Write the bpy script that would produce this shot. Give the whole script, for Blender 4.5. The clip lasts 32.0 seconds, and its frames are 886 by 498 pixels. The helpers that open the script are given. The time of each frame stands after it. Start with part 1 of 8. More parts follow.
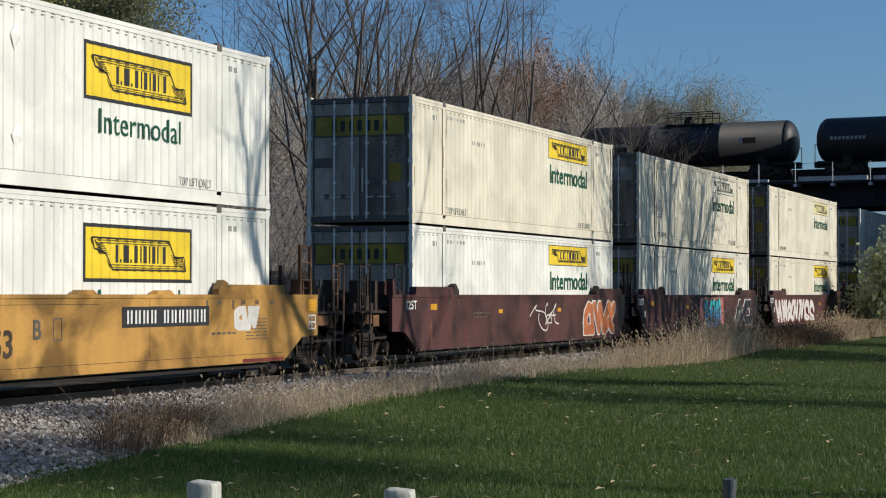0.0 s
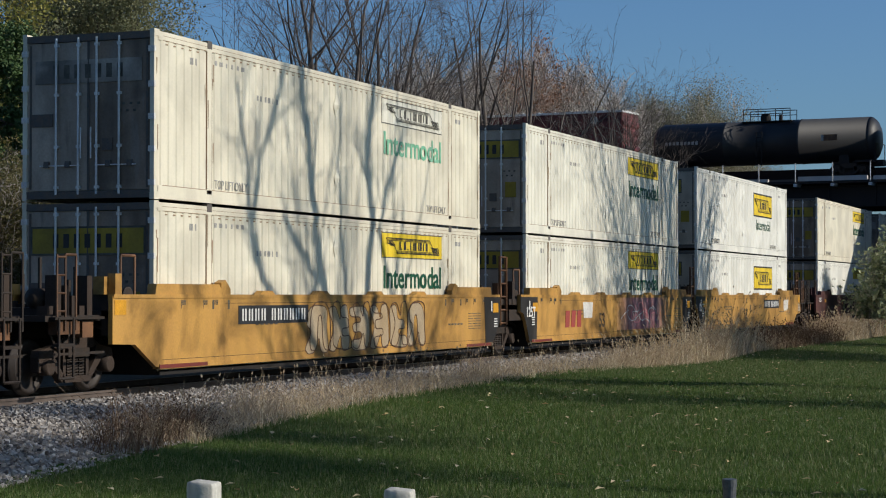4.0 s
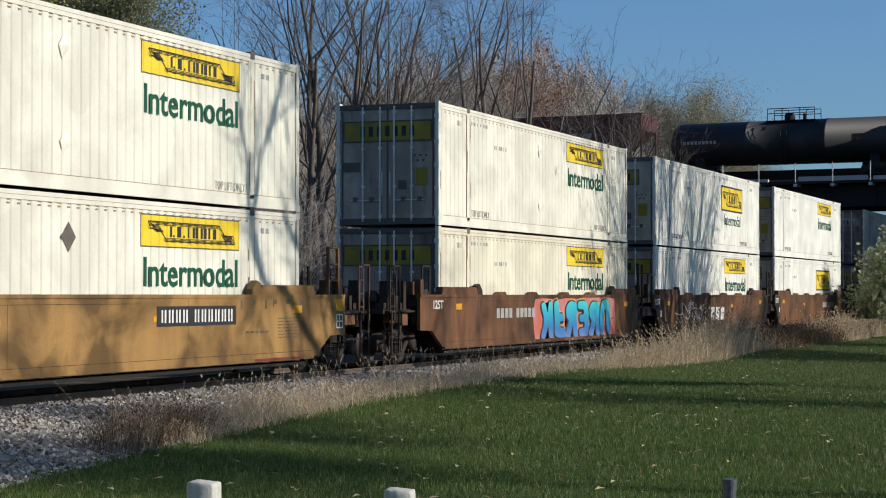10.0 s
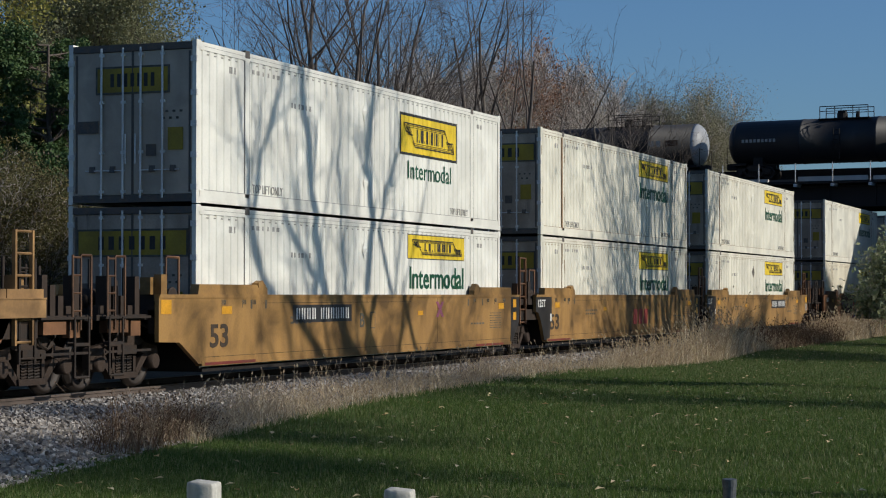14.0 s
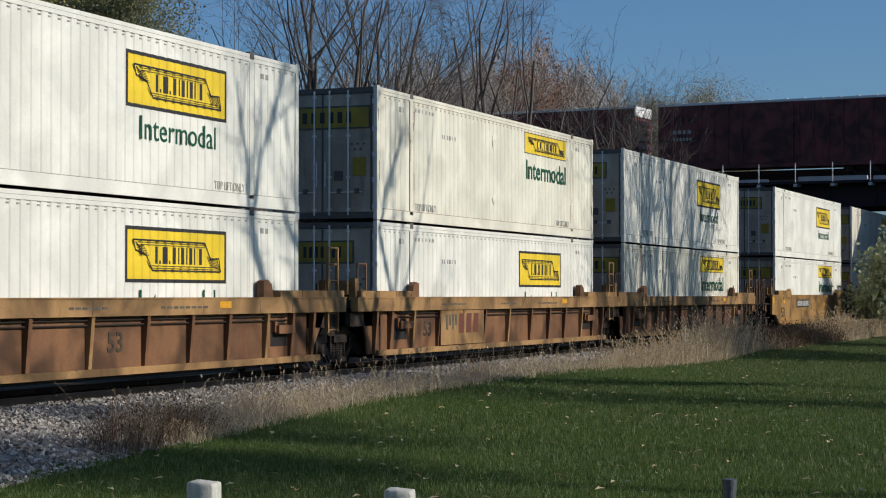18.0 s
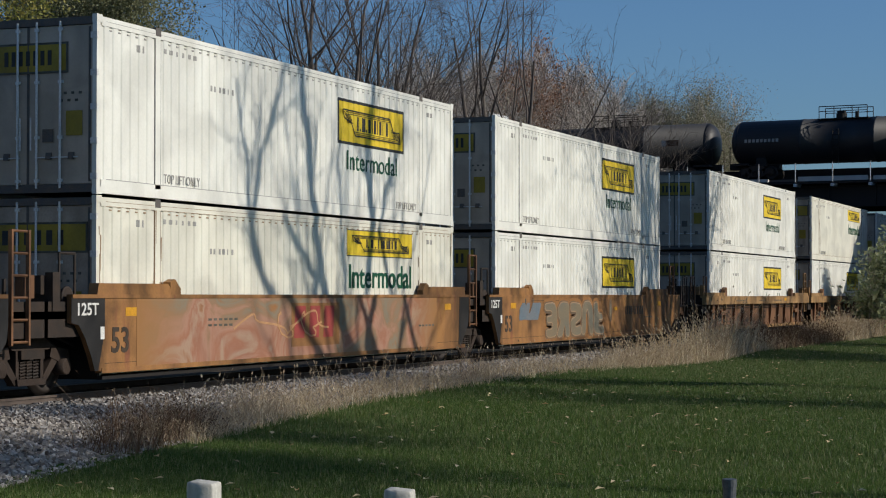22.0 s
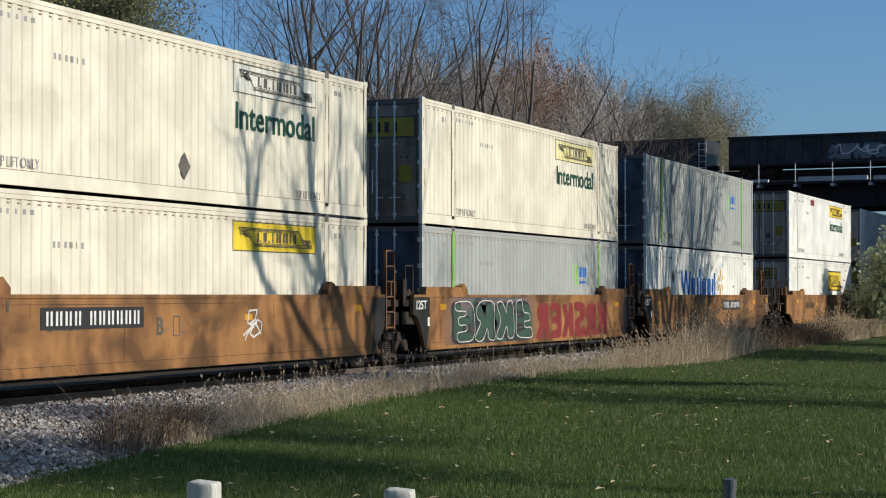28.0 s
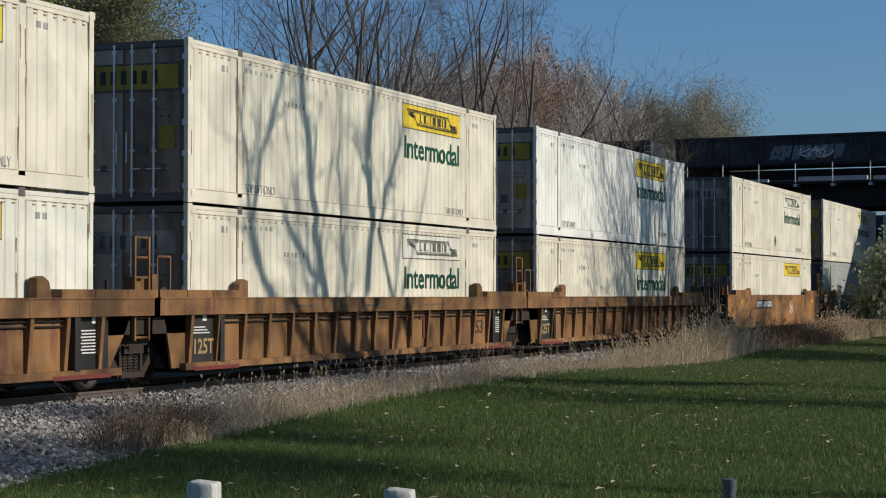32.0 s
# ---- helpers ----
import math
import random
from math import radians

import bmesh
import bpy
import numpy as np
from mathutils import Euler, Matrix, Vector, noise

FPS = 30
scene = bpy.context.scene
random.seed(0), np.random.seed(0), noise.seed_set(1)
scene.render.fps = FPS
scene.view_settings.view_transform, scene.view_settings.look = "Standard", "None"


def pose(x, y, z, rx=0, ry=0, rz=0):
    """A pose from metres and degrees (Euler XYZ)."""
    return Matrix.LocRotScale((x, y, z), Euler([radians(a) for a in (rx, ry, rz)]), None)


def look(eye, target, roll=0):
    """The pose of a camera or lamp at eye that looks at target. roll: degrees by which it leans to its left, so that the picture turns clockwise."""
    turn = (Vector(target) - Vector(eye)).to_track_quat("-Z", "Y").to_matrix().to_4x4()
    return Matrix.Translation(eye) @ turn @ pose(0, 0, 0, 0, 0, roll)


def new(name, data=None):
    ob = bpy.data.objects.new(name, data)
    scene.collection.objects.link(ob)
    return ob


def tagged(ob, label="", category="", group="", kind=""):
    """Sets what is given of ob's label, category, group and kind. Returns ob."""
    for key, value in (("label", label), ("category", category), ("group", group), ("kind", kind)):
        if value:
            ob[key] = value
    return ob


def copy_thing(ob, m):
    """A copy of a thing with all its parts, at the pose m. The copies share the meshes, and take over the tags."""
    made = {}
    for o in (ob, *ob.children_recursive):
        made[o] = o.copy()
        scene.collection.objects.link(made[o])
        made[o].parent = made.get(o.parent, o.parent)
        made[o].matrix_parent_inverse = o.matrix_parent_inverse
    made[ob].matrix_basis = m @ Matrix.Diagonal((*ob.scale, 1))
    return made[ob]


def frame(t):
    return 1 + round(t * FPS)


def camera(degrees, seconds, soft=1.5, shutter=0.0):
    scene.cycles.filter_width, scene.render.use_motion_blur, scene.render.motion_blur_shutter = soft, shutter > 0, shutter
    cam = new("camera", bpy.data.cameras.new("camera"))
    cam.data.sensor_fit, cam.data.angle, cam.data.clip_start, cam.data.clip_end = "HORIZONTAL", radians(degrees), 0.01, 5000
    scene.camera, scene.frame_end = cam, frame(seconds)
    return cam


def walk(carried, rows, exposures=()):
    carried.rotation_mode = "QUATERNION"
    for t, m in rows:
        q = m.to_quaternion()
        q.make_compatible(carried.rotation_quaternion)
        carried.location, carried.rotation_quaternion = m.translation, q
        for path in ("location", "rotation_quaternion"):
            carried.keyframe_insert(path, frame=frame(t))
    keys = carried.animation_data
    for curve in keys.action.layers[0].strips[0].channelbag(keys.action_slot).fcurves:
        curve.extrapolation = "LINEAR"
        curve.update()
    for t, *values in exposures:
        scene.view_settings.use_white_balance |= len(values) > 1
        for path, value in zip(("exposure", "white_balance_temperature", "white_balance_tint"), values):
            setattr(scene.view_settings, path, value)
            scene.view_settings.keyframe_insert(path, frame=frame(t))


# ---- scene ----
# The lens and the standing camera
EYE = Vector((0.0, -17.786, 1.651))
HEAD, RISE = radians(20.986), radians(1.336)
cam = camera(25.31, 32.0, soft=1.1)
CAM_POSE = look(EYE, EYE + Vector((math.cos(HEAD) * math.cos(RISE), math.sin(HEAD) * math.cos(RISE), math.sin(RISE))))
walk(cam, [(0.0, CAM_POSE), (32.0, CAM_POSE)], exposures=[
    (0.0, -0.04), (1.0, -0.22), (2.0, -0.22), (3.0, -0.11), (4.5, -0.12), (6.0, -0.13), (7.0, -0.18), (8.0, 0.0), (9.0, -0.17), (10.0, 0.1), (11.0, 0.0),
    (12.0, -0.19), (13.0, -0.15), (14.0, -0.24), (15.5, -0.18), (17.0, -0.16), (18.0, -0.15), (19.0, -0.19), (20.0, -0.06), (21.0, -0.08), (22.0, -0.25),
    (23.0, -0.08), (24.0, -0.23), (25.0, 0.0), (26.5, 0.06), (28.0, 0.1), (29.0, -0.02), (30.0, -0.09), (31.0, 0.02), (32.0, -0.16)])

# Daylight: a low autumn sun from the side of the lawn
SUN = Vector((0.16, -0.87, 0.46)).normalized()
world = bpy.data.worlds.new("sky")
scene.world = world
world.use_nodes = True
wn = world.node_tree.nodes
sky = wn.new("ShaderNodeTexSky")
sky.sky_type, sky.sun_disc = "NISHITA", False
sky.sun_elevation = math.asin(SUN.z)
sky.sun_rotation = math.atan2(SUN.x, SUN.y)
sky.air_density, sky.dust_density, sky.ozone_density, sky.altitude = 1.0, 1.6, 3.0, 500
wn["Background"].inputs["Strength"].default_value = 0.083
tint = wn.new("ShaderNodeMixRGB")
tint.blend_type = "MULTIPLY"
tint.inputs[0].default_value = 1.0
tint.inputs[2].default_value = (0.7, 0.98, 1.27, 1)
world.node_tree.links.new(sky.outputs[0], tint.inputs[1])
world.node_tree.links.new(tint.outputs[0], wn["Background"].inputs["Color"])
sun_data = bpy.data.lights.new("sun", "SUN")
sun_data.energy, sun_data.angle, sun_data.color = 4.35, radians(0.53), (1.0, 0.93, 0.82)
sun = new("sun", sun_data)
sun.matrix_world = look(SUN * 100, (0, 0, 0))

# The two trains: straight tracks at near-steady speed
V_NEAR, A_NEAR = 12.682, 0.00404
TIMES = [0, 4, 8, 12, 16, 20, 24, 28, 32]
RAIL_Z = 0.07


def gone(t):
    return V_NEAR * (t - 16) + A_NEAR * (t - 16) ** 2


B_ANG = radians(6.0)
B_DIR = Vector((-math.sin(B_ANG), -math.cos(B_ANG), 0))
B_AT = Vector((128.0, 0, 0))
B_TURN = math.atan2(B_DIR.y, B_DIR.x)
V_BRIDGE = 9.55
DECK_Z = 8.85


# ---------- materials ----------
def surface(name, base, second=None, rough=0.6, metal=0.0, scale=1.0, stretch=(1, 1, 1), amount=0.5, fine=0.25,
            bump=0.0, bump_scale=60.0, third=None, third_at=0.62, third_scale=3.0, coords="Object", per_object=0.0, blotch=0.0, gloss=0.35):
    """A painted, worn or natural surface: two scales of variation, a third colour in patches, fine relief."""
    m = bpy.data.materials.new(name)
    m.use_nodes = True
    n, ln = m.node_tree.nodes, m.node_tree.links
    p = n["Principled BSDF"]
    p.inputs["Roughness"].default_value, p.inputs["Metallic"].default_value = rough, metal
    p.inputs["Specular IOR Level"].default_value = gloss
    tc = n.new("ShaderNodeTexCoord")
    mp = n.new("ShaderNodeMapping")
    mp.inputs["Scale"].default_value = stretch
    ln.new(tc.outputs[coords], mp.inputs["Vector"])
    second = second or tuple(c * 0.55 for c in base[:3]) + (1,)
    big = n.new("ShaderNodeTexNoise")
    big.inputs["Scale"].default_value, big.inputs["Detail"].default_value = scale, 6
    ln.new(mp.outputs[0], big.inputs["Vector"])
    ramp = n.new("ShaderNodeMapRange")
    ramp.inputs[1].default_value, ramp.inputs[2].default_value = 0.38, 0.72
    ramp.inputs[4].default_value = amount
    ln.new(big.outputs["Fac"], ramp.inputs[0])
    mix = n.new("ShaderNodeMixRGB")
    mix.inputs[1].default_value, mix.inputs[2].default_value = base, second
    ln.new(ramp.outputs[0], mix.inputs[0])
    out = mix
    if third:
        t3 = n.new("ShaderNodeTexNoise")
        t3.inputs["Scale"].default_value, t3.inputs["Detail"].default_value = third_scale, 8
        ln.new(mp.outputs[0], t3.inputs["Vector"])
        r3 = n.new("ShaderNodeMapRange")
        r3.inputs[1].default_value, r3.inputs[2].default_value = third_at, third_at + 0.09
        ln.new(t3.outputs["Fac"], r3.inputs[0])
        m3 = n.new("ShaderNodeMixRGB")
        m3.inputs[2].default_value = third
        ln.new(r3.outputs[0], m3.inputs[0])
        ln.new(out.outputs[0], m3.inputs[1])
        out = m3
    f = n.new("ShaderNodeTexNoise")
    f.inputs["Scale"].default_value, f.inputs["Detail"].default_value = bump_scale, 4
    ln.new(tc.outputs[coords], f.inputs["Vector"])
    fr = n.new("ShaderNodeMapRange")
    fr.inputs[1].default_value, fr.inputs[2].default_value = 0.3, 0.7
    fr.inputs[3].default_value, fr.inputs[4].default_value = 1 - fine, 1 + fine * 0.5
    ln.new(f.outputs["Fac"], fr.inputs[0])
    mul = n.new("ShaderNodeMixRGB")
    mul.blend_type = "MULTIPLY"
    mul.inputs[0].default_value = 1.0
    ln.new(out.outputs[0], mul.inputs[1])
    ln.new(fr.outputs[0], mul.inputs[2])
    out = mul
    if blotch:
        bn = n.new("ShaderNodeTexNoise")
        bn.inputs["Scale"].default_value, bn.inputs["Detail"].default_value = 0.9, 7
        bn.inputs["Distortion"].default_value = 0.6
        ln.new(tc.outputs[coords], bn.inputs["Vector"])
        br = n.new("ShaderNodeMapRange")
        br.inputs[1].default_value, br.inputs[2].default_value = 0.4, 0.6
        br.inputs[3].default_value, br.inputs[4].default_value = 1 - blotch, 1 + blotch * 0.35
        ln.new(bn.outputs["Fac"], br.inputs[0])
        mb = n.new("ShaderNodeMixRGB")
        mb.blend_type = "MULTIPLY"
        mb.inputs[0].default_value = 1.0
        ln.new(out.outputs[0], mb.inputs[1])
        ln.new(br.outputs[0], mb.inputs[2])
        out = mb
    if per_object:
        oi = n.new("ShaderNodeObjectInfo")
        pr = n.new("ShaderNodeMapRange")
        pr.inputs[3].default_value, pr.inputs[4].default_value = 1 - per_object, 1.0
        ln.new(oi.outputs["Random"], pr.inputs[0])
        mo = n.new("ShaderNodeMixRGB")
        mo.blend_type = "MULTIPLY"
        mo.inputs[0].default_value = 1.0
        ln.new(out.outputs[0], mo.inputs[1])
        ln.new(pr.outputs[0], mo.inputs[2])
        out = mo
    ln.new(out.outputs[0], p.inputs["Base Color"])
    if bump:
        b = n.new("ShaderNodeBump")
        b.inputs["Strength"].default_value, b.inputs["Distance"].default_value = bump, 0.02
        ln.new(f.outputs["Fac"], b.inputs["Height"])
        ln.new(b.outputs[0], p.inputs["Normal"])
    return m


def islands(name, colours, rough=0.7, through_light=0.0):
    """Leaves, blades and stones: every loose piece takes its own tone from a ramp."""
    m = bpy.data.materials.new(name)
    m.use_nodes = True
    n, ln = m.node_tree.nodes, m.node_tree.links
    p = n["Principled BSDF"]
    p.inputs["Roughness"].default_value = rough
    p.inputs["Specular IOR Level"].default_value = 0.25
    g = n.new("ShaderNodeNewGeometry")
    r = n.new("ShaderNodeValToRGB")
    els = r.color_ramp.elements
    while len(els) < len(colours):
        els.new(0.5)
    for i, c in enumerate(colours):
        els[i].position, els[i].color = i / (len(colours) - 1), c
    ln.new(g.outputs["Random Per Island"], r.inputs[0])
    ln.new(r.outputs[0], p.inputs["Base Color"])
    if through_light:
        tr = n.new("ShaderNodeBsdfTranslucent")
        ln.new(r.outputs[0], tr.inputs["Color"])
        mx = n.new("ShaderNodeMixShader")
        mx.inputs[0].default_value = through_light
        ln.new(p.outputs[0], mx.inputs[1])
        ln.new(tr.outputs[0], mx.inputs[2])
        ln.new(mx.outputs[0], n["Material Output"].inputs["Surface"])
    return m


def paint(name, base, dirt=(0.35, 0.28, 0.2, 1), amount=0.35, rough=0.5, rust=None, rust_at=0.66, blotch=None):
    """Weathered paint with dirt that runs down in streaks, and rust where it is worn."""
    return surface(name, base, dirt, rough=rough, scale=1.6, stretch=(1.6, 1.6, 0.28), amount=amount, fine=0.12 if max(base[:3]) < 0.5 else 0.04,
                   bump=0.05 if max(base[:3]) < 0.5 else 0.015, bump_scale=25, third=rust, third_at=rust_at, third_scale=2.2,
                   blotch=(0.58 if max(base[:3]) < 0.5 else 0.13) if blotch is None else blotch)


M_WHITE = paint("white_container_paint", (0.785, 0.775, 0.705, 1), (0.5, 0.46, 0.38, 1), 0.2)
M_CREAM = paint("aged_cream_paint", (0.735, 0.685, 0.545, 1), (0.46, 0.39, 0.29, 1), 0.3, rust=(0.32, 0.2, 0.11, 1), rust_at=0.72)
M_PALE = paint("dull_white_paint", (0.75, 0.725, 0.615, 1), (0.46, 0.41, 0.33, 1), 0.28, rust=(0.36, 0.25, 0.15, 1), rust_at=0.74)
M_GREY = paint("pale_grey_green_paint", (0.37, 0.385, 0.36, 1), (0.27, 0.28, 0.26, 1), 0.3, blotch=0.08)
# Door paints: grime, plus the sunless end's shade put into a darker, warmer colour
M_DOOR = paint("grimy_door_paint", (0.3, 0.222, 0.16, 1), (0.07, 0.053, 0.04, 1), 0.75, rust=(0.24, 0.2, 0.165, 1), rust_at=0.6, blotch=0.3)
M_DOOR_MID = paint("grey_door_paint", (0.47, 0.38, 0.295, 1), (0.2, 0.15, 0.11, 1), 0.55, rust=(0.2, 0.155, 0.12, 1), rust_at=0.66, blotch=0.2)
M_DOOR_SIGN = paint("grimy_pale_sign", (0.36, 0.32, 0.27, 1), (0.2, 0.17, 0.14, 1), 0.5)
M_DOOR_NAVY = paint("dark_navy_door_paint", (0.055, 0.075, 0.11, 1), (0.03, 0.035, 0.05, 1), 0.5)
M_BAR = surface("galvanised_bar", (0.74, 0.74, 0.72, 1), (0.5, 0.48, 0.45, 1), rough=0.4, metal=0.1, scale=4)
M_YELLOW = paint("yellow_panel", (0.8, 0.57, 0.03, 1), (0.5, 0.36, 0.06, 1), 0.25)
# Side panel's yellow again, darkened by grime and by shade put into the colour
M_YELLOW_DOOR = paint("grimy_yellow_door_panel", (0.37, 0.27, 0.022, 1), (0.2, 0.145, 0.035, 1), 0.45, blotch=0.3)
# Cleaner doors: white paint greyed in the colour for the shaded end
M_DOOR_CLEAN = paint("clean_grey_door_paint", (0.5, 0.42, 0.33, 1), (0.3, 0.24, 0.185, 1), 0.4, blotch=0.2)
M_YELLOW_FADED = paint("faded_yellow_panel", (0.72, 0.62, 0.24, 1), (0.7, 0.66, 0.5, 1), 0.7)
M_BLACK = surface("black_lettering", (0.03, 0.03, 0.032, 1), rough=0.55, scale=5)
M_BROWNMARK = surface("dark_brown_stencil", (0.045, 0.032, 0.022, 1), (0.09, 0.06, 0.035, 1), rough=0.6, scale=4)
M_BLACKWORN = surface("worn_black_lettering", (0.07, 0.065, 0.05, 1), (0.25, 0.23, 0.2, 1), rough=0.6, scale=5, amount=0.4)
M_GREEN = surface("dark_green_lettering", (0.008, 0.075, 0.04, 1), (0.014, 0.11, 0.055, 1), rough=0.5, scale=3)
M_GREENFADE = surface("faded_green_lettering", (0.16, 0.45, 0.28, 1), (0.4, 0.55, 0.42, 1), rough=0.55, scale=3)
M_DARKGREEN = surface("deep_green_lettering", (0.012, 0.07, 0.045, 1), rough=0.5, scale=3)
M_LIME = surface("lime_green_stripe", (0.22, 0.62, 0.08, 1), rough=0.5, scale=3)
M_BLUE = surface("bright_blue_lettering", (0.02, 0.16, 0.55, 1), rough=0.45, scale=2)
M_AMBER = surface("amber_spark", (0.85, 0.5, 0.04, 1), rough=0.45, scale=2)
M_REDPATCH = surface("dark_red_patch", (0.2, 0.03, 0.03, 1), rough=0.5, scale=3)
M_CASTING = surface("dark_casting", (0.1, 0.095, 0.09, 1), (0.2, 0.13, 0.08, 1), rough=0.7, scale=8)

M_MAROON = paint("maroon_car_paint", (0.085, 0.03, 0.027, 1), (0.045, 0.024, 0.021, 1), 0.7, rough=0.6, rust=(0.19, 0.085, 0.045, 1))
M_MUSTARD = paint("mustard_car_paint", (0.3, 0.168, 0.054, 1), (0.17, 0.095, 0.037, 1), 0.5, rough=0.55, rust=(0.26, 0.12, 0.05, 1), rust_at=0.72)
M_GOLD = paint("golden_car_paint", (0.44, 0.24, 0.06, 1), (0.29, 0.15, 0.045, 1), 0.4, rough=0.5, rust=(0.3, 0.14, 0.05, 1), rust_at=0.75)
M_OCHRE = paint("ochre_brown_car_paint", (0.235, 0.118, 0.042, 1), (0.115, 0.06, 0.028, 1), 0.7, rough=0.6, rust=(0.14, 0.055, 0.032, 1), rust_at=0.58)
M_TANPALE = paint("pale_tan_sill_paint", (0.32, 0.185, 0.075, 1), (0.2, 0.112, 0.05, 1), 0.5, rough=0.6, rust=(0.17, 0.07, 0.035, 1), rust_at=0.66)
M_BROWN = paint("rust_brown_car_paint", (0.135, 0.058, 0.023, 1), (0.055, 0.027, 0.015, 1), 0.75, rough=0.65, rust=(0.165, 0.07, 0.028, 1), rust_at=0.6)
M_ORANGE = paint("orange_rust_car_paint", (0.285, 0.136, 0.044, 1), (0.15, 0.07, 0.03, 1), 0.65, rough=0.6, rust=(0.2, 0.075, 0.035, 1), rust_at=0.62)
M_TAN = paint("tan_brown_car_paint", (0.185, 0.088, 0.04, 1), (0.095, 0.047, 0.026, 1), 0.6, rough=0.6, rust=(0.16, 0.065, 0.035, 1), rust_at=0.62)
M_ENDBLACK = paint("black_end_paint", (0.022, 0.0205, 0.02, 1), (0.045, 0.037, 0.03, 1), 0.5, rough=0.55)
M_STEEL = surface("grimy_steel", (0.024, 0.0175, 0.0135, 1), (0.058, 0.034, 0.021, 1), rough=0.75, scale=4)
M_DARK = surface("dark_underframe", (0.013, 0.011, 0.01, 1), (0.026, 0.02, 0.017, 1), rough=0.8, scale=3)
M_TRUCK = surface("truck_casting", (0.042, 0.027, 0.019, 1), (0.02, 0.014, 0.011, 1), rough=0.8, scale=5, bump=0.3, bump_scale=40)
M_WHEEL = surface("worn_wheel_steel", (0.035, 0.027, 0.023, 1), (0.02, 0.016, 0.014, 1), rough=0.6, metal=0.2, scale=6)
M_REDSILL = surface("red_sill_stripe", (0.17, 0.03, 0.024, 1), (0.1, 0.04, 0.03, 1), rough=0.6, scale=3)
M_REFLECT = surface("amber_reflector", (0.68, 0.33, 0.03, 1), rough=0.4, scale=5)
M_WHITEMARK = surface("white_stencil", (0.75, 0.74, 0.7, 1), (0.45, 0.42, 0.38, 1), rough=0.6, scale=6, amount=0.5)
M_BOXTAN = surface("gold_stencil", (0.4, 0.27, 0.11, 1), (0.28, 0.19, 0.09, 1), rough=0.6, scale=5)
M_REDFADE = surface("faded_red_mark", (0.14, 0.04, 0.028, 1), (0.13, 0.058, 0.03, 1), rough=0.7, scale=4)
M_REDMARK = surface("red_brand_mark", (0.34, 0.05, 0.045, 1), (0.24, 0.08, 0.05, 1), rough=0.6, scale=4)
M_GREYMARK = surface("grey_stencil", (0.3, 0.29, 0.27, 1), (0.5, 0.48, 0.44, 1), rough=0.6, scale=6)
SPRAY = {
    "white": surface("white_spray", (0.68, 0.66, 0.62, 1), (0.45, 0.4, 0.36, 1), rough=0.5, scale=3),
    "teal": surface("teal_spray", (0.06, 0.42, 0.44, 1), (0.03, 0.22, 0.4, 1), rough=0.5, scale=1.5),
    "black": surface("black_spray", (0.03, 0.03, 0.035, 1), rough=0.5, scale=3),
    "orange": surface("orange_spray", (0.5, 0.17, 0.06, 1), (0.4, 0.1, 0.06, 1), rough=0.5, scale=2),
    "red": surface("crimson_spray", (0.22, 0.03, 0.03, 1), (0.13, 0.03, 0.025, 1), rough=0.5, scale=2),
    "pink": surface("pink_spray", (0.55, 0.2, 0.22, 1), (0.4, 0.1, 0.14, 1), rough=0.5, scale=2),
    "green": surface("dark_green_spray", (0.035, 0.07, 0.05, 1), (0.06, 0.12, 0.08, 1), rough=0.5, scale=2),
    "brown": surface("dark_brown_spray", (0.09, 0.045, 0.025, 1), (0.14, 0.07, 0.035, 1), rough=0.6, scale=2),
    "slate": surface("slate_blue_spray", (0.13, 0.17, 0.2, 1), (0.25, 0.2, 0.17, 1), rough=0.5, scale=1.5),
}


def gradient_spray(name, stops):
    """Sprayed colour that blends with height over the panel."""
    m = bpy.data.materials.new(name)
    m.use_nodes = True
    n, ln = m.node_tree.nodes, m.node_tree.links
    p = n["Principled BSDF"]
    p.inputs["Roughness"].default_value = 0.5
    tc = n.new("ShaderNodeTexCoord")
    sp = n.new("ShaderNodeSeparateXYZ")
    nz = n.new("ShaderNodeTexNoise")
    nz.inputs["Scale"].default_value, nz.inputs["Detail"].default_value = 1.6, 5
    ad = n.new("ShaderNodeMath")
    ad.operation = "MULTIPLY_ADD"
    ad.inputs[1].default_value = 0.5
    mr = n.new("ShaderNodeMapRange")
    mr.inputs[1].default_value, mr.inputs[2].default_value = 0.65, 1.75
    cr = n.new("ShaderNodeValToRGB")
    els = cr.color_ramp.elements
    while len(els) < len(stops):
        els.new(0.5)
    for i, c in enumerate(stops):
        els[i].position, els[i].color = i / (len(stops) - 1), c
    ln.new(tc.outputs["Object"], sp.inputs[0])
    ln.new(tc.outputs["Object"], nz.inputs["Vector"])
    ln.new(nz.outputs["Fac"], ad.inputs[0])
    ln.new(sp.outputs["Z"], ad.inputs[2])
    ln.new(ad.outputs[0], mr.inputs[0])
    ln.new(mr.outputs[0], cr.inputs[0])
    ln.new(cr.outputs[0], p.inputs["Base Color"])
    return m


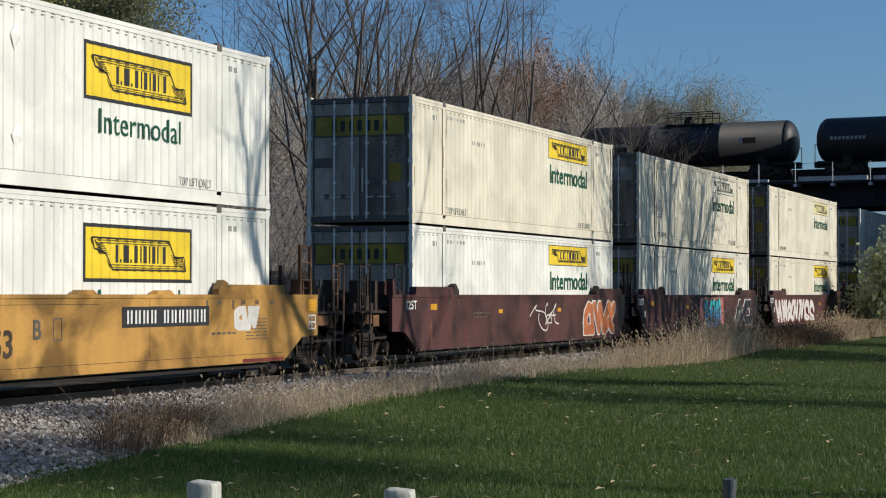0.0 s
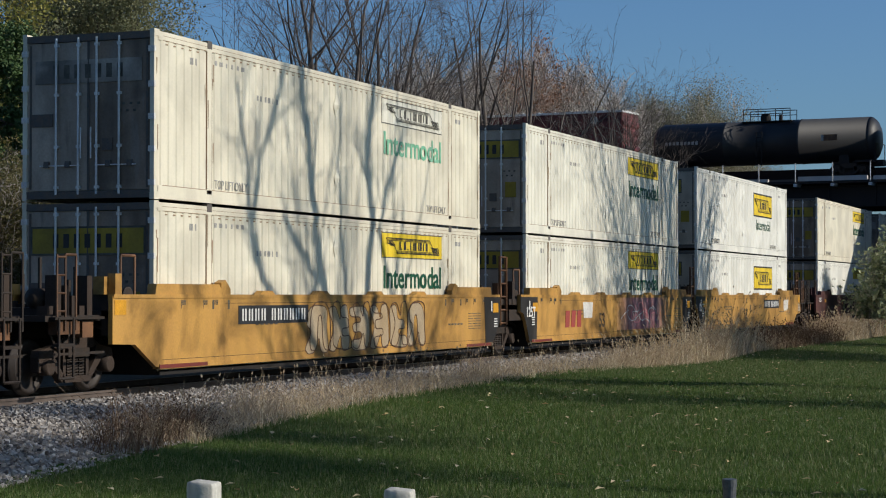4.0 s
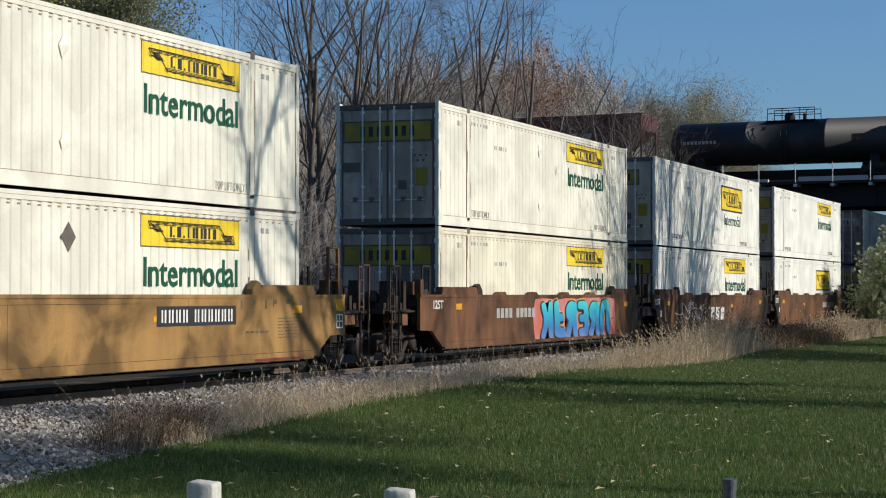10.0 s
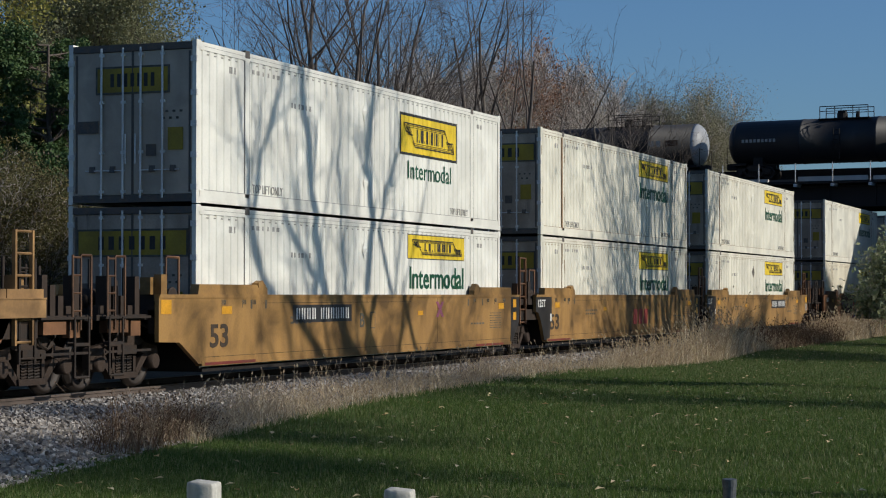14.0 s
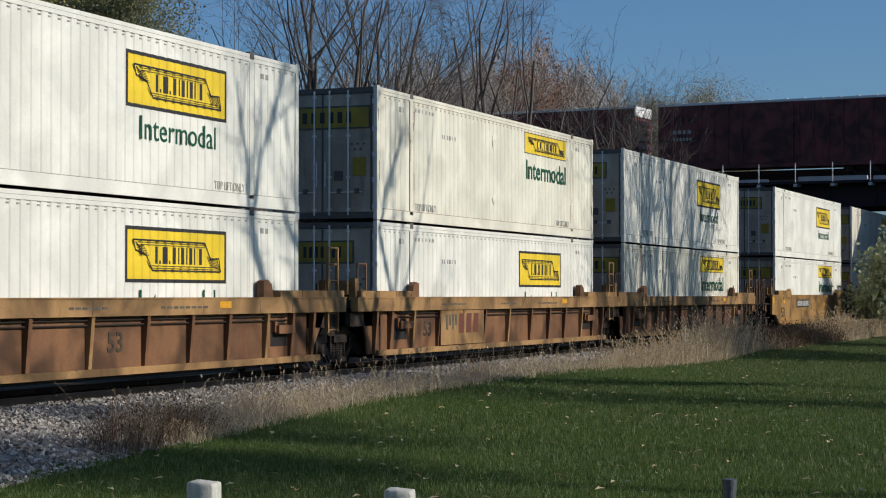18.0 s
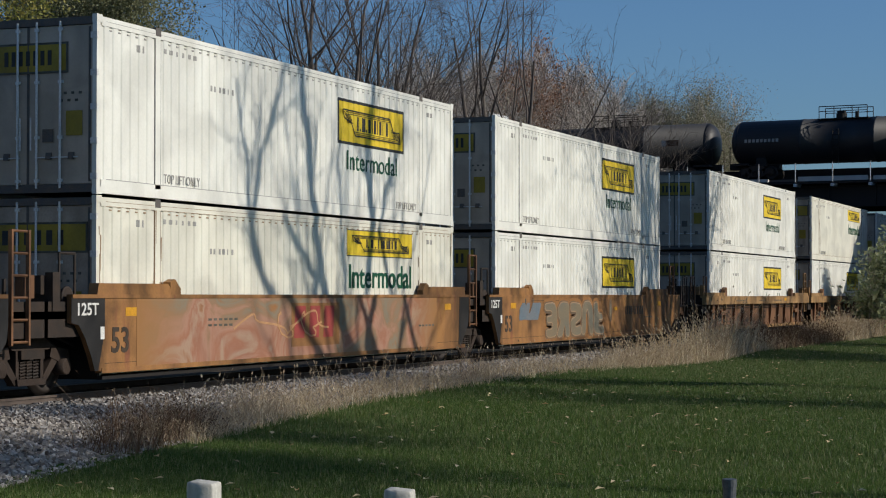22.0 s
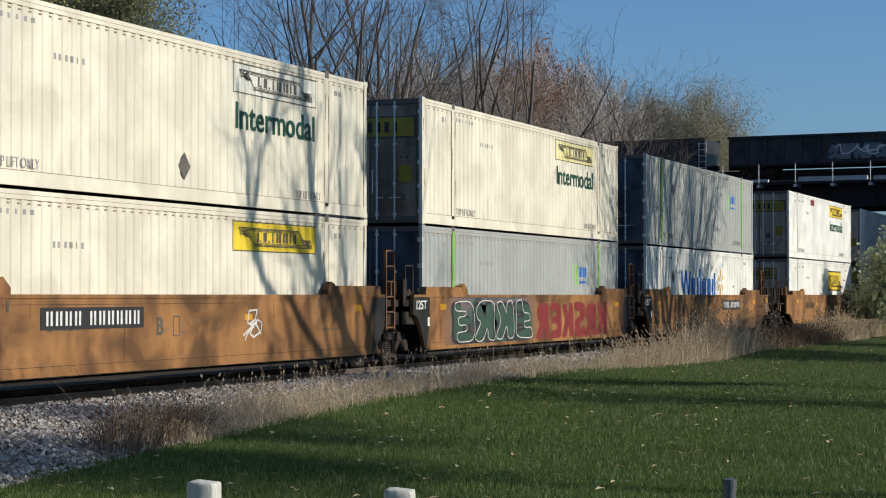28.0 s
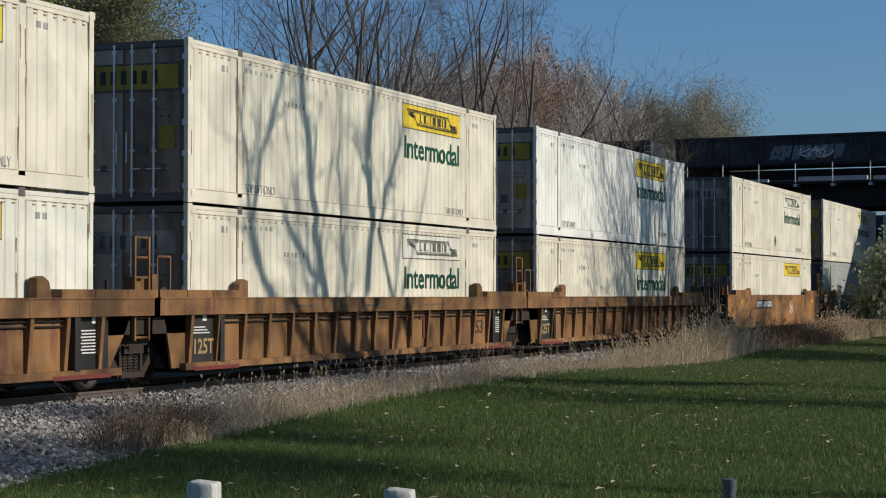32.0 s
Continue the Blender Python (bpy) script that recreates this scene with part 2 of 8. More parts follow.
def mural(name, ground, colours, x0, x1):
    """A faded many-coloured sprayed area that blends into the car's own paint at its ends."""
    m = bpy.data.materials.new(name)
    m.use_nodes = True
    n, ln = m.node_tree.nodes, m.node_tree.links
    p = n["Principled BSDF"]
    p.inputs["Roughness"].default_value = 0.6
    tc = n.new("ShaderNodeTexCoord")
    mp = n.new("ShaderNodeMapping")
    mp.inputs["Scale"].default_value = (0.55, 0.55, 0.8)
    nz = n.new("ShaderNodeTexNoise")
    nz.inputs["Scale"].default_value, nz.inputs["Detail"].default_value, nz.inputs["Distortion"].default_value = 1.1, 6, 1.2
    cr = n.new("ShaderNodeValToRGB")
    els = cr.color_ramp.elements
    while len(els) < len(colours):
        els.new(0.5)
    for i, c in enumerate(colours):
        els[i].position, els[i].color = 0.3 + 0.4 * i / (len(colours) - 1), c
    sp = n.new("ShaderNodeSeparateXYZ")
    fades = []
    for a, b in ((x0, x0 + 1.6), (x1, x1 - 1.6)):
        f = n.new("ShaderNodeMapRange")
        f.inputs[1].default_value, f.inputs[2].default_value = a, b
        ln.new(sp.outputs["X"], f.inputs[0])
        fades.append(f)
    mu = n.new("ShaderNodeMath")
    mu.operation = "MULTIPLY"
    ln.new(fades[0].outputs[0], mu.inputs[0])
    ln.new(fades[1].outputs[0], mu.inputs[1])
    mx = n.new("ShaderNodeMixRGB")
    mx.inputs[1].default_value = ground
    ln.new(tc.outputs["Object"], sp.inputs[0])
    ln.new(tc.outputs["Object"], mp.inputs["Vector"])
    ln.new(mp.outputs[0], nz.inputs["Vector"])
    ln.new(nz.outputs["Fac"], cr.inputs[0])
    ln.new(mu.outputs[0], mx.inputs[0])
    ln.new(cr.outputs[0], mx.inputs[2])
    ln.new(mx.outputs[0], p.inputs["Base Color"])
    return m


SPRAY["blue"] = gradient_spray("blue_teal_spray", [(0.14, 0.2, 0.42, 1), (0.03, 0.16, 0.38, 1), (0.03, 0.3, 0.45, 1), (0.05, 0.5, 0.5, 1)])
SPRAY["salmon"] = surface("salmon_spray", (0.48, 0.13, 0.09, 1), (0.55, 0.3, 0.34, 1), rough=0.5, scale=0.8, amount=0.8)
SPRAY["purple"] = surface("mauve_spray", (0.3, 0.09, 0.16, 1), (0.2, 0.075, 0.09, 1), rough=0.5, scale=1.5)
SPRAY["pale"] = surface("pale_putty_spray", (0.4, 0.32, 0.22, 1), (0.36, 0.24, 0.11, 1), rough=0.6, scale=1.0, amount=0.7)
SPRAY["washed"] = surface("thin_white_spray", (0.39, 0.27, 0.17, 1), (0.29, 0.16, 0.075, 1), rough=0.6, scale=1.3, amount=0.9)
SPRAY["body"] = surface("orange_ground_spray", (0.29, 0.135, 0.045, 1), (0.22, 0.1, 0.036, 1), rough=0.6, scale=1.2)
SPRAY["umber"] = surface("umber_edge_spray", (0.13, 0.088, 0.055, 1), (0.2, 0.12, 0.06, 1), rough=0.6, scale=1.5)
SPRAY["amber"] = surface("amber_edge_spray", (0.55, 0.3, 0.14, 1), rough=0.5, scale=2)
SPRAY["grey"] = surface("grey_tan_spray", (0.16, 0.15, 0.115, 1), (0.23, 0.165, 0.09, 1), rough=0.5, scale=0.7, amount=1.0)
SPRAY["murk"] = mural("dark_blended_spray", (0.2, 0.1, 0.045, 1), [(0.03, 0.05, 0.04, 1), (0.13, 0.1, 0.11, 1), (0.04, 0.08, 0.06, 1), (0.02, 0.025, 0.03, 1), (0.16, 0.1, 0.09, 1)], 0.7, 7.6)
SPRAY["mauve"] = mural("faded_mauve_spray", (0.4, 0.21, 0.055, 1), [(0.34, 0.15, 0.1, 1), (0.22, 0.09, 0.11, 1), (0.36, 0.2, 0.19, 1), (0.2, 0.08, 0.09, 1), (0.38, 0.19, 0.1, 1)], 7.8, 14.0)
SPRAY["mural"] = mural("faded_mural_spray", (0.285, 0.136, 0.044, 1), [(0.28, 0.125, 0.042, 1), (0.21, 0.175, 0.12, 1), (0.26, 0.15, 0.08, 1), (0.36, 0.19, 0.125, 1), (0.3, 0.125, 0.07, 1), (0.36, 0.235, 0.16, 1), (0.26, 0.11, 0.045, 1)], 1.0, 14.4)
M_LAWN = surface("mown_lawn_ground", (0.045, 0.079, 0.018, 1), (0.064, 0.098, 0.027, 1), rough=0.95, gloss=0.0, scale=0.5, amount=0.7, fine=0.5,
                 bump=0.5, bump_scale=30, third=(0.1, 0.085, 0.04, 1), third_at=0.72, third_scale=1.2)
M_BLADES = islands("grass_blades", [(0.046, 0.085, 0.018, 1), (0.07, 0.117, 0.027, 1), (0.096, 0.149, 0.041, 1), (0.122, 0.168, 0.056, 1), (0.265, 0.245, 0.132, 1)], 0.45, 0.35)
M_STRAW = islands("dry_grass", [(0.5, 0.4, 0.26, 1), (0.6, 0.49, 0.34, 1), (0.34, 0.25, 0.165, 1), (0.72, 0.62, 0.46, 1)], 0.7, 0.35)
M_DRYWEED = islands("dark_dry_weed", [(0.09, 0.054, 0.034, 1), (0.14, 0.086, 0.05, 1), (0.19, 0.125, 0.08, 1), (0.1, 0.062, 0.04, 1), (0.44, 0.35, 0.24, 1)], 0.8, 0.1)
M_STONE = islands("ballast_stone", [(0.13, 0.113, 0.098, 1), (0.33, 0.3, 0.265, 1), (0.2, 0.177, 0.155, 1), (0.48, 0.45, 0.41, 1), (0.075, 0.06, 0.05, 1)], 0.85)
M_BALLAST = surface("ballast_bed", (0.15, 0.134, 0.117, 1), (0.06, 0.052, 0.045, 1), rough=0.95, scale=2, fine=0.7, bump=1.0, bump_scale=18)
M_RAIL = surface("rusty_rail", (0.12, 0.092, 0.076, 1), (0.07, 0.052, 0.043, 1), rough=0.7, scale=3)
M_RAILTOP = surface("polished_rail_head", (0.45, 0.43, 0.41, 1), rough=0.3, metal=1.0, scale=8)
M_TIE = surface("creosoted_tie", (0.08, 0.065, 0.055, 1), (0.15, 0.12, 0.1, 1), rough=0.9, scale=3, stretch=(6, 0.5, 6), bump=0.4, per_object=0.3)
M_BARK = surface("grey_brown_bark", (0.1, 0.08, 0.065, 1), (0.17, 0.14, 0.115, 1), rough=0.9, scale=3, stretch=(3, 3, 0.6), bump=0.5, bump_scale=20)
M_BARKDARK = surface("dark_bark", (0.115, 0.096, 0.083, 1), (0.19, 0.162, 0.14, 1), rough=0.9, scale=3, stretch=(3, 3, 0.6), bump=0.5, bump_scale=20)
M_TWIG = surface("pale_twigs", (0.48, 0.43, 0.38, 1), (0.33, 0.29, 0.26, 1), rough=0.9, scale=0.6)
M_TWIGRED = surface("reddish_twigs", (0.42, 0.29, 0.22, 1), (0.3, 0.22, 0.18, 1), rough=0.9, scale=0.6)
M_LEAF_Y = islands("yellow_green_leaves", [(0.22, 0.23, 0.06, 1), (0.34, 0.33, 0.09, 1), (0.45, 0.39, 0.12, 1), (0.16, 0.19, 0.055, 1)], 0.6, 0.45)
M_LEAF_G = islands("grey_green_leaves", [(0.17, 0.18, 0.09, 1), (0.24, 0.245, 0.13, 1), (0.28, 0.275, 0.155, 1), (0.15, 0.16, 0.075, 1)], 0.6, 0.4)
M_LEAF_B = islands("brown_green_leaves", [(0.095, 0.088, 0.036, 1), (0.14, 0.122, 0.052, 1), (0.115, 0.118, 0.045, 1), (0.16, 0.118, 0.056, 1)], 0.7, 0.3)
M_LEAF_O = islands("olive_autumn_leaves", [(0.23, 0.215, 0.135, 1), (0.31, 0.285, 0.185, 1), (0.19, 0.185, 0.115, 1)], 0.7, 0.3)
M_LEAF_R = islands("russet_leaves", [(0.25, 0.1, 0.05, 1), (0.32, 0.16, 0.08, 1), (0.2, 0.1, 0.06, 1)], 0.7, 0.3)
M_NEEDLE = islands("pine_needles", [(0.04, 0.078, 0.026, 1), (0.062, 0.112, 0.036, 1), (0.09, 0.14, 0.052, 1)], 0.6, 0.15)
M_BUSH = islands("pale_green_bush_leaves", [(0.3, 0.34, 0.19, 1), (0.44, 0.46, 0.28, 1), (0.22, 0.27, 0.13, 1), (0.56, 0.55, 0.37, 1)], 0.6, 0.5)
M_FALLEN = islands("fallen_leaves", [(0.5, 0.37, 0.18, 1), (0.66, 0.55, 0.34, 1), (0.36, 0.23, 0.11, 1), (0.72, 0.64, 0.46, 1)], 0.7, 0.2)
M_POST = surface("white_post_paint", (0.54, 0.52, 0.46, 1), (0.36, 0.34, 0.29, 1), rough=0.8, scale=9, stretch=(4, 4, 0.25), amount=0.6, fine=0.12, bump=0.25, bump_scale=45, third=(0.3, 0.27, 0.23, 1), third_at=0.71, third_scale=12)
M_PIPE = surface("grey_pipe", (0.09, 0.1, 0.11, 1), (0.15, 0.15, 0.16, 1), rough=0.5, metal=0.5, scale=10)
M_STREAK = surface("rust_streak", (0.3, 0.2, 0.12, 1), (0.42, 0.34, 0.24, 1), rough=0.7, scale=6)
M_GIRDER = surface("dark_bridge_steel", (0.022, 0.02, 0.02, 1), (0.045, 0.032, 0.027, 1), rough=0.8, scale=0.6, stretch=(1, 1, 0.3))
M_CONCRETE = surface("old_concrete", (0.27, 0.25, 0.22, 1), (0.17, 0.155, 0.14, 1), rough=0.9, scale=0.5, stretch=(1, 1, 0.4), bump=0.3, bump_scale=15)
M_CURB = surface("pale_curb_concrete", (0.6, 0.57, 0.52, 1), (0.4, 0.37, 0.33, 1), rough=0.9, scale=1.2)
M_FILL = surface("grassy_fill", (0.1, 0.075, 0.045, 1), (0.06, 0.055, 0.028, 1), rough=0.95, scale=0.6, fine=0.5, bump=0.8, bump_scale=8)
M_TANK = surface("black_tank_paint", (0.016, 0.016, 0.018, 1), (0.026, 0.024, 0.022, 1), rough=0.5, scale=0.8)
M_TANKGREY = surface("grey_tank_end", (0.35, 0.36, 0.37, 1), (0.2, 0.2, 0.2, 1), rough=0.5, scale=1.0)
M_BOXRED = paint("boxcar_red", (0.15, 0.03, 0.028, 1), (0.08, 0.025, 0.022, 1), 0.5)
M_BOXBROWN = paint("boxcar_ochre", (0.33, 0.17, 0.06, 1), (0.2, 0.1, 0.05, 1), 0.4)
M_ROOFWHITE = paint("white_roof_end", (0.75, 0.75, 0.74, 1), (0.5, 0.48, 0.45, 1), 0.3)
M_HOPPER = paint("hopper_red", (0.13, 0.03, 0.026, 1), (0.07, 0.022, 0.02, 1), 0.5)
M_GONDOLA = paint("gondola_black", (0.03, 0.03, 0.032, 1), (0.06, 0.045, 0.04, 1), 0.5)
M_GRAVELTOP = surface("dark_load", (0.03, 0.028, 0.026, 1), rough=0.95, scale=3, bump=0.8, bump_scale=6)


# ---------- building helpers ----------
MESHES = {}


def mesh_of(key, build):
    """The mesh named by key, built once and shared by alike parts."""
    if key not in MESHES:
        bm = bmesh.new()
        build(bm)
        me = bpy.data.meshes.new(str(key[0]) if isinstance(key, tuple) else key)
        bm.normal_update()
        bm.to_mesh(me)
        bm.free()
        me.materials.append(None)
        MESHES[key] = me
    return MESHES[key]


def dress(ob, material):
    ob.material_slots[0].link = "OBJECT"
    ob.material_slots[0].material = material
    return ob


def part(name, key, build, material, parent, label=""):
    """ONE mesh object under a thing or a part."""
    ob = dress(new(name, mesh_of(key, build)), material)
    ob.parent = parent
    if label:
        tagged(ob, label)
    if name in SMALL_WORK:
        tagged(ob, kind="stuff")
    return ob


SMALL_WORK = ("panel_mark", "door_mark", "unit_mark", "board_mark", "number_mark", "end_stencil", "small_stencil", "graffiti", "graffiti_edge", "graffiti_scrawl", "graffiti_halo", "graffiti_outline", "tank_stencil", "side_stencil", "load", "brand_mark", "data_plate", "spring_nest", "blue_lettering", "dent", "blue_mark", "rust_streak", "brake_gear", "rail_seam", "weld_seam", "height_stencil", "text_block", "data_frame")


def arrays(name, verts, faces, material, smooth=False):
    """A mesh object from computed arrays; every face has the same number of corners."""
    me = bpy.data.meshes.new(name)
    verts, faces = np.asarray(verts, np.float32), np.asarray(faces, np.int32)
    k = faces.shape[1]
    me.vertices.add(len(verts))
    me.vertices.foreach_set("co", verts.ravel())
    me.loops.add(faces.size)
    me.loops.foreach_set("vertex_index", faces.ravel())
    me.polygons.add(len(faces))
    me.polygons.foreach_set("loop_start", np.arange(0, faces.size, k, dtype=np.int32))
    me.polygons.foreach_set("use_smooth", np.full(len(faces), smooth))
    me.materials.append(material)
    me.update(calc_edges=True)
    return new(name, me)


def box(bm, x0, x1, y0, y1, z0, z1):
    v = [bm.verts.new((x, y, z)) for x in (x0, x1) for y in (y0, y1) for z in (z0, z1)]
    for f in ((0, 1, 3, 2), (4, 6, 7, 5), (0, 4, 5, 1), (2, 3, 7, 6), (0, 2, 6, 4), (1, 5, 7, 3)):
        bm.faces.new([v[i] for i in f])


def slab(bm, pts, y0, y1):
    """An outline in x and z, thickened from y0 to y1."""
    a = [bm.verts.new((x, y0, z)) for x, z in pts]
    b = [bm.verts.new((x, y1, z)) for x, z in pts]
    bm.faces.new(a)
    bm.faces.new(b[::-1])
    n = len(pts)
    for i in range(n):
        bm.faces.new((a[i], b[i], b[(i + 1) % n], a[(i + 1) % n]))


def rod(bm, p, q, r, n=6, r2=None):
    p, q = Vector(p), Vector(q)
    r2 = r if r2 is None else r2
    z = (q - p).normalized()
    x = z.cross((0, 0, 1) if abs(z.z) < 0.9 else (1, 0, 0)).normalized()
    y = z.cross(x)
    ring = [[bm.verts.new(c + (x * math.cos(a) + y * math.sin(a)) * s) for a in [2 * math.pi * i / n for i in range(n)]] for c, s in ((p, r), (q, r2))]
    bm.faces.new(ring[0][::-1])
    bm.faces.new(ring[1])
    for i in range(n):
        bm.faces.new((ring[0][i], ring[0][(i + 1) % n], ring[1][(i + 1) % n], ring[1][i]))


def lathe_y(bm, profile, n=24, centre=(0, 0, 0)):
    """A turned shape about the y axis; profile rows of (y, radius)."""
    cx, cy, cz = centre
    rings = [[bm.verts.new((cx + r * math.cos(2 * math.pi * i / n), cy + y, cz + r * math.sin(2 * math.pi * i / n))) for i in range(n)] for y, r in profile]
    for a, b in zip(rings, rings[1:]):
        for i in range(n):
            f = bm.faces.new((a[i], a[(i + 1) % n], b[(i + 1) % n], b[i]))
            f.smooth = True
    bm.faces.new(rings[0][::-1])
    bm.faces.new(rings[-1])


def lathe_x(bm, profile, n=28, centre=(0, 0, 0)):
    cx, cy, cz = centre
    rings = [[bm.verts.new((cx + x, cy + r * math.cos(2 * math.pi * i / n), cz + r * math.sin(2 * math.pi * i / n))) for i in range(n)] for x, r in profile]
    for a, b in zip(rings, rings[1:]):
        for i in range(n):
            f = bm.faces.new((a[i], b[i], b[(i + 1) % n], a[(i + 1) % n]))
            f.smooth = True
    bm.faces.new(rings[0])
    bm.faces.new(rings[-1][::-1])


def words(text, width, height, bold=0.0):
    """Lettering in the x-z plane facing -y, fitted into width and height, as a shared mesh."""
    key = ("lettering", text, width, height)
    if key not in MESHES:
        cu = bpy.data.curves.new("lettering", "FONT")
        cu.body, cu.size, cu.extrude, cu.offset = text, 1.0, 0.004, bold
        cu.resolution_u = 3
        ob = new("lettering", cu)
        me = bpy.data.meshes.new_from_object(ob.evaluated_get(bpy.context.evaluated_depsgraph_get()))
        bpy.data.objects.remove(ob)
        co = np.empty(len(me.vertices) * 3, np.float32)
        me.vertices.foreach_get("co", co)
        co = co.reshape(-1, 3)
        lo, hi = co.min(0), co.max(0)
        out = np.stack([(co[:, 0] - lo[0]) / (hi[0] - lo[0]) * width, -co[:, 2], (co[:, 1] - lo[1]) / (hi[1] - lo[1]) * height], 1)
        me.vertices.foreach_set("co", out.astype(np.float32).ravel())
        me.materials.clear()
        me.materials.append(None)
        me.update()
        MESHES[key] = me
    return MESHES[key]


def lettering(text, x, y, z, width, height, material, parent, bold=0.0, label=""):
    ob = dress(new("lettering", words(text, width, height, bold)), material)
    ob.parent = parent
    ob.matrix_basis = pose(x, y, z)
    if label:
        tagged(ob, label)
    return ob


def bars(bm, x0, x1, y, z0, z1, widths, t=0.004):
    """Plain bars in place of lettering: one per letter."""
    total = sum(widths)
    x = x0
    for i, w in enumerate(widths):
        d = (x1 - x0) * w / total
        if w > 0 and i % 2 == 0:
            box(bm, x, x + d, y - t, y, z0, z0 + (z1 - z0) * (0.3 if w < 1 else 1.0))
        x += d


def thing(name, label, category, group=""):
    return tagged(new(name), label, category, group)


MOVERS = []
WHEELS = []

# ---------- containers ----------
CL, CH, CW = 16.15, 2.896, 1.295
DIAMOND_LOW, DIAMOND_REAR = (8.1, 0.62), (3.5, 1.9)


def wall_sheet(bm, y_out, y_in, sign):
    """The corrugated side sheet, ribs every 0.28 m, between the end posts."""
    xs = [0.14]
    prof = [(0.14, y_in)]
    x = 0.22
    while x < CL - 0.3:
        prof += [(x, y_in), (x + 0.025, y_out), (x + 0.17, y_out), (x + 0.195, y_in)]
        x += 0.28
    prof.append((CL - 0.14, y_in))
    lo, hi = [], []
    for px, py in prof:
        lo.append(bm.verts.new((px, py * sign, 0.24)))
        hi.append(bm.verts.new((px, py * sign, 2.72)))
    for i in range(len(prof) - 1):
        f = (lo[i], lo[i + 1], hi[i + 1], hi[i])
        bm.faces.new(f if sign < 0 else f[::-1])
    box(bm, 0.14, CL - 0.14, (y_in - 0.07) * sign, (y_in - 0.05) * sign, 0.24, 2.72) if sign < 0 else box(bm, 0.14, CL - 0.14, y_in - 0.07, y_in - 0.05, 0.24, 2.72)


def wall_depth(x):
    """How far the side sheet lies behind its outer plane at x."""
    if min(abs(x - 2.0), abs(x - 14.1)) < 0.09:
        return 0.0
    f = (x - 0.22) % 0.28
    return float(np.interp(f, [0, 0.025, 0.17, 0.195, 0.28], [0.021, 0.002, 0.002, 0.021, 0.021]))


def decal(bm, x0, x1, z0, z1, lift=0.003):
    """Paint on the ribbed side: a thin skin that follows every rib."""
    cuts = sorted({x0, x1, *[q for k in range(60) for q in (0.22 + 0.28 * k, 0.245 + 0.28 * k, 0.39 + 0.28 * k, 0.415 + 0.28 * k) if x0 < q < x1]})
    rows = []
    for x in cuts:
        y = -CW + wall_depth(x)
        rows.append([bm.verts.new((x, y - lift, z0)), bm.verts.new((x, y - lift, z1)), bm.verts.new((x, y + 0.004, z1)), bm.verts.new((x, y + 0.004, z0))])
    for a, b in zip(rows, rows[1:]):
        for i in range(4):
            bm.faces.new((a[i], b[i], b[(i + 1) % 4], a[(i + 1) % 4]))
    bm.faces.new(rows[0])
    bm.faces.new(rows[-1][::-1])


def decal_bars(bm, x0, x1, z0, z1, widths, lift=0.005):
    x = x0
    for i, w in enumerate(widths):
        d = (x1 - x0) * w / sum(widths)
        if i % 2 == 0:
            decal(bm, x, x + d, z0, z0 + (z1 - z0) * (0.3 if w < 1 else 1.0), lift)
        x += d


def seams(bm):
    """Thin dark lines of the near side: along both rails, beside the posts, and at the tops of the ribs."""
    y0, y1 = -CW - 0.002, -CW + 0.03
    for a, b in ((0.3, 1.9), (2.1, 14.0), (14.2, CL - 0.3)):
        box(bm, a, b, y0, y1, 0.238, 0.25)
        box(bm, a, b, -CW - 0.0015, y1, 2.795, 2.803)
        box(bm, a, b, -CW - 0.0015, y1, 2.719, 2.728)
    for x in (1.9, 2.085, 14.0, 14.188):
        box(bm, x, x + 0.012, y0, y1, 0.26, 2.71)
    x = 0.22
    while x < CL - 0.3:
        if min(abs(x + 0.24 - 2.0), abs(x + 0.24 - 14.1)) > 0.16:
            box(bm, x + 0.2, x + 0.275, -CW + 0.008, y1, 2.655, 2.678)
        x += 0.28


def rail_long(bm, y0, y1, z0, z1):
    box(bm, 0.12, CL - 0.12, y0, y1, z0, z1)


def streak(bm, p, q, wide, y):
    """A thin straight painted line from p to q, in x and z."""
    (xa, za), (xb, zb) = p, q
    d = math.hypot(xb - xa, zb - za) or 1
    nx, nz = -(zb - za) / d * wide / 2, (xb - xa) / d * wide / 2
    slab(bm, [(xa - nx, za - nz), (xb - nx, zb - nz), (xb + nx, zb + nz), (xa + nx, za + nz)], y - 0.004, y)


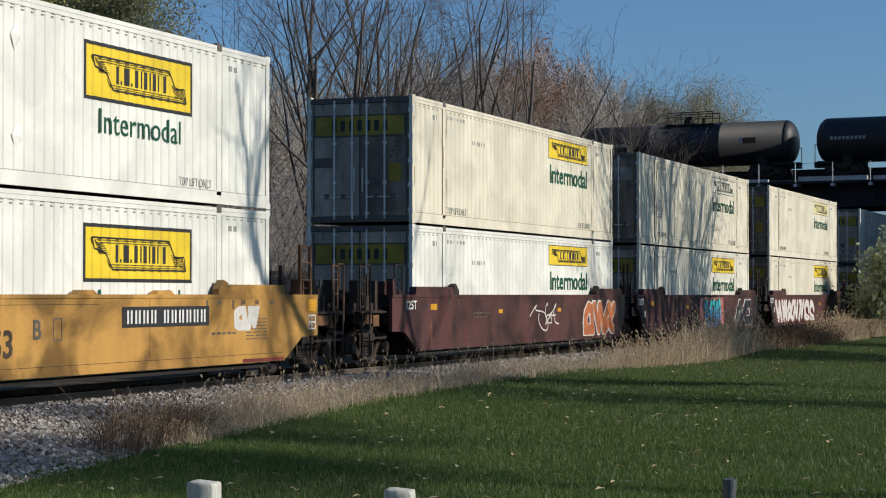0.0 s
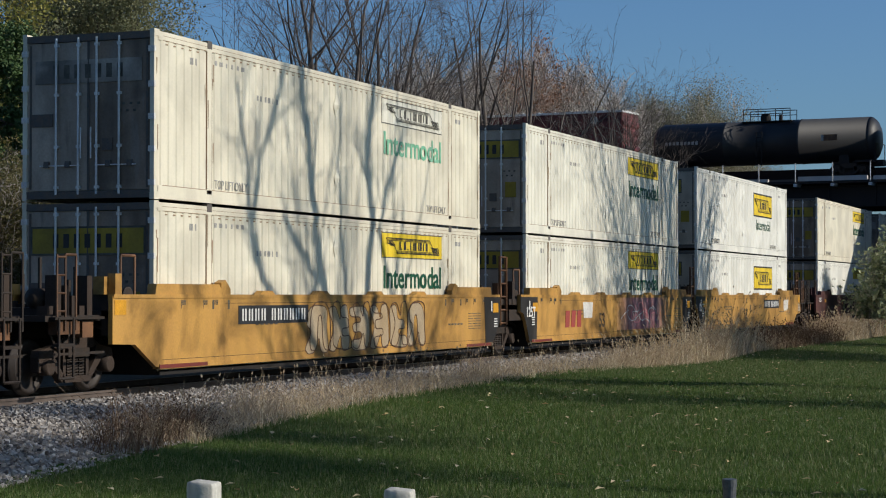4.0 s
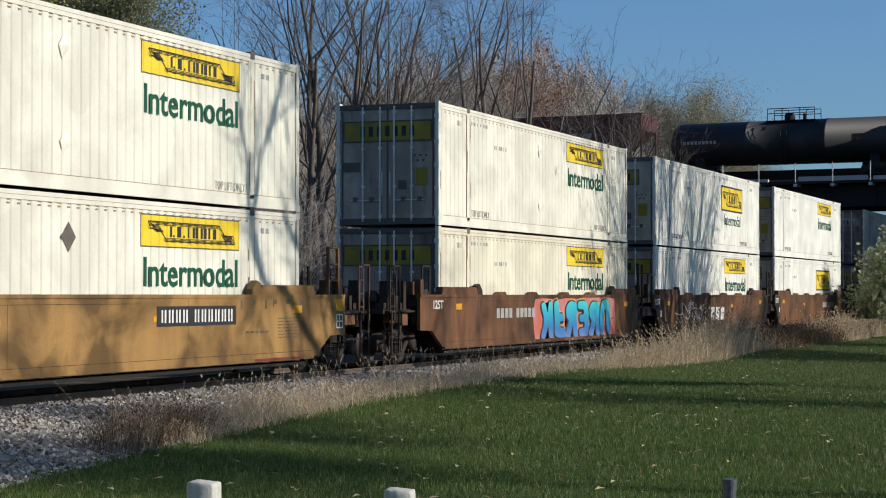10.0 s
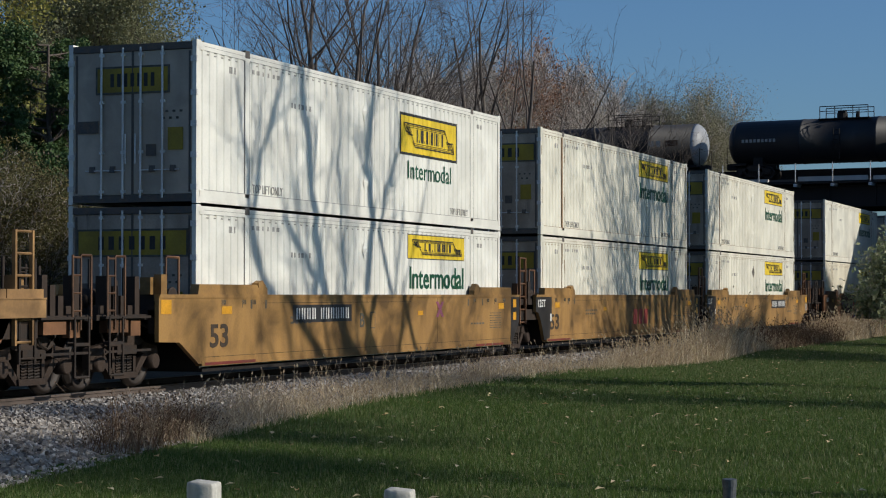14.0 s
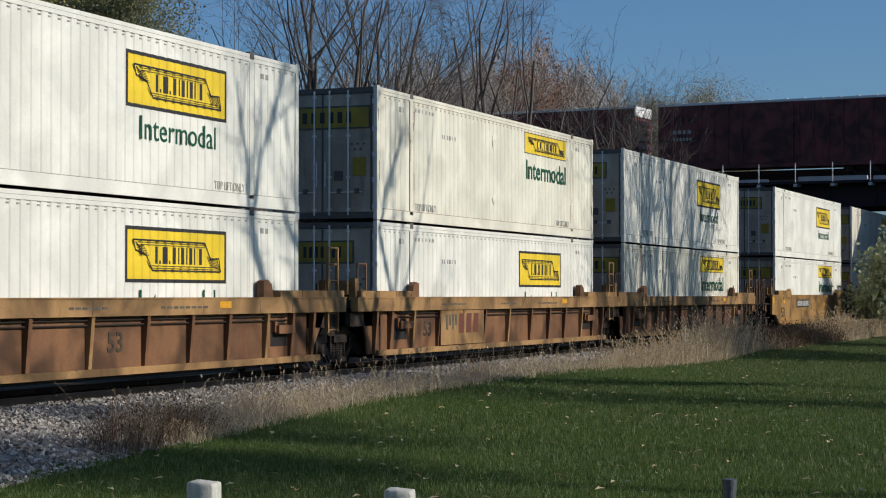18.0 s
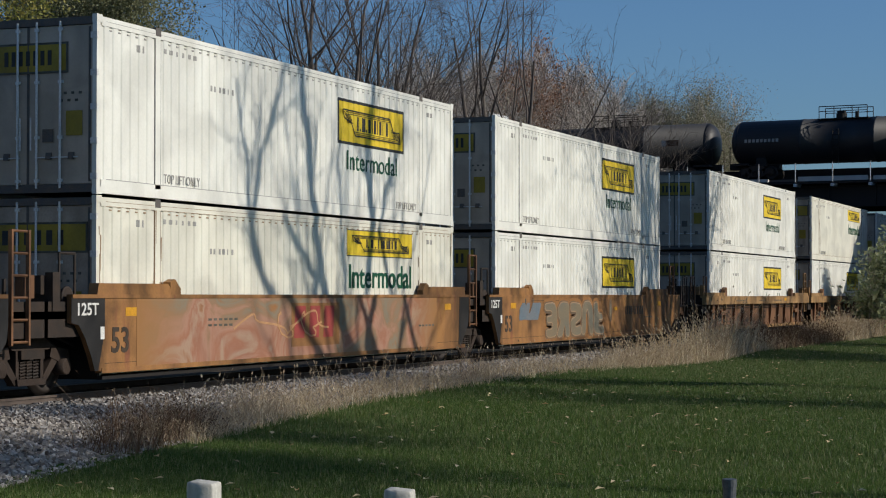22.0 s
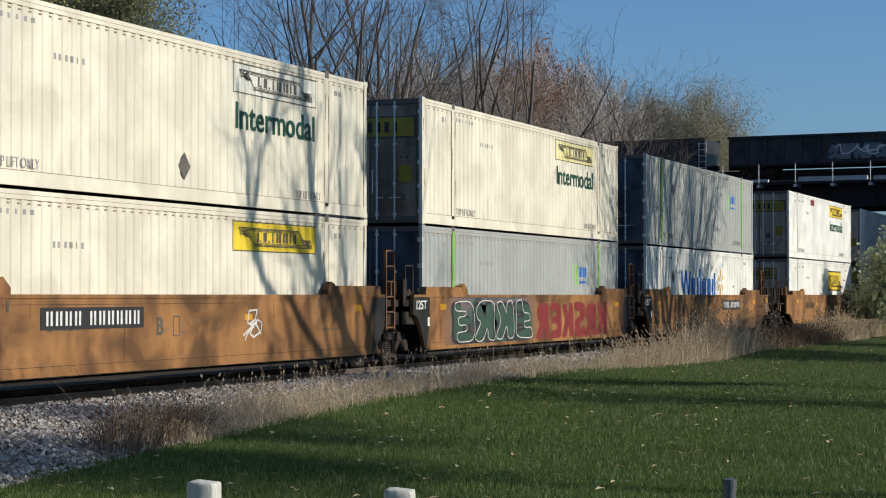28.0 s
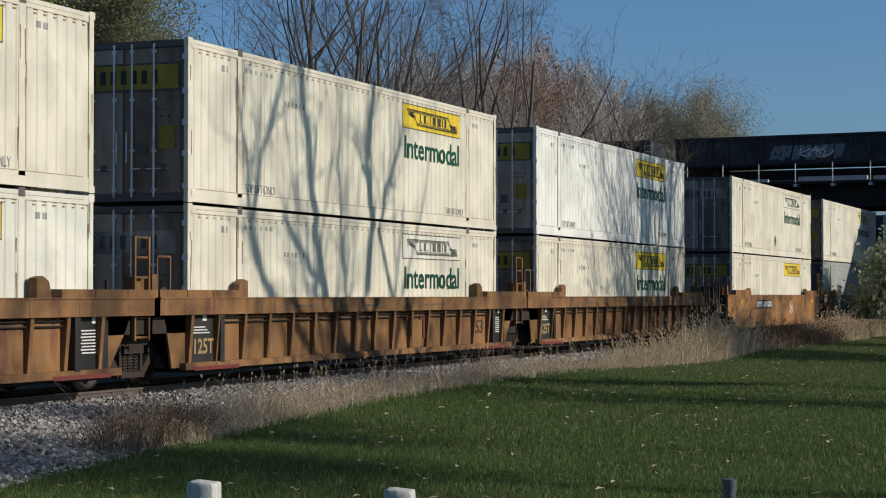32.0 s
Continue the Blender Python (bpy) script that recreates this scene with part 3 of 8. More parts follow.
def logo_bars(bm, x0, x1, z0, z1, heavy=False):
    """Plain upright bars on an unrolled scroll with hatched folds."""
    w, h = x1 - x0, z1 - z0
    at = lambda u, v: (x0 + u * w, z0 + v * h)
    y = -CW - 0.004
    t = 0.028 if heavy else 0.02
    ring = [(0.06, 0.78), (0.77, 0.77), (0.83, 0.45), (0.92, 0.47), (0.94, 0.2), (0.24, 0.2), (0.18, 0.5), (0.08, 0.58), (0.06, 0.78)]
    for a, b in zip(ring, ring[1:]):
        streak(bm, at(*a), at(*b), t, y)
    for k in range(2):
        streak(bm, at(0.1 + 0.03 * k, 0.735 - 0.045 * k), at(0.755 + 0.01 * k, 0.73 - 0.045 * k), 0.011, y)
        streak(bm, at(0.235 - 0.012 * k, 0.245 + 0.045 * k), at(0.92 - 0.02 * k, 0.24 + 0.045 * k), 0.011, y)
    for k in range(7):
        v = 0.69 - 0.032 * k
        streak(bm, at(0.085 + 0.006 * k, v), at(0.16 + 0.008 * k, v - 0.02), 0.011, y)
        v = 0.46 - 0.032 * k
        streak(bm, at(0.79 + 0.006 * k, v + 0.04), at(0.9 + 0.002 * k, v - 0.01), 0.011, y)
    streak(bm, at(0.08, 0.74), at(0.14, 0.56), t * 0.7, y)
    streak(bm, at(0.9, 0.44), at(0.93, 0.24), t * 0.7, y)
    lo, hi = z0 + 0.33 * h, z0 + 0.66 * h
    for u, wide, full in ((0.285, 0.03, 1), (0.315, 0.014, 0.2), (0.365, 0.05, 1), (0.41, 0.014, 0.2), (0.46, 0.022, 1), (0.506, 0.022, 1), (0.545, 0.022, 1), (0.588, 0.022, 1),
                          (0.628, 0.022, 1), (0.668, 0.022, 1), (0.725, 0.028, 1)):
        decal(bm, x0 + (u - wide / 2) * w, x0 + (u + wide / 2) * w, lo, lo + (hi - lo) * full, 0.006)


def border(bm, x0, x1, z0, z1, t, lift=0.006):
    decal(bm, x0, x1, z1 - t, z1, lift)
    decal(bm, x0, x1, z0, z0 + t, lift)
    decal(bm, x0, x0 + t, z0 + t, z1 - t, lift)
    decal(bm, x1 - t, x1, z0 + t, z1 - t, lift)


def fold(bm, x, z, y):
    """A shallow buckled fold in the sheet."""
    a = bm.verts.new((x + 0.02, y - 0.035, z + 0.02))
    ring = [bm.verts.new((x + dx, y + 0.004, z + dz)) for dx, dz in ((-0.15, 0.02), (-0.04, -0.2), (0.14, -0.03), (0.05, 0.24))]
    for i in range(4):
        bm.faces.new((a, ring[i], ring[(i + 1) % 4]))


def add_logo(style, c):
    """Company panel and the word beside it, on the near side."""
    y = -CW - 0.001
    if style in "AGDY":
        x0, x1, z0, z1 = 9.98, 13.6, 2.1, 2.66
        if style in "AG":
            p = part("company_panel", "company_panel", lambda bm: decal(bm, x0, x1, z0, z1), M_YELLOW, c, "yellow company panel with plain dark bars")
        elif style == "Y":
            p = part("company_panel", "company_panel", lambda bm: decal(bm, x0, x1, z0, z1), M_YELLOW_FADED, c, "faded yellow company panel with plain dark bars")
        else:
            p = part("company_panel", "company_panel", lambda bm: decal(bm, x0, x1, z0, z1), M_PALE, c, "white company panel with plain dark bars")
        part("panel_border", "panel_border_thin", lambda bm: border(bm, x0, x1, z0, z1, 0.022), M_BLACKWORN, p)
        part("panel_mark", "panel_mark", lambda bm: logo_bars(bm, x0, x1, z0, z1), M_BLACK if style == "A" else M_BLACKWORN, p)
        if style != "G":
            ink = {"A": M_GREEN, "Y": M_DARKGREEN, "D": M_DARKGREEN}[style]
            lettering("Intermodal", 10.05, y - 0.002, 1.43, 3.45, 0.5, ink, c, 0.015, "dark green word Intermodal")
    elif style == "L":
        add_logo("D", c)
        for o in c.children:
            if o.name.startswith("lettering"):
                dress(o, M_GREENFADE)["label"] = "faded green word Intermodal"
    elif style == "B":
        x0, x1, z0, z1 = 9.48, 13.1, 1.5, 2.44
        p = part("company_panel", "company_panel_boxed", lambda bm: decal(bm, x0, x1, z0, z1), M_YELLOW, c, "yellow company panel with a thick black border")
        part("panel_border", "panel_border_thick", lambda bm: border(bm, x0, x1, z0, z1, 0.06), M_BLACK, p)
        part("panel_mark", "panel_mark_boxed", lambda bm: logo_bars(bm, x0 + 0.04, x1 - 0.04, z0 + 0.03, z1 - 0.03, True), M_BLACK, p)
        lettering("Intermodal", 9.95, y - 0.002, 0.98, 2.7, 0.4, M_GREEN, c, 0.0, "green word Intermodal")
    elif style == "E":
        for x in (2.0, 14.1):
            part("green_stripe", ("green_stripe", x), lambda bm: box(bm, x - 0.06, x + 0.06, y - 0.012, y, 0.1, 2.8), M_LIME, c, "lime green stripe down the post")
        part("blue_mark", "blue_mark", lambda bm: [decal_bars(bm, 12.2, 12.85, 1.8, 2.08, [3, 1, 3, 1, 3, 1, 3]), decal(bm, 12.2, 12.85, 1.62, 1.68)], M_BLUE, c)
        part("green_mark", "green_mark", lambda bm: decal_bars(bm, 11.6, 12.0, 1.55, 2.15, [1, 2, 1]), M_LIME, c)
    elif style == "F":
        part("blue_lettering", "blue_lettering", lambda bm: [streak(bm, (4.6 + 0.32 * k, (2.12, 1.3)[k % 2]), (4.92 + 0.32 * k, (1.3, 2.12)[k % 2]), 0.2, y) for k in range(4)] + [decal_bars(bm, 6.1, 9.7, 1.3, 1.88, [2.4, 1, 1, 1, 1.1, 0.4, 1.1, 0.4, 1.1, 1, 2.4, 1, 1, 0.6, 1]), decal_bars(bm, 7.12, 7.36, 1.88, 2.2, [1]), decal_bars(bm, 9.46, 9.7, 1.88, 2.08, [1])], M_BLUE, c, "bright blue company lettering as plain bars")

        def spark(bm):
            for k in range(6):
                a = math.pi / 3 * k + math.pi / 2
                ca, sa = math.cos(a), math.sin(a)
                pts = [(10.5 + ca * r + -sa * w, 1.75 + sa * r + ca * w) for r, w in ((0.16, 0.03), (0.45, 0.075), (0.48, 0), (0.45, -0.075), (0.16, -0.03))]
                slab(bm, pts, y - 0.004, y)
        part("amber_spark", "amber_spark", spark, M_AMBER, c, "amber six-rayed spark")


def container(upper, style, skin, door=None, extra=()):
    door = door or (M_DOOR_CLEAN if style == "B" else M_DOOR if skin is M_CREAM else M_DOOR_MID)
    look_words = {"A": "yellow panel, green word", "B": "boxed yellow panel", "D": "outlined pale panel", "L": "pale panel, faded word",
                  "Y": "faded yellow panel", "G": "single yellow panel", "E": "lime stripes", "F": "blue bars, amber spark"}[style]
    tone = {M_WHITE.name: "white", M_CREAM.name: "aged cream", M_PALE.name: "dull white", M_GREY.name: "pale grey"}[skin.name]
    c = thing("shipping_container", tone + " corrugated container, " + look_words + (", stacked" if upper else ", in a well car"), "container", "double-stacked containers")
    for sgn, nm in ((-1, "near"), (1, "far")):
        part("side_wall", ("side_wall", sgn), lambda bm: wall_sheet(bm, CW - 0.002, CW - 0.021, sgn), skin, c)
        a, b = sorted((sgn * CW, sgn * (CW - 0.08)))
        part("top_rail", ("top_rail", sgn), lambda bm: rail_long(bm, a, b, 2.72, 2.87), skin, c)
        part("bottom_rail", ("bottom_rail", sgn), lambda bm: rail_long(bm, a, b, 0.015, 0.24), skin, c)
        if sgn < 0:
            part("rail_seam", "rail_seam", seams, M_GREYMARK if skin is M_WHITE else M_STREAK, c)
        for x0, x1 in ((0.0, 0.14), (CL - 0.14, CL)):
            part("corner_post", ("corner_post", sgn, x0), lambda bm: box(bm, x0, x1, a, b, 0.12, 2.78), skin, c)
            for z0 in (0.0, CH - 0.118):
                part("corner_casting", ("corner_casting", sgn, x0, z0), lambda bm: box(bm, x0 - 0.004, x1 + 0.03, min(a, b) - 0.004, max(a, b) + 0.004, z0, z0 + 0.118), skin, c)
        for x in (2.0, 14.1):
            part("side_post", ("side_post", sgn, x), lambda bm: box(bm, x - 0.09, x + 0.09, a, b, 0.17, 2.72), skin, c)
            part("lift_casting", ("lift_casting", sgn, x), lambda bm: box(bm, x - 0.09, x + 0.09, a - 0.005, b + 0.005, 2.77, 2.91), M_CASTING, c)
    part("roof", "container_roof", lambda bm: [box(bm, 0.05, CL - 0.05, -CW + 0.08, CW - 0.08, 2.80, 2.84)] + [box(bm, 0.4 + 0.5 * k, 0.6 + 0.5 * k, -CW + 0.1, CW - 0.1, 2.84, 2.855) for k in range(31)], skin, c)
    part("floor", "container_floor", lambda bm: box(bm, 0.05, CL - 0.05, -CW + 0.08, CW - 0.08, 0.1, 0.16), M_DARK, c)
    part("front_wall", "container_front", lambda bm: [box(bm, CL - 0.09, CL - 0.05, -CW + 0.08, CW - 0.08, 0.1, 2.8)] + [box(bm, CL - 0.05, CL - 0.02, -1.1 + 0.3 * k, -0.95 + 0.3 * k, 0.3, 2.6) for k in range(8)], skin, c)
    part("door_header", "door_header", lambda bm: box(bm, 0.0, 0.1, -CW + 0.08, CW - 0.08, 2.74, 2.86), M_CASTING, c)
    part("door_sill", "door_sill", lambda bm: box(bm, 0.0, 0.1, -CW + 0.08, CW - 0.08, 0.03, 0.16), M_CASTING, c)
    for sgn in (-1, 1):
        y0, y1 = sorted((sgn * 0.012, sgn * (CW - 0.085)))
        d = part("door", ("container_door", sgn), lambda bm: box(bm, 0.03, 0.08, y0, y1, 0.17, 2.73), M_DOOR_MID if door is M_DOOR and sgn > 0 else door, c, "dark navy cargo door" if door is M_DOOR_NAVY else "grimy grey cargo door, shade put into its paint")
        for y in (0.18, 0.62):
            part("locking_bar", ("locking_bar", sgn, y), lambda bm: [rod(bm, (-0.012, sgn * y, 0.1), (-0.012, sgn * y, 2.8), 0.022)] + [box(bm, -0.02, 0.03, sgn * y - 0.04, sgn * y + 0.04, z, z + 0.05) for z in (0.2, 0.9, 1.8, 2.65)], M_BAR, d)
        part("door_handle", ("door_handle", sgn), lambda bm: [rod(bm, (-0.03, sgn * 0.1 + 0.02, 0.72), (-0.03, sgn * 0.1 + 0.02, 1.25), 0.014), rod(bm, (0.0, sgn * 0.15, 0.6), (0.0, sgn * 0.95, 0.6), 0.012)], M_BAR, d)
        for y in (0.4, 0.82):
            part("handle_catch", ("handle_catch", sgn, y), lambda bm: slab(bm, [(-0.02, 0.57), (0.03, 0.57), (0.03, 0.68), (0.0, 0.68)], sgn * y - 0.05, sgn * y + 0.05), M_CASTING, d)
        for z in (0.28, 0.85, 1.4, 1.95, 2.55):
            part("hinge", ("hinge", sgn, z), lambda bm: box(bm, -0.02, 0.03, min(sgn * 1.19, sgn * 1.31), max(sgn * 1.19, sgn * 1.31), z - 0.045, z + 0.055), M_WHITEMARK, d)
    if style in "AGYB":
        w = 0.72 if style == "B" else 1.1
        part("door_panel", ("door_panel", w), lambda bm: [box(bm, 0.012, 0.026, -w, -0.015, 2.0, 2.44), box(bm, 0.012, 0.026, 0.015, w, 2.0, 2.44)], M_YELLOW_DOOR, c, "yellow panel across the doors")
        part("door_panel_border", ("door_panel_border", w), lambda bm: [box(bm, 0.008, 0.024, -w - 0.03, w + 0.03, z, z + 0.035) for z in (1.97, 2.435)] + [box(bm, 0.008, 0.024, y, y + 0.035, 2.005, 2.435) for y in (-w - 0.03, w - 0.005)], M_BLACKWORN, c)
        part("door_mark", ("door_mark", w), lambda bm: [box(bm, 0.006, 0.014, y, y + 0.1 * w, 2.1, 2.34) for y in [w * (-0.62 + 0.19 * k) for k in range(7)]], M_BLACK, c)
        part("placard", "placard", lambda bm: box(bm, 0.008, 0.02, -1.02, -0.72, 0.95, 1.35), M_YELLOW_DOOR, c)
    elif style in "DL":
        part("door_panel", "door_panel_pale", lambda bm: [box(bm, 0.012, 0.024, -1.05, -0.015, 2.02, 2.42), box(bm, 0.012, 0.024, 0.015, 1.05, 2.02, 2.42)], M_DOOR_SIGN, c, "grimy pale panel across the doors")
        part("door_mark", "door_mark_white", lambda bm: [box(bm, 0.006, 0.026, y, y + 0.11, 2.1, 2.34) for y in [-0.68 + 0.21 * k for k in range(7)]], M_BLACKWORN, c)
    part("data_plate", "data_plate", lambda bm: [box(bm, 0.008, 0.02, 0.7, 1.12, 1.28, 1.5), box(bm, 0.008, 0.02, -0.48, -0.28, 0.85, 1.06)], M_CASTING, c)
    part("door_gasket", "door_gasket", lambda bm: [box(bm, 0.02, 0.04, -0.022, 0.022, 0.17, 2.73), box(bm, 0.022, 0.03, 1.13, 1.17, 0.2, 2.7), box(bm, 0.022, 0.03, -1.17, -1.13, 0.2, 2.7)], M_CASTING, c)
    part("small_stencil", "door_stencil", lambda bm: [box(bm, 0.016, 0.029, -1.0 + 0.07 * k, -0.95 + 0.07 * k, 1.62 - 0.12 * (k % 2), 1.66 - 0.12 * (k % 2)) for k in range(6)], M_BLACKWORN, c)
    add_logo(style, c)
    y = -CW - 0.002
    if style != "F":
        lettering("TOP LIFT ONLY", 2.2, y, 0.28, 1.3, 0.16, M_GREYMARK, c)
        lettering("TOP LIFT ONLY", 12.6, y, 0.28, 1.2, 0.15, M_GREYMARK, c)
    part("unit_mark", "unit_mark", lambda bm: [decal_bars(bm, 2.2, 3.5, 2.5, 2.58, [1, 1.6] * 6), decal_bars(bm, 14.5, 14.8, 2.45, 2.55, [1, 1, 1]), decal_bars(bm, 1.3, 1.55, 2.42, 2.54, [1, 1, 1]), decal_bars(bm, 3.9, 4.9, 2.02, 2.12, [1, 1.6] * 6)], M_GREYMARK, c)
    if skin in (M_CREAM, M_PALE):
        def runs(bm):
            rr = random.Random(17 if upper else 23)
            for x in (1.9, 2.1, 14.0, 14.2, 0.1, 16.05):
                for q in range(3):
                    a, h = rr.uniform(0.3, 2.3), rr.uniform(0.12, 0.6)
                    xx = x + rr.uniform(-0.05, 0.05)
                    slab(bm, [(xx - 0.004, a), (xx + 0.004, a), (xx + rr.uniform(0.008, 0.022), a + h), (xx - rr.uniform(0.008, 0.02), a + h)], y - 0.004, y + 0.002)
        part("rust_streak", ("rust_streak", upper), runs, M_STREAK, c, "thin rust runs beside the posts")
    for kind in extra:
        if kind[:7] == "diamond":
            dx, dz = {"diamond": (7.7, 2.2), "diamond_low": DIAMOND_LOW, "diamond_rear": DIAMOND_REAR}[kind]
            part("grey_diamond", ("grey_diamond", kind), lambda bm: slab(bm, [(dx - 0.22, dz), (dx, dz - 0.24), (dx + 0.22, dz), (dx, dz + 0.24)], y - 0.004, y), M_CASTING, c, "dark grey diamond patch")
        if kind == "red":
            part("red_patch", "red_patch", lambda bm: decal(bm, 5.05, 6.0, 2.45, 2.71), M_REDPATCH, c, "dark red patch under the top rail")
        if kind == "rust":
            part("rusty_post", "rusty_post", lambda bm: box(bm, 1.86, 1.96, y - 0.006, y, 0.2, 2.75), M_STREAK, c, "rust-stained side post")
        if kind == "dents":
            part("dent", "dents", lambda bm: [fold(bm, 7.55 + dx, dz, y) for dx, dz in ((0, 2.25), (0.05, 0.75))], skin, c)
    return c


# ---------- well cars ----------
def wheelset(bm):
    for s in (-1, 1):
        lathe_y(bm, [(s * 0.66, 0.12), (s * 0.665, 0.15), (s * 0.68, 0.46), (s * 0.71, 0.46), (s * 0.712, 0.425), (s * 0.80, 0.42), (s * 0.80, 0.36), (s * 0.775, 0.34), (s * 0.765, 0.16), (s * 0.84, 0.13), (s * 0.84, 0.02)][::s], 28)
    rod(bm, (0, -0.95, 0), (0, 0.95, 0), 0.08, 8)
    for k in range(3):
        a = k * 2.094
        for s in (-1, 1):
            box(bm, 0.25 * math.cos(a) - 0.03, 0.25 * math.cos(a) + 0.03, s * 0.79 - 0.015, s * 0.79 + 0.015, 0.25 * math.sin(a) - 0.03, 0.25 * math.sin(a) + 0.03)


def side_frame(bm, y):
    """The cast truss of a three-piece truck."""
    slab(bm, [(-1.12, 0.62), (-1.08, 0.72), (-0.6, 0.8), (-0.55, 0.62), (-0.78, 0.55), (-0.82, 0.38), (-1.1, 0.38)], y - 0.07, y + 0.07)
    slab(bm, [(1.12, 0.62), (1.1, 0.38), (0.82, 0.38), (0.78, 0.55), (0.55, 0.62), (0.6, 0.8), (1.08, 0.72)], y - 0.07, y + 0.07)
    slab(bm, [(-0.6, 0.8), (-0.4, 0.93), (0.4, 0.93), (0.6, 0.8), (0.5, 0.74), (-0.5, 0.74)], y - 0.08, y + 0.08)
    slab(bm, [(-0.38, 0.2), (0.38, 0.2), (0.4, 0.3), (-0.4, 0.3)], y - 0.1, y + 0.1)
    for s in (-1, 1):
        pts = [(s * 0.78, 0.55), (s * 0.62, 0.6), (s * 0.34, 0.3), (s * 0.4, 0.2)]
        slab(bm, pts if s > 0 else pts[::-1], y - 0.06, y + 0.06)
        slab(bm, [(s * 0.3, 0.3), (s * 0.38, 0.3), (s * 0.38, 0.75), (s * 0.3, 0.75)] if s > 0 else [(-0.38, 0.3), (-0.3, 0.3), (-0.3, 0.75), (-0.38, 0.75)], y - 0.06, y + 0.06)


def springs(bm, y):
    for x in (-0.18, 0.0, 0.18):
        for k in range(6):
            rod(bm, (x - 0.075, y - 0.04, 0.31 + k * 0.048), (x + 0.075, y - 0.04, 0.325 + k * 0.048), 0.02, 5)
            rod(bm, (x - 0.075, y + 0.04, 0.31 + k * 0.048), (x + 0.075, y + 0.04, 0.325 + k * 0.048), 0.02, 5)
    box(bm, -0.32, 0.32, y - 0.12, y + 0.12, 0.6, 0.74)


def truck(x, owner, turning=True):
    t = part("bogie", "bogie_bolster", lambda bm: [box(bm, -0.2, 0.2, -0.95, 0.95, 0.55, 0.78), box(bm, -0.5, 0.5, -0.15, 0.15, 0.72, 0.86), box(bm, -0.95, 0.95, -0.6, 0.6, 0.5, 0.55)], M_DARK, owner)
    t.matrix_basis = pose(x, 0, RAIL_Z)
    for y in (-1.02, 1.02):
        part("side_frame", ("side_frame", y), lambda bm: side_frame(bm, y), M_TRUCK, t)
        part("spring_nest", ("springs", y), lambda bm: springs(bm, y), M_STEEL, t)
        for dx in (-0.89, 0.89):
            part("bearing", ("bearing", y, dx), lambda bm: lathe_y(bm, [(-0.1, 0.1), (-0.1, 0.13), (0.1, 0.13), (0.12, 0.06)], 12, (dx, y + math.copysign(0.06, y), 0.46)), M_TRUCK, t)
    for dx in (-0.89, 0.89):
        w = part("wheelset", "wheelset", wheelset, M_WHEEL, t)
        w.matrix_basis = pose(dx, 0, 0.46)
        if turning:
            WHEELS.append((w, dx, owner))
    return t


def thick(bm, pts, wide, y, z0, z1, thick_=0.003):
    """A broad sprayed stroke along a bent line, kept within the panel's height."""
    cl = lambda z: min(z1, max(z0, z))
    for i in range(len(pts) - 1):
        (xa, za), (xb, zb) = pts[i], pts[i + 1]
        dx, dz = xb - xa, zb - za
        ln = math.hypot(dx, dz) or 1
        ex, ez = 0.0, 0.0
        nx, nz = -dz / ln * wide / 2, dx / ln * wide / 2
        q = [(xa - ex - nx, cl(za - ez - nz)), (xb + ex - nx, cl(zb + ez - nz)), (xb + ex + nx, cl(zb + ez + nz)), (xa - ex + nx, cl(za - ez + nz))]
        slab(bm, q, y - thick_ - 0.000006 * len(bm.faces), y)
    for i, (xa, za) in enumerate(pts):
        slab(bm, [(xa + wide * 0.52 * math.cos(k * 0.628), cl(za + wide * 0.52 * math.sin(k * 0.628))) for k in range(10)], y - thick_ - 0.000006 * len(bm.faces), y)


def splotch(bm, x0, x1, z0, z1, y, seed, count, grow=0.0, thick_=0.003):
    """Bold sprayed forms side by side, built of broad crossing strokes: no letters."""
    rnd = random.Random(seed)
    w = (x1 - x0) / count
    h = z1 - z0
    for k in range(count):
        cx = x0 + k * w
        j = lambda: rnd.uniform(-0.07, 0.07)
        s = rnd.uniform(-0.12, 0.12) * w
        n = rnd.choice((3, 4, 5))
        up = rnd.random() < 0.5
        forms = [[[(0.1 + 0.8 * i / n + 0.12 * (i % 2), (0.1, 0.9)[(i + up) % 2]) for i in range(n + 1)]],
                 [[(0.1, 0.5), (0.35, 0.88), (0.65, 0.5), (0.9, 0.86)], [(0.1, 0.14), (0.5, 0.3), (0.9, 0.12)]],
                 [[(0.1, 0.15), (0.3, 0.7), (0.6, 0.3), (0.9, 0.9)], [(0.2, 0.9), (0.45, 0.85)]],
                 [[(0.5 + 0.36 * math.cos(0.9 * i), 0.5 + 0.38 * math.sin(0.9 * i)) for i in range(6)], [(0.2, 0.2), (0.9, 0.15)]]]
        wide = min(0.3, 0.3 * w + 0.05) + grow * 2
        for line in rnd.choice(forms):
            pts = [(cx + (u + j()) * w + s * v, z0 + (v + j()) * h) for u, v in line]
            thick(bm, pts, wide, y, z0 - grow, z1 + grow, thick_)


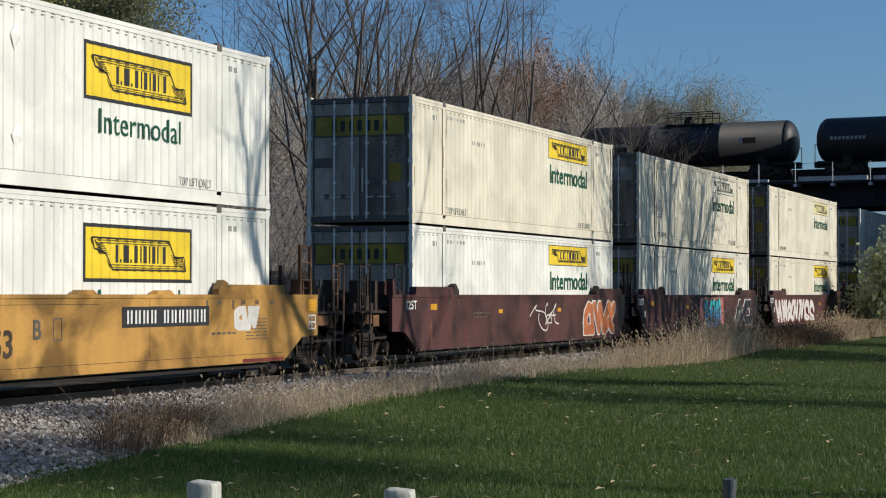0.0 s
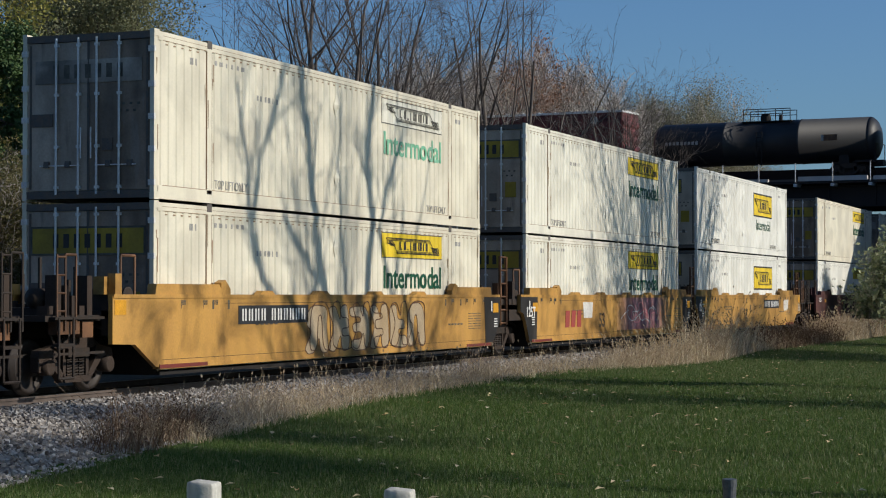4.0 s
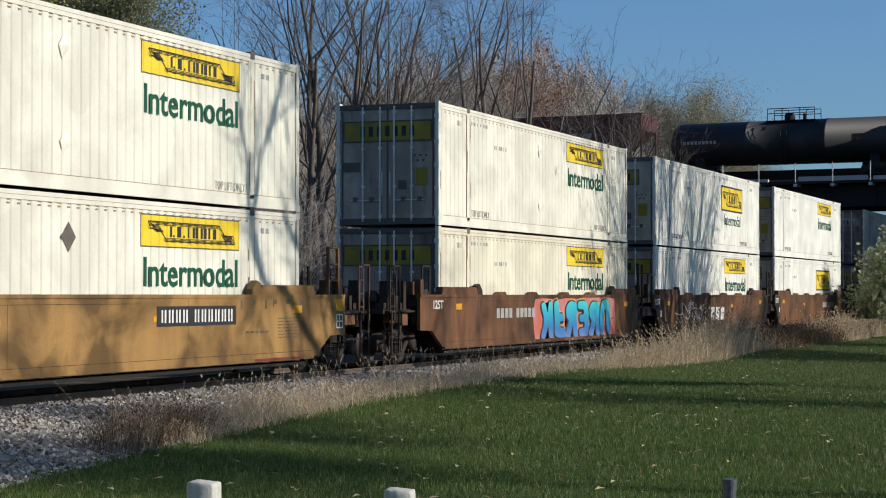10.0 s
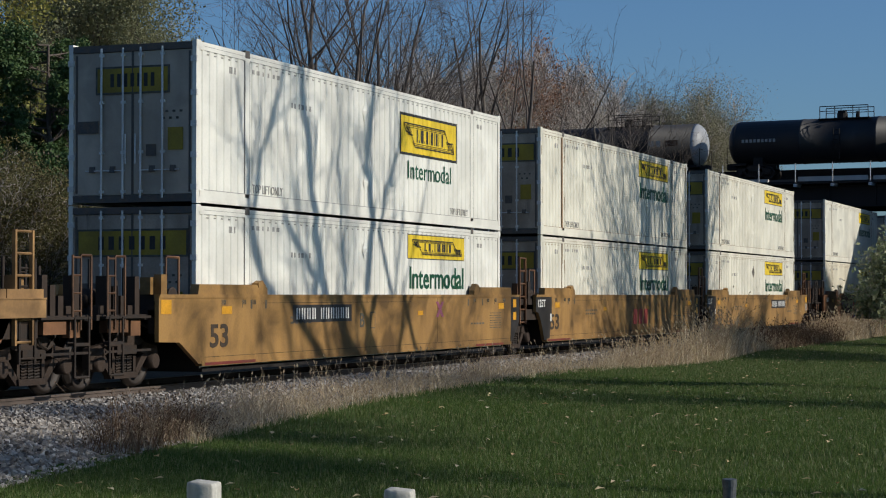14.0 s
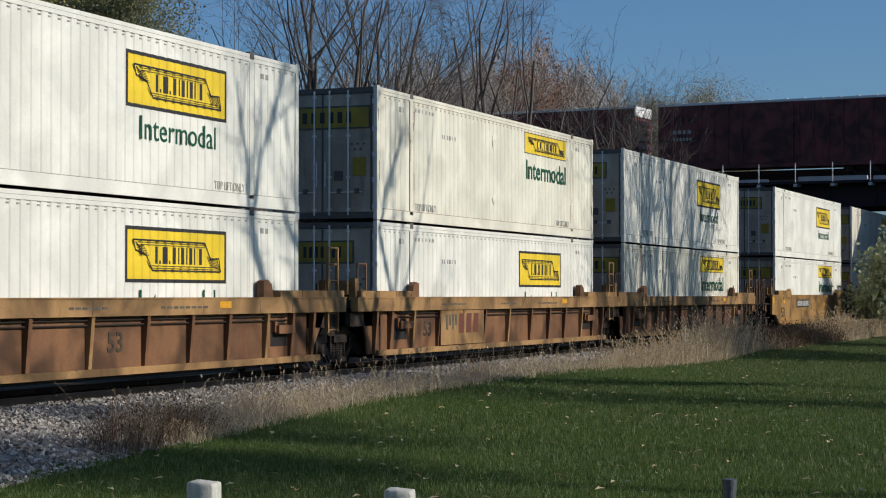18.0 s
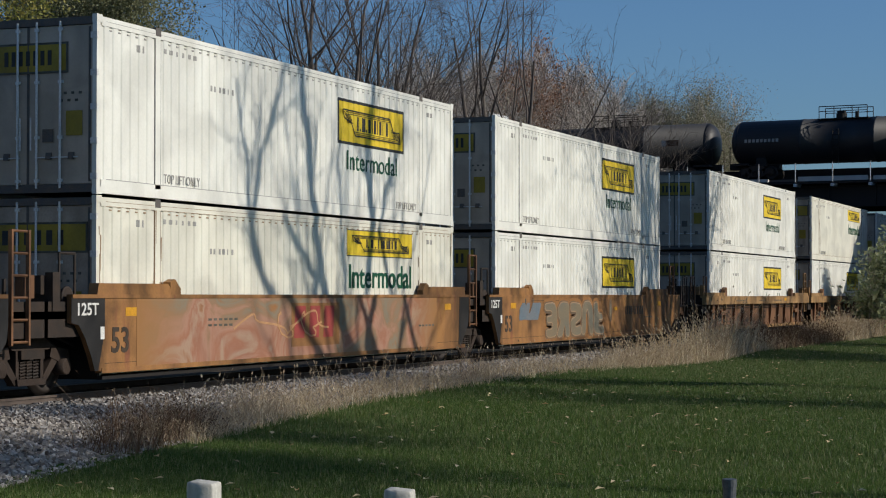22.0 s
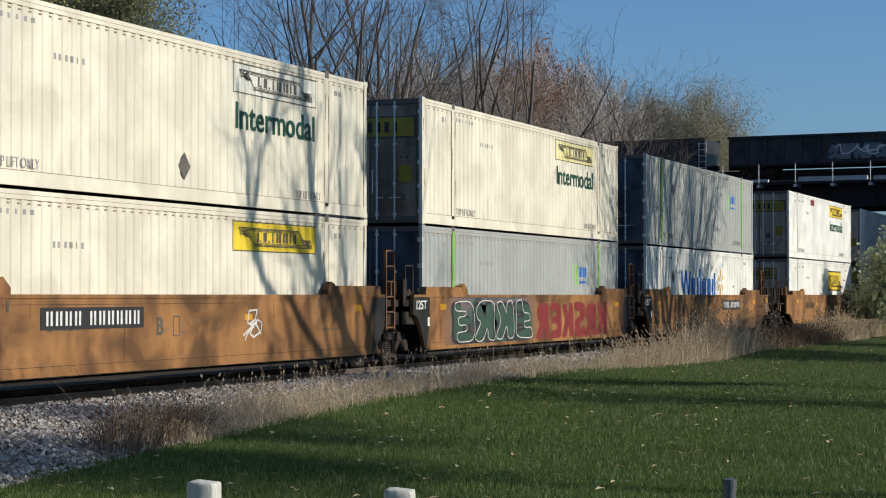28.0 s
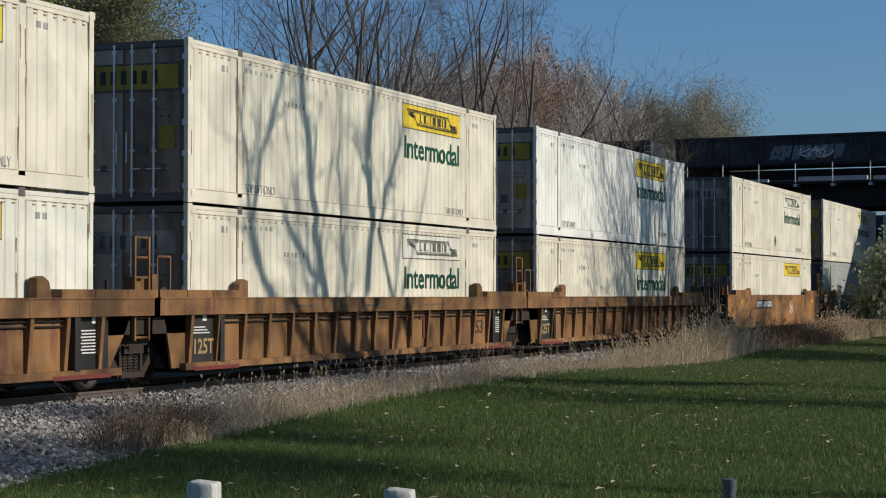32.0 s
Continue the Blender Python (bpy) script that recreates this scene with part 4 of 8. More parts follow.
def strokes(bm, x0, x1, z0, z1, y, seed, count, wide=0.035):
    """Thin waving spray lines."""
    rnd = random.Random(seed)
    zm, zh = (z0 + z1) / 2, (z1 - z0) / 2
    for k in range(max(2, count // 2)):
        w = (x1 - x0) * rnd.uniform(0.25, 0.6)
        a = x0 + (x1 - x0 - w) * rnd.random()
        f1, f2, ph = rnd.uniform(5, 12), rnd.uniform(13, 24), rnd.uniform(0, 6)
        amp, zc = zh * rnd.uniform(0.4, 0.8), zm + zh * rnd.uniform(-0.25, 0.25)
        n = int(w * 9) + 6
        pts = []
        for i in range(n + 1):
            s = i / n
            z = zc + amp * (0.75 * math.sin(f1 * s + ph) + 0.3 * math.sin(f2 * s))
            pts.append((a + w * s + 0.2 * math.sin(f2 * s + ph), min(z1, max(z0, z))))
        for (xa, za), (xb, zb) in zip(pts, pts[1:]):
            ln = math.hypot(xb - xa, zb - za) or 1
            nx, nz = -(zb - za) / ln * wide / 2, (xb - xa) / ln * wide / 2
            slab(bm, [(xa - nx, za - nz), (xb - nx, zb - nz), (xb + nx, zb + nz), (xa + nx, za + nz)], y - 0.003 - 0.000004 * len(bm.faces), y)


SIDE_Y = -1.52


def add_mark(car, kind, x0, x1, seed, smooth):
    y = SIDE_Y - 0.003 if smooth else SIDE_Y + 0.095
    if kind == "53":
        lettering("53", x0, y, 0.72, max(0.55, x1 - x0) * (1.0 if smooth else 0.8), 0.42 if smooth else 0.34, M_BROWNMARK, car, 0.02, "stencilled number 53")
    elif kind == "board":
        b = part("number_board", ("number_board", x0, x1), lambda bm: box(bm, x0, x1, y - 0.004, y, 1.12, 1.46), M_BLACK, car, "black board with plain white bars")
        part("board_mark", ("board_mark", x0, x1), lambda bm: bars(bm, x0 + 0.15, x1 - 0.15, y - 0.004, 1.18, 1.40, [1, 1, 1, 1.6] * 4 + [0, 3] + [1, 1, 1, 1.6] * 5 + [1, 1, 1]), M_WHITEMARK, b)
    elif kind == "dark_bars":
        part("number_mark", ("dark_bars", x0, x1), lambda bm: bars(bm, x0, x1, y, 1.06, 1.32, [1, 1.2] * 3 + [1, 3] + [1, 1.2] * 5 + [1]), M_BLACK, car, "plain dark bars")
    elif kind == "letter":
        lettering("B", x0, y, 0.98, x1 - x0, 0.3, M_BLACKWORN, car, 0.02, "stencilled letter B")
        part("board_mark", ("letter_frame", x0), lambda bm: [box(bm, x0 + 0.55, x0 + 0.8, y - 0.002, y, z, z + 0.02) for z in (0.95, 1.28)] + [box(bm, x0 + a, x0 + a + 0.02, y - 0.002, y, 0.97, 1.28) for a in (0.55, 0.78)], M_BLACKWORN, car)
    elif kind == "drop":
        oval = lambda r, h: [((x0 + x1) / 2 + r * math.cos(a * 0.524), 1.2 + h * math.sin(a * 0.524)) for a in range(12)]
        part("graffiti", ("drop", x0), lambda bm: slab(bm, oval((x1 - x0) / 3, 0.34), y - 0.002, y), SPRAY["umber"], car, "dark sprayed oval")
        part("graffiti_edge", ("drop_core", x0), lambda bm: slab(bm, oval((x1 - x0) / 7, 0.2), y - 0.004, y), SPRAY["grey"], car)
    elif kind == "cross":
        part("graffiti", ("cross", x0), lambda bm: [slab(bm, [(x0, z0), (x0 + 0.15, z0), (x1, z1), (x1 - 0.15, z1)], y - d, y) for z0, z1, d in ((1.15, 1.5, 0.003), (1.5, 1.15, 0.004))], SPRAY["purple"], car, "small purple sprayed cross")
    elif kind == "bars":
        part("number_mark", ("number_mark", x0, x1), lambda bm: bars(bm, x0, x1, y, 1.08, 1.32, [3, 1, 3, 1, 3, 1, 3, 3, 0, 1, 3, 1, 3, 1, 3, 1, 3, 1, 3]), M_GREYMARK, car, "plain pale bars")
    elif kind in ("brand_red", "brand_white", "brand_panel", "brand_rib", "brand_tile"):
        if kind == "brand_panel":
            y = SIDE_Y - 0.014
            part("yellow_patch", ("yellow_patch", x0), lambda bm: box(bm, x0 - 0.3, x1 + 0.2, y - 0.003, y + 0.012, 0.5, 1.34), M_TANPALE, car, "faded yellow patch over the ribs")
            part("small_stencil", ("panel_stencil", x0), lambda bm: [box(bm, x0 + 0.02 + 0.2 * k, x0 + 0.14 + 0.2 * k, y - 0.006, y, 0.85 + 0.1 * (k % 2), 1.2) for k in range(4)], M_BLACKWORN, car)
            x0, x1 = x0 + 0.85, x1 - 0.1
        if kind == "brand_tile":
            part("brand_ground", ("brand_ground", x0), lambda bm: box(bm, x0 - 0.1, x1 + 0.15, y - 0.004, y, 0.66, 1.5), SPRAY["body"], car, "plain orange-brown tile under the brand shapes")
        w = (x1 - x0) / 3.3
        low, high = (0.82, 1.44) if kind == "brand_tile" else (0.76, 1.22)

        def shapes(bm):
            for k in range(3):
                a = x0 + k * w * 1.12
                if kind == "brand_rib":
                    box(bm, a, a + 0.8 * w, y - 0.022, y, 1.1, 1.2)
                    box(bm, a + 0.28 * w, a + 0.5 * w, y - 0.022, y, 0.68, 1.1)
                    continue
                slab(bm, [(a, low), (a + 0.78 * w, low), (a + 0.9 * w, high), (a + 0.12 * w, high)], y - 0.006, y)
        part("brand_mark", ("brand_mark", x0, x1), shapes, M_WHITEMARK if kind == "brand_white" else M_REDMARK if kind in ("brand_red", "brand_tile") else M_REDFADE, car, "plain brand shapes")
    elif kind == "scrawl":
        part("graffiti", ("graffiti", seed, x0), lambda bm: strokes(bm, x0, x1, 0.65, 1.5, y, seed, max(2, int((x1 - x0) * 1.8)), 0.06 if seed // 7 == 19 else 0.035), SPRAY[{17: "brown", 19: "brown", 18: "washed"}.get(seed // 7, "white")], car, "thin sprayed scrawl")
    elif kind == "g_small":
        part("graffiti", ("graffiti", seed, x0), lambda bm: splotch(bm, x0, x1, 1.0, 1.45, y, seed, 2), SPRAY["white"] if seed != 16 else SPRAY["slate"], car, "small sprayed shapes")
    elif kind == "g_lace":
        part("graffiti", ("graffiti", seed, x0), lambda bm: strokes(bm, x0, x1, 0.5, 1.58, y, seed, max(2, int((x1 - x0) * 1.1)), 0.09), SPRAY["white"], car, "pale looping graffiti")
    elif kind == "g_purple":
        part("graffiti", ("graffiti", seed, x0), lambda bm: box(bm, x0 - 0.2, x1 + 0.4, y - 0.0015, y + 0.001, 0.6, 1.57), SPRAY["mauve"], car, "faded mauve graffiti ground")
        part("graffiti_scrawl", ("graffiti_scrawl", seed, x0), lambda bm: strokes(bm, x0 + 0.6, x1, 0.62, 1.5, y - 0.003, seed, 9, 0.035), SPRAY["pink"], car)
        part("graffiti_edge", ("graffiti_edge", seed, x0), lambda bm: strokes(bm, x0 + 0.4, x1, 0.62, 1.5, y - 0.009, seed + 5, 7, 0.03), SPRAY["white"], car)
    elif kind == "g_multi":
        part("graffiti", ("graffiti", seed, x0), lambda bm: box(bm, x0, x1 + 0.4, y - 0.0015, y + 0.001, 0.43, 1.59), SPRAY["mural"], car, "faded blended many-coloured graffiti")
        part("graffiti_scrawl", ("graffiti_scrawl", seed, x0), lambda bm: strokes(bm, x0 + 3, x1 - 3, 0.75, 1.5, y - 0.003, seed, 4, 0.04), SPRAY["amber"], car)
    else:
        if kind in PIECES:
            order, lo, hi, layers = PIECES[kind]
            if kind == "g_blue":
                part("graffiti_halo", ("graffiti_halo", seed, x0), lambda bm: [slab(bm, wavy(x0 - 0.45, x1 + 0.4, 0.41, 1.58, seed), y - 0.0005, y + 0.001)], SPRAY["salmon"], car, "salmon sprayed ground")
            if kind == "g_green":
                part("graffiti_halo", ("graffiti_halo", seed, x0), lambda bm: box(bm, x0 - 0.5, x1 + 0.3, y - 0.0005, y + 0.001, 0.45, 1.59), SPRAY["murk"], car, "dark blended sprayed ground")
            for k, (colour, grow, dx, dz) in enumerate(layers):
                part("graffiti", ("piece", seed, x0, k), lambda bm: piece(bm, x0, x1, lo, hi, y - 0.0012 - 0.002 * k, order, grow, dx, dz), SPRAY[colour], car, colour + " layer of sprayed block forms")
            if kind in ("g_green", "g_faint"):
                part("graffiti_scrawl", ("piece_lines", seed, x0), lambda bm: rings(bm, x0 + 0.1, x1, lo, hi, y - 0.0105, order[::-1], 0.022, 0.05, 0.03), SPRAY["white" if kind == "g_green" else "brown"], car)
            return
        fill, edge, n = {"g_white": ("white", "red", 7), "g_black": ("black", "white", 2), "g_orange": ("orange", "white", 3)}[kind]
        part("graffiti_edge", ("graffiti_edge", seed, x0), lambda bm: splotch(bm, x0 - 0.03, x1 - 0.03, 0.5, 1.45, y - 0.0032, seed, n, 0.055, 0.001), SPRAY[edge], car, edge + " sprayed outline")
        part("graffiti", ("graffiti", seed, x0), lambda bm: splotch(bm, x0, x1, 0.52, 1.46, y - 0.0062, seed, n, 0.0, 0.002), SPRAY[fill], car, fill + " sprayed graffiti shapes")


# Bold sprayed forms, in a unit cell: zigzag, comb, fang, hook, wedge, blade
FORMS = [[(0.04, 0.95), (0.98, 1.0), (0.92, 0.7), (0.5, 0.72), (0.47, 0.6), (0.95, 0.48), (0.86, 0.08), (0.5, 0.0), (0.0, 0.06), (0.06, 0.34), (0.5, 0.27), (0.56, 0.36), (0.06, 0.5)],
         [(0.1, 0.98), (1.0, 0.96), (0.95, 0.74), (0.46, 0.74), (0.45, 0.62), (0.84, 0.6), (0.8, 0.4), (0.42, 0.42), (0.4, 0.26), (0.9, 0.24), (0.84, 0.0), (0.0, 0.03)],
         [(0.06, 0.95), (1.02, 1.0), (0.92, 0.7), (0.52, 0.72), (0.5, 0.55), (0.86, 0.55), (0.8, 0.34), (0.46, 0.34), (0.4, -0.02), (0.04, 0.04), (0.1, 0.5)],
         [(0.0, 0.98), (0.36, 0.95), (0.38, 0.3), (0.55, 0.26), (0.62, 0.95), (1.0, 1.0), (0.94, 0.2), (0.7, 0.0), (0.22, 0.02), (0.04, 0.25)],
         [(0.05, 0.96), (0.7, 1.0), (0.98, 0.8), (0.94, 0.56), (0.72, 0.46), (1.05, 0.1), (0.86, -0.02), (0.6, 0.04), (0.42, 0.36), (0.36, 0.02), (0.0, 0.0), (0.1, 0.5)],
         [(0.1, 1.0), (0.42, 0.96), (0.44, 0.62), (0.66, 0.98), (1.0, 0.92), (0.7, 0.5), (1.02, 0.06), (0.66, 0.0), (0.42, 0.4), (0.36, 0.02), (0.0, 0.05)]]


def turned(f):
    """The form turned over, along or upright."""
    return [(u, 1 - v) if f in (2, 3) else (1 - u, v) for u, v in FORMS[f]]


def rounded(pts):
    """Corners cut back, so that the sprayed edge runs softly."""
    out = []
    for (xa, za), (xb, zb) in zip(pts, pts[1:] + pts[:1]):
        out += [(xa * 0.8 + xb * 0.2, za * 0.8 + zb * 0.2), (xa * 0.2 + xb * 0.8, za * 0.2 + zb * 0.8)]
    return out


def grown(pts, d):
    """The outline pushed outwards by d."""
    area = sum(xa * zb - xb * za for (xa, za), (xb, zb) in zip(pts, pts[1:] + pts[:1]))
    sg = 1 if area > 0 else -1
    out = []
    for k, (x, z) in enumerate(pts):
        (xa, za), (xb, zb) = pts[k - 1], pts[(k + 1) % len(pts)]
        tx, tz = xb - xa, zb - za
        ln = math.hypot(tx, tz) or 1
        out.append((x + sg * tz / ln * d, z - sg * tx / ln * d))
    return out


def piece(bm, x0, x1, z0, z1, y, order, grow=0.0, dx=0.0, dz=0.0, slant=0.0):
    """A row of bold forms between x0 and x1, each a little over its neighbour."""
    w = (x1 - x0) / len(order)
    for k, f in enumerate(order):
        form = turned(f)
        pts = [(x0 + (k + u * 1.04 - 0.02) * w + slant * v + dx, z0 + (v * (0.96 + 0.04 * math.sin(3 * k))) * (z1 - z0) + dz) for u, v in form]
        pts = grown(rounded(rounded(pts)), grow)
        pts = [(px, min(1.6, max(0.43, pz))) for px, pz in pts]
        slab(bm, pts, y - 0.0008 - 0.00012 * k, y)


def rings(bm, x0, x1, z0, z1, y, order, wide=0.03, dx=0.0, dz=0.0):
    """Thin sprayed lines along the edges of the forms."""
    w = (x1 - x0) / len(order)
    for k, f in enumerate(order):
        pts = rounded(rounded([(x0 + (k + u) * w + dx, z0 + v * (z1 - z0) + dz) for u, v in turned(f)]))
        for p, q in zip(pts, pts[1:] + pts[:1]):
            if 0.44 < min(p[1], q[1]) and max(p[1], q[1]) < 1.59:
                streak(bm, p, q, wide, y + 0.0028 - 0.0001 * k)


PIECES = {  # forms, lowest and highest edge, then layers from below: colour, growth, shift along, shift up
    "g_grey": ([1, 4, 0, 3, 2], 0.5, 1.52, (("body", 0.12, 0, 0), ("umber", 0.05, -0.04, -0.02), ("washed", 0.005, 0, 0), ("grey", -0.022, 0, 0))),
    "g_blue": ([5, 2, 4, 1, 4, 3], 0.46, 1.55, (("amber", 0.075, -0.03, -0.01), ("black", 0.05, -0.06, -0.02), ("blue", -0.005, 0, 0))),
    "g_faint": ([4, 5, 1, 5, 2, 3], 0.5, 1.5, (("brown", 0.015, 0, 0), ("pale", -0.012, 0, 0))),
    "g_wash": ([3, 4, 3, 2, 5, 4], 0.55, 1.5, (("washed", 0.11, 0, 0), ("body", 0.0, 0, 0))),
    "g_green": ([2, 5, 4, 1], 0.5, 1.5, (("black", 0.05, -0.05, 0), ("green", -0.02, 0, 0))),
    "g_red": ([4, 1, 5, 0, 4, 5], 0.45, 1.52, (("red", -0.012, 0, 0),)),
}


def wavy(x0, x1, z0, z1, seed):
    """A soft-cornered outline with uneven edges."""
    rnd = random.Random(seed)
    n = 14
    low = [(x0 + (x1 - x0) * i / n, z0 + rnd.uniform(0, 0.05)) for i in range(n + 1)]
    high = [(x1 - (x1 - x0) * i / n, z1 - rnd.uniform(0, 0.06)) for i in range(n + 1)]
    return low + [(x1 + 0.15, z0 + 0.4), (x1 + 0.05, z0 + 0.8)] + high + [(x0 - 0.2, z1 - 0.4), (x0 - 0.1, z0 + 0.3)]


def smooth_outline(left_end, right_end, cut=0.0):
    """The plate side: stepped over a coupler's truck, cut back in an arch over a shared one."""
    left = [(-1.72, 1.63), (-1.72, 0.86), (-1.0, 0.84), (-0.3, 0.45)] if left_end else [(-1.1, 1.63), (-1.1, 1.22), (-0.88, 1.18), (-0.7, 0.98), (-0.52, 0.7), (-0.4, 0.45)]
    right = [(16.45, 0.45), (17.15, 0.84), (17.87, 0.86), (17.87, 1.63)] if right_end else [(16.4 - cut, 0.45), (16.62 - cut, 0.62), (16.95 - cut, 0.95), (17.0 - cut, 1.2), (17.0 - cut, 1.63)]
    return left + right


def smooth_side(bm, s, left_end, right_end, cut):
    y0, y1 = sorted((s * 1.52, s * 1.44))
    slab(bm, smooth_outline(left_end, right_end, cut), y0, y1)


def ribbed_side(bm, s, left_end, right_end, cut):
    y0, y1 = sorted((s * 1.42, s * 1.38))
    slab(bm, [(-1.1, 1.42), (-0.95, 1.0), (-0.78, 0.4), (16.4, 0.4), (16.95, 1.05), (17.2, 1.42)], y0, y1)


def rib(bm, s):
    """A flange that stands out under the top chord and tapers to the sill."""
    a = [bm.verts.new((x, s * y, z)) for x, y, z in ((-0.05, 1.41, 0.42), (-0.05, 1.475, 0.42), (-0.05, 1.55, 1.38), (-0.05, 1.41, 1.38))]
    b = [bm.verts.new((x, s * y, z)) for x, y, z in ((0.05, 1.41, 0.42), (0.05, 1.475, 0.42), (0.05, 1.55, 1.38), (0.05, 1.41, 1.38))]
    bm.faces.new(a)
    bm.faces.new(b[::-1])
    for k in range(4):
        bm.faces.new((a[k], b[k], b[(k + 1) % 4], a[(k + 1) % 4]))


WIDE_RIBS = (-0.5, 0.33, 1.62, 3.2, 4.7, 6.3, 8.08, 9.85, 11.4, 12.8, 14.35, 15.45, 16.4)
CLOSE_RIBS = tuple(-0.25 + 1.02 * k for k in range(17))


def end_ladder(bm, x, side):
    for dx in (0, 0.42):
        rod(bm, (x + dx, side * 1.42, 0.62), (x + dx, side * 1.42, 2.2), 0.03, 6)
    for k in range(6):
        rod(bm, (x, side * 1.42, 0.7 + 0.27 * k), (x + 0.42, side * 1.42, 0.7 + 0.27 * k), 0.018, 5)


def well_car(kind, body, ends, marks, unit, left_end, right_end, label, top=None, tag_text="125T"):
    car = thing("well_car", label, "well car", "well cars of the train")
    smooth = kind == "smooth"
    top = top or body
    cut = 0.38 if body in (M_BROWN, M_MAROON, M_ORANGE) else 0.0
    for s in (-1, 1):
        f = smooth_side if smooth else ribbed_side
        part("side_panel", ("side_panel", kind, s, left_end, right_end, cut), lambda bm: f(bm, s, left_end, right_end, cut), body, car)
        if smooth:
            a, b = sorted((s * 1.535, s * 1.42))
            xa, xb = (-1.7 if left_end else -1.08), (17.85 if right_end else 16.98 - cut)
            part("top_chord", ("top_chord", kind, s, left_end, right_end, cut), lambda bm: box(bm, xa, xb, a, b, 1.6, 1.66), top, car)
            part("bottom_chord", ("bottom_chord", kind, s), lambda bm: box(bm, -0.2, 16.35, min(s * 1.53, s * 1.40), max(s * 1.53, s * 1.40), 0.41, 0.49), body, car)
            for x0, x1 in ((-0.3, 2.1), (14.05, 16.45)):
                part("guide_plate", ("guide_plate", s, x0), lambda bm: slab(bm, [(x0, 1.66), (x1, 1.66), (x1 - 0.03, 1.78), (x1 - 0.1, 1.84), (x0 + 0.05, 1.84)] if x0 < 5 else [(x0, 1.66), (x1, 1.66), (x1 - 0.05, 1.84), (x0 + 0.1, 1.84), (x0 + 0.03, 1.78)], min(s * 1.5, s * 1.33), max(s * 1.5, s * 1.33)), top, car)
            for x, d in ((2.1, 1), (14.05, -1)):
                part("guide_roller", ("guide_roller", s, x), lambda bm: slab(bm, [(x + d * u, z) for u, z in ((-0.02, 1.66), (0.34, 1.66), (0.34, 1.76), (0.14, 1.92), (-0.02, 1.87))][::d], min(s * 1.5, s * 1.36), max(s * 1.5, s * 1.36)), M_STEEL if body in (M_BROWN, M_MAROON) else body, car)
            for x in (4.0, 6.5, 9.3, 11.8) if body in (M_GOLD, M_BROWN) else ():
                part("guide_lug", ("guide_lug", s, x), lambda bm: slab(bm, [(x - 0.32, 1.66), (x + 0.32, 1.66), (x + 0.2, 1.73), (x - 0.2, 1.73)], min(s * 1.48, s * 1.34), max(s * 1.48, s * 1.34)), top, car)
        else:
            a, b = sorted((s * 1.57, s * 1.36))
            part("top_chord", ("top_chord", kind, s), lambda bm: [box(bm, -1.65, 17.85, a, b, 1.31, 1.59), box(bm, -1.65, 17.85, min(s * 1.585, s * 1.36), max(s * 1.585, s * 1.36), 1.585, 1.61)], top, car)
            part("bottom_chord", ("bottom_chord", kind, s), lambda bm: box(bm, -0.5, 16.65, min(s * 1.54, s * 1.40), max(s * 1.54, s * 1.40), 0.36, 0.48), top if body is M_TAN else body, car)
            for k, x in enumerate(WIDE_RIBS if body is M_TAN else CLOSE_RIBS):
                part("side_rib", ("side_rib", s), lambda bm: rib(bm, s), top if body is M_TAN and k % 4 == 2 else body, car).matrix_basis = pose(x, 0, 0)
            for x0, x1 in ((-1.4, 1.5), (14.85, 17.85)):
                for q in range(3):
                    part("guide_plate", ("ribbed_guide", s, x0, q), lambda bm: box(bm, x0 + (x1 - x0) * q / 3 + 0.012, x0 + (x1 - x0) * (q + 1) / 3 - 0.012, min(s * 1.53, s * 1.33), max(s * 1.53, s * 1.33), 1.61, 1.74), top, car)
            for x, d in ((1.72, 1), (14.42, -1)):
                part("guide_lug", ("ribbed_lug", s, x), lambda bm: slab(bm, [(x + d * u, z) for u, z in ((-0.2, 1.61), (0.22, 1.61), (0.22, 1.91), (0.05, 1.94), (-0.12, 1.86))][::d], min(s * 1.5, s * 1.36), max(s * 1.5, s * 1.36)), body, car)
            if s < 0:
                for z in (1.25, 1.17):
                    part("side_pipe", ("side_pipe", z), lambda bm: rod(bm, (0.9, -1.46, z), (15.3, -1.46, z), 0.016, 5), M_STEEL, car)
            if s < 0:
                part("small_stencil", ("chord_stencil", ends), lambda bm: [bars(bm, x, x + w, -1.57, 1.42, 1.46, [2, 0.7] * int(5 * w)) for x, w in ((3.2, 1.6), (7.3, 1.2), (10.2, 1.7))] + [box(bm, x, x + 0.02, -1.574, -1.57, 1.33, 1.57) for x in (2.4, 8.0, 13.9, 15.3, 16.1)], M_BLACKWORN, car)
                part("reflector", ("chord_reflector", ends), lambda bm: box(bm, 12.3, 12.75, -1.575, -1.56, 1.42, 1.54), M_REFLECT, car, "amber reflector") if not ends else None
            if s < 0 and not ends:
                for x in (1.0, 15.0):
                    part("side_box", ("side_box", x), lambda bm: [box(bm, x - 0.25, x + 0.45, -1.56, -1.42, 0.92, 1.08), box(bm, x - 0.3, x - 0.2, -1.5, -1.42, 0.95, 1.15)], body, car)
                    part("side_pocket", ("side_pocket", x), lambda bm: box(bm, x - 0.35, x + 0.35, -1.426, -1.41, 0.68, 1.12), M_DARK, car)
    part("well_floor", "well_floor", lambda bm: [box(bm, 0.0, 16.15, -1.42, 1.42, 0.3, 0.36)], M_DARK, car)
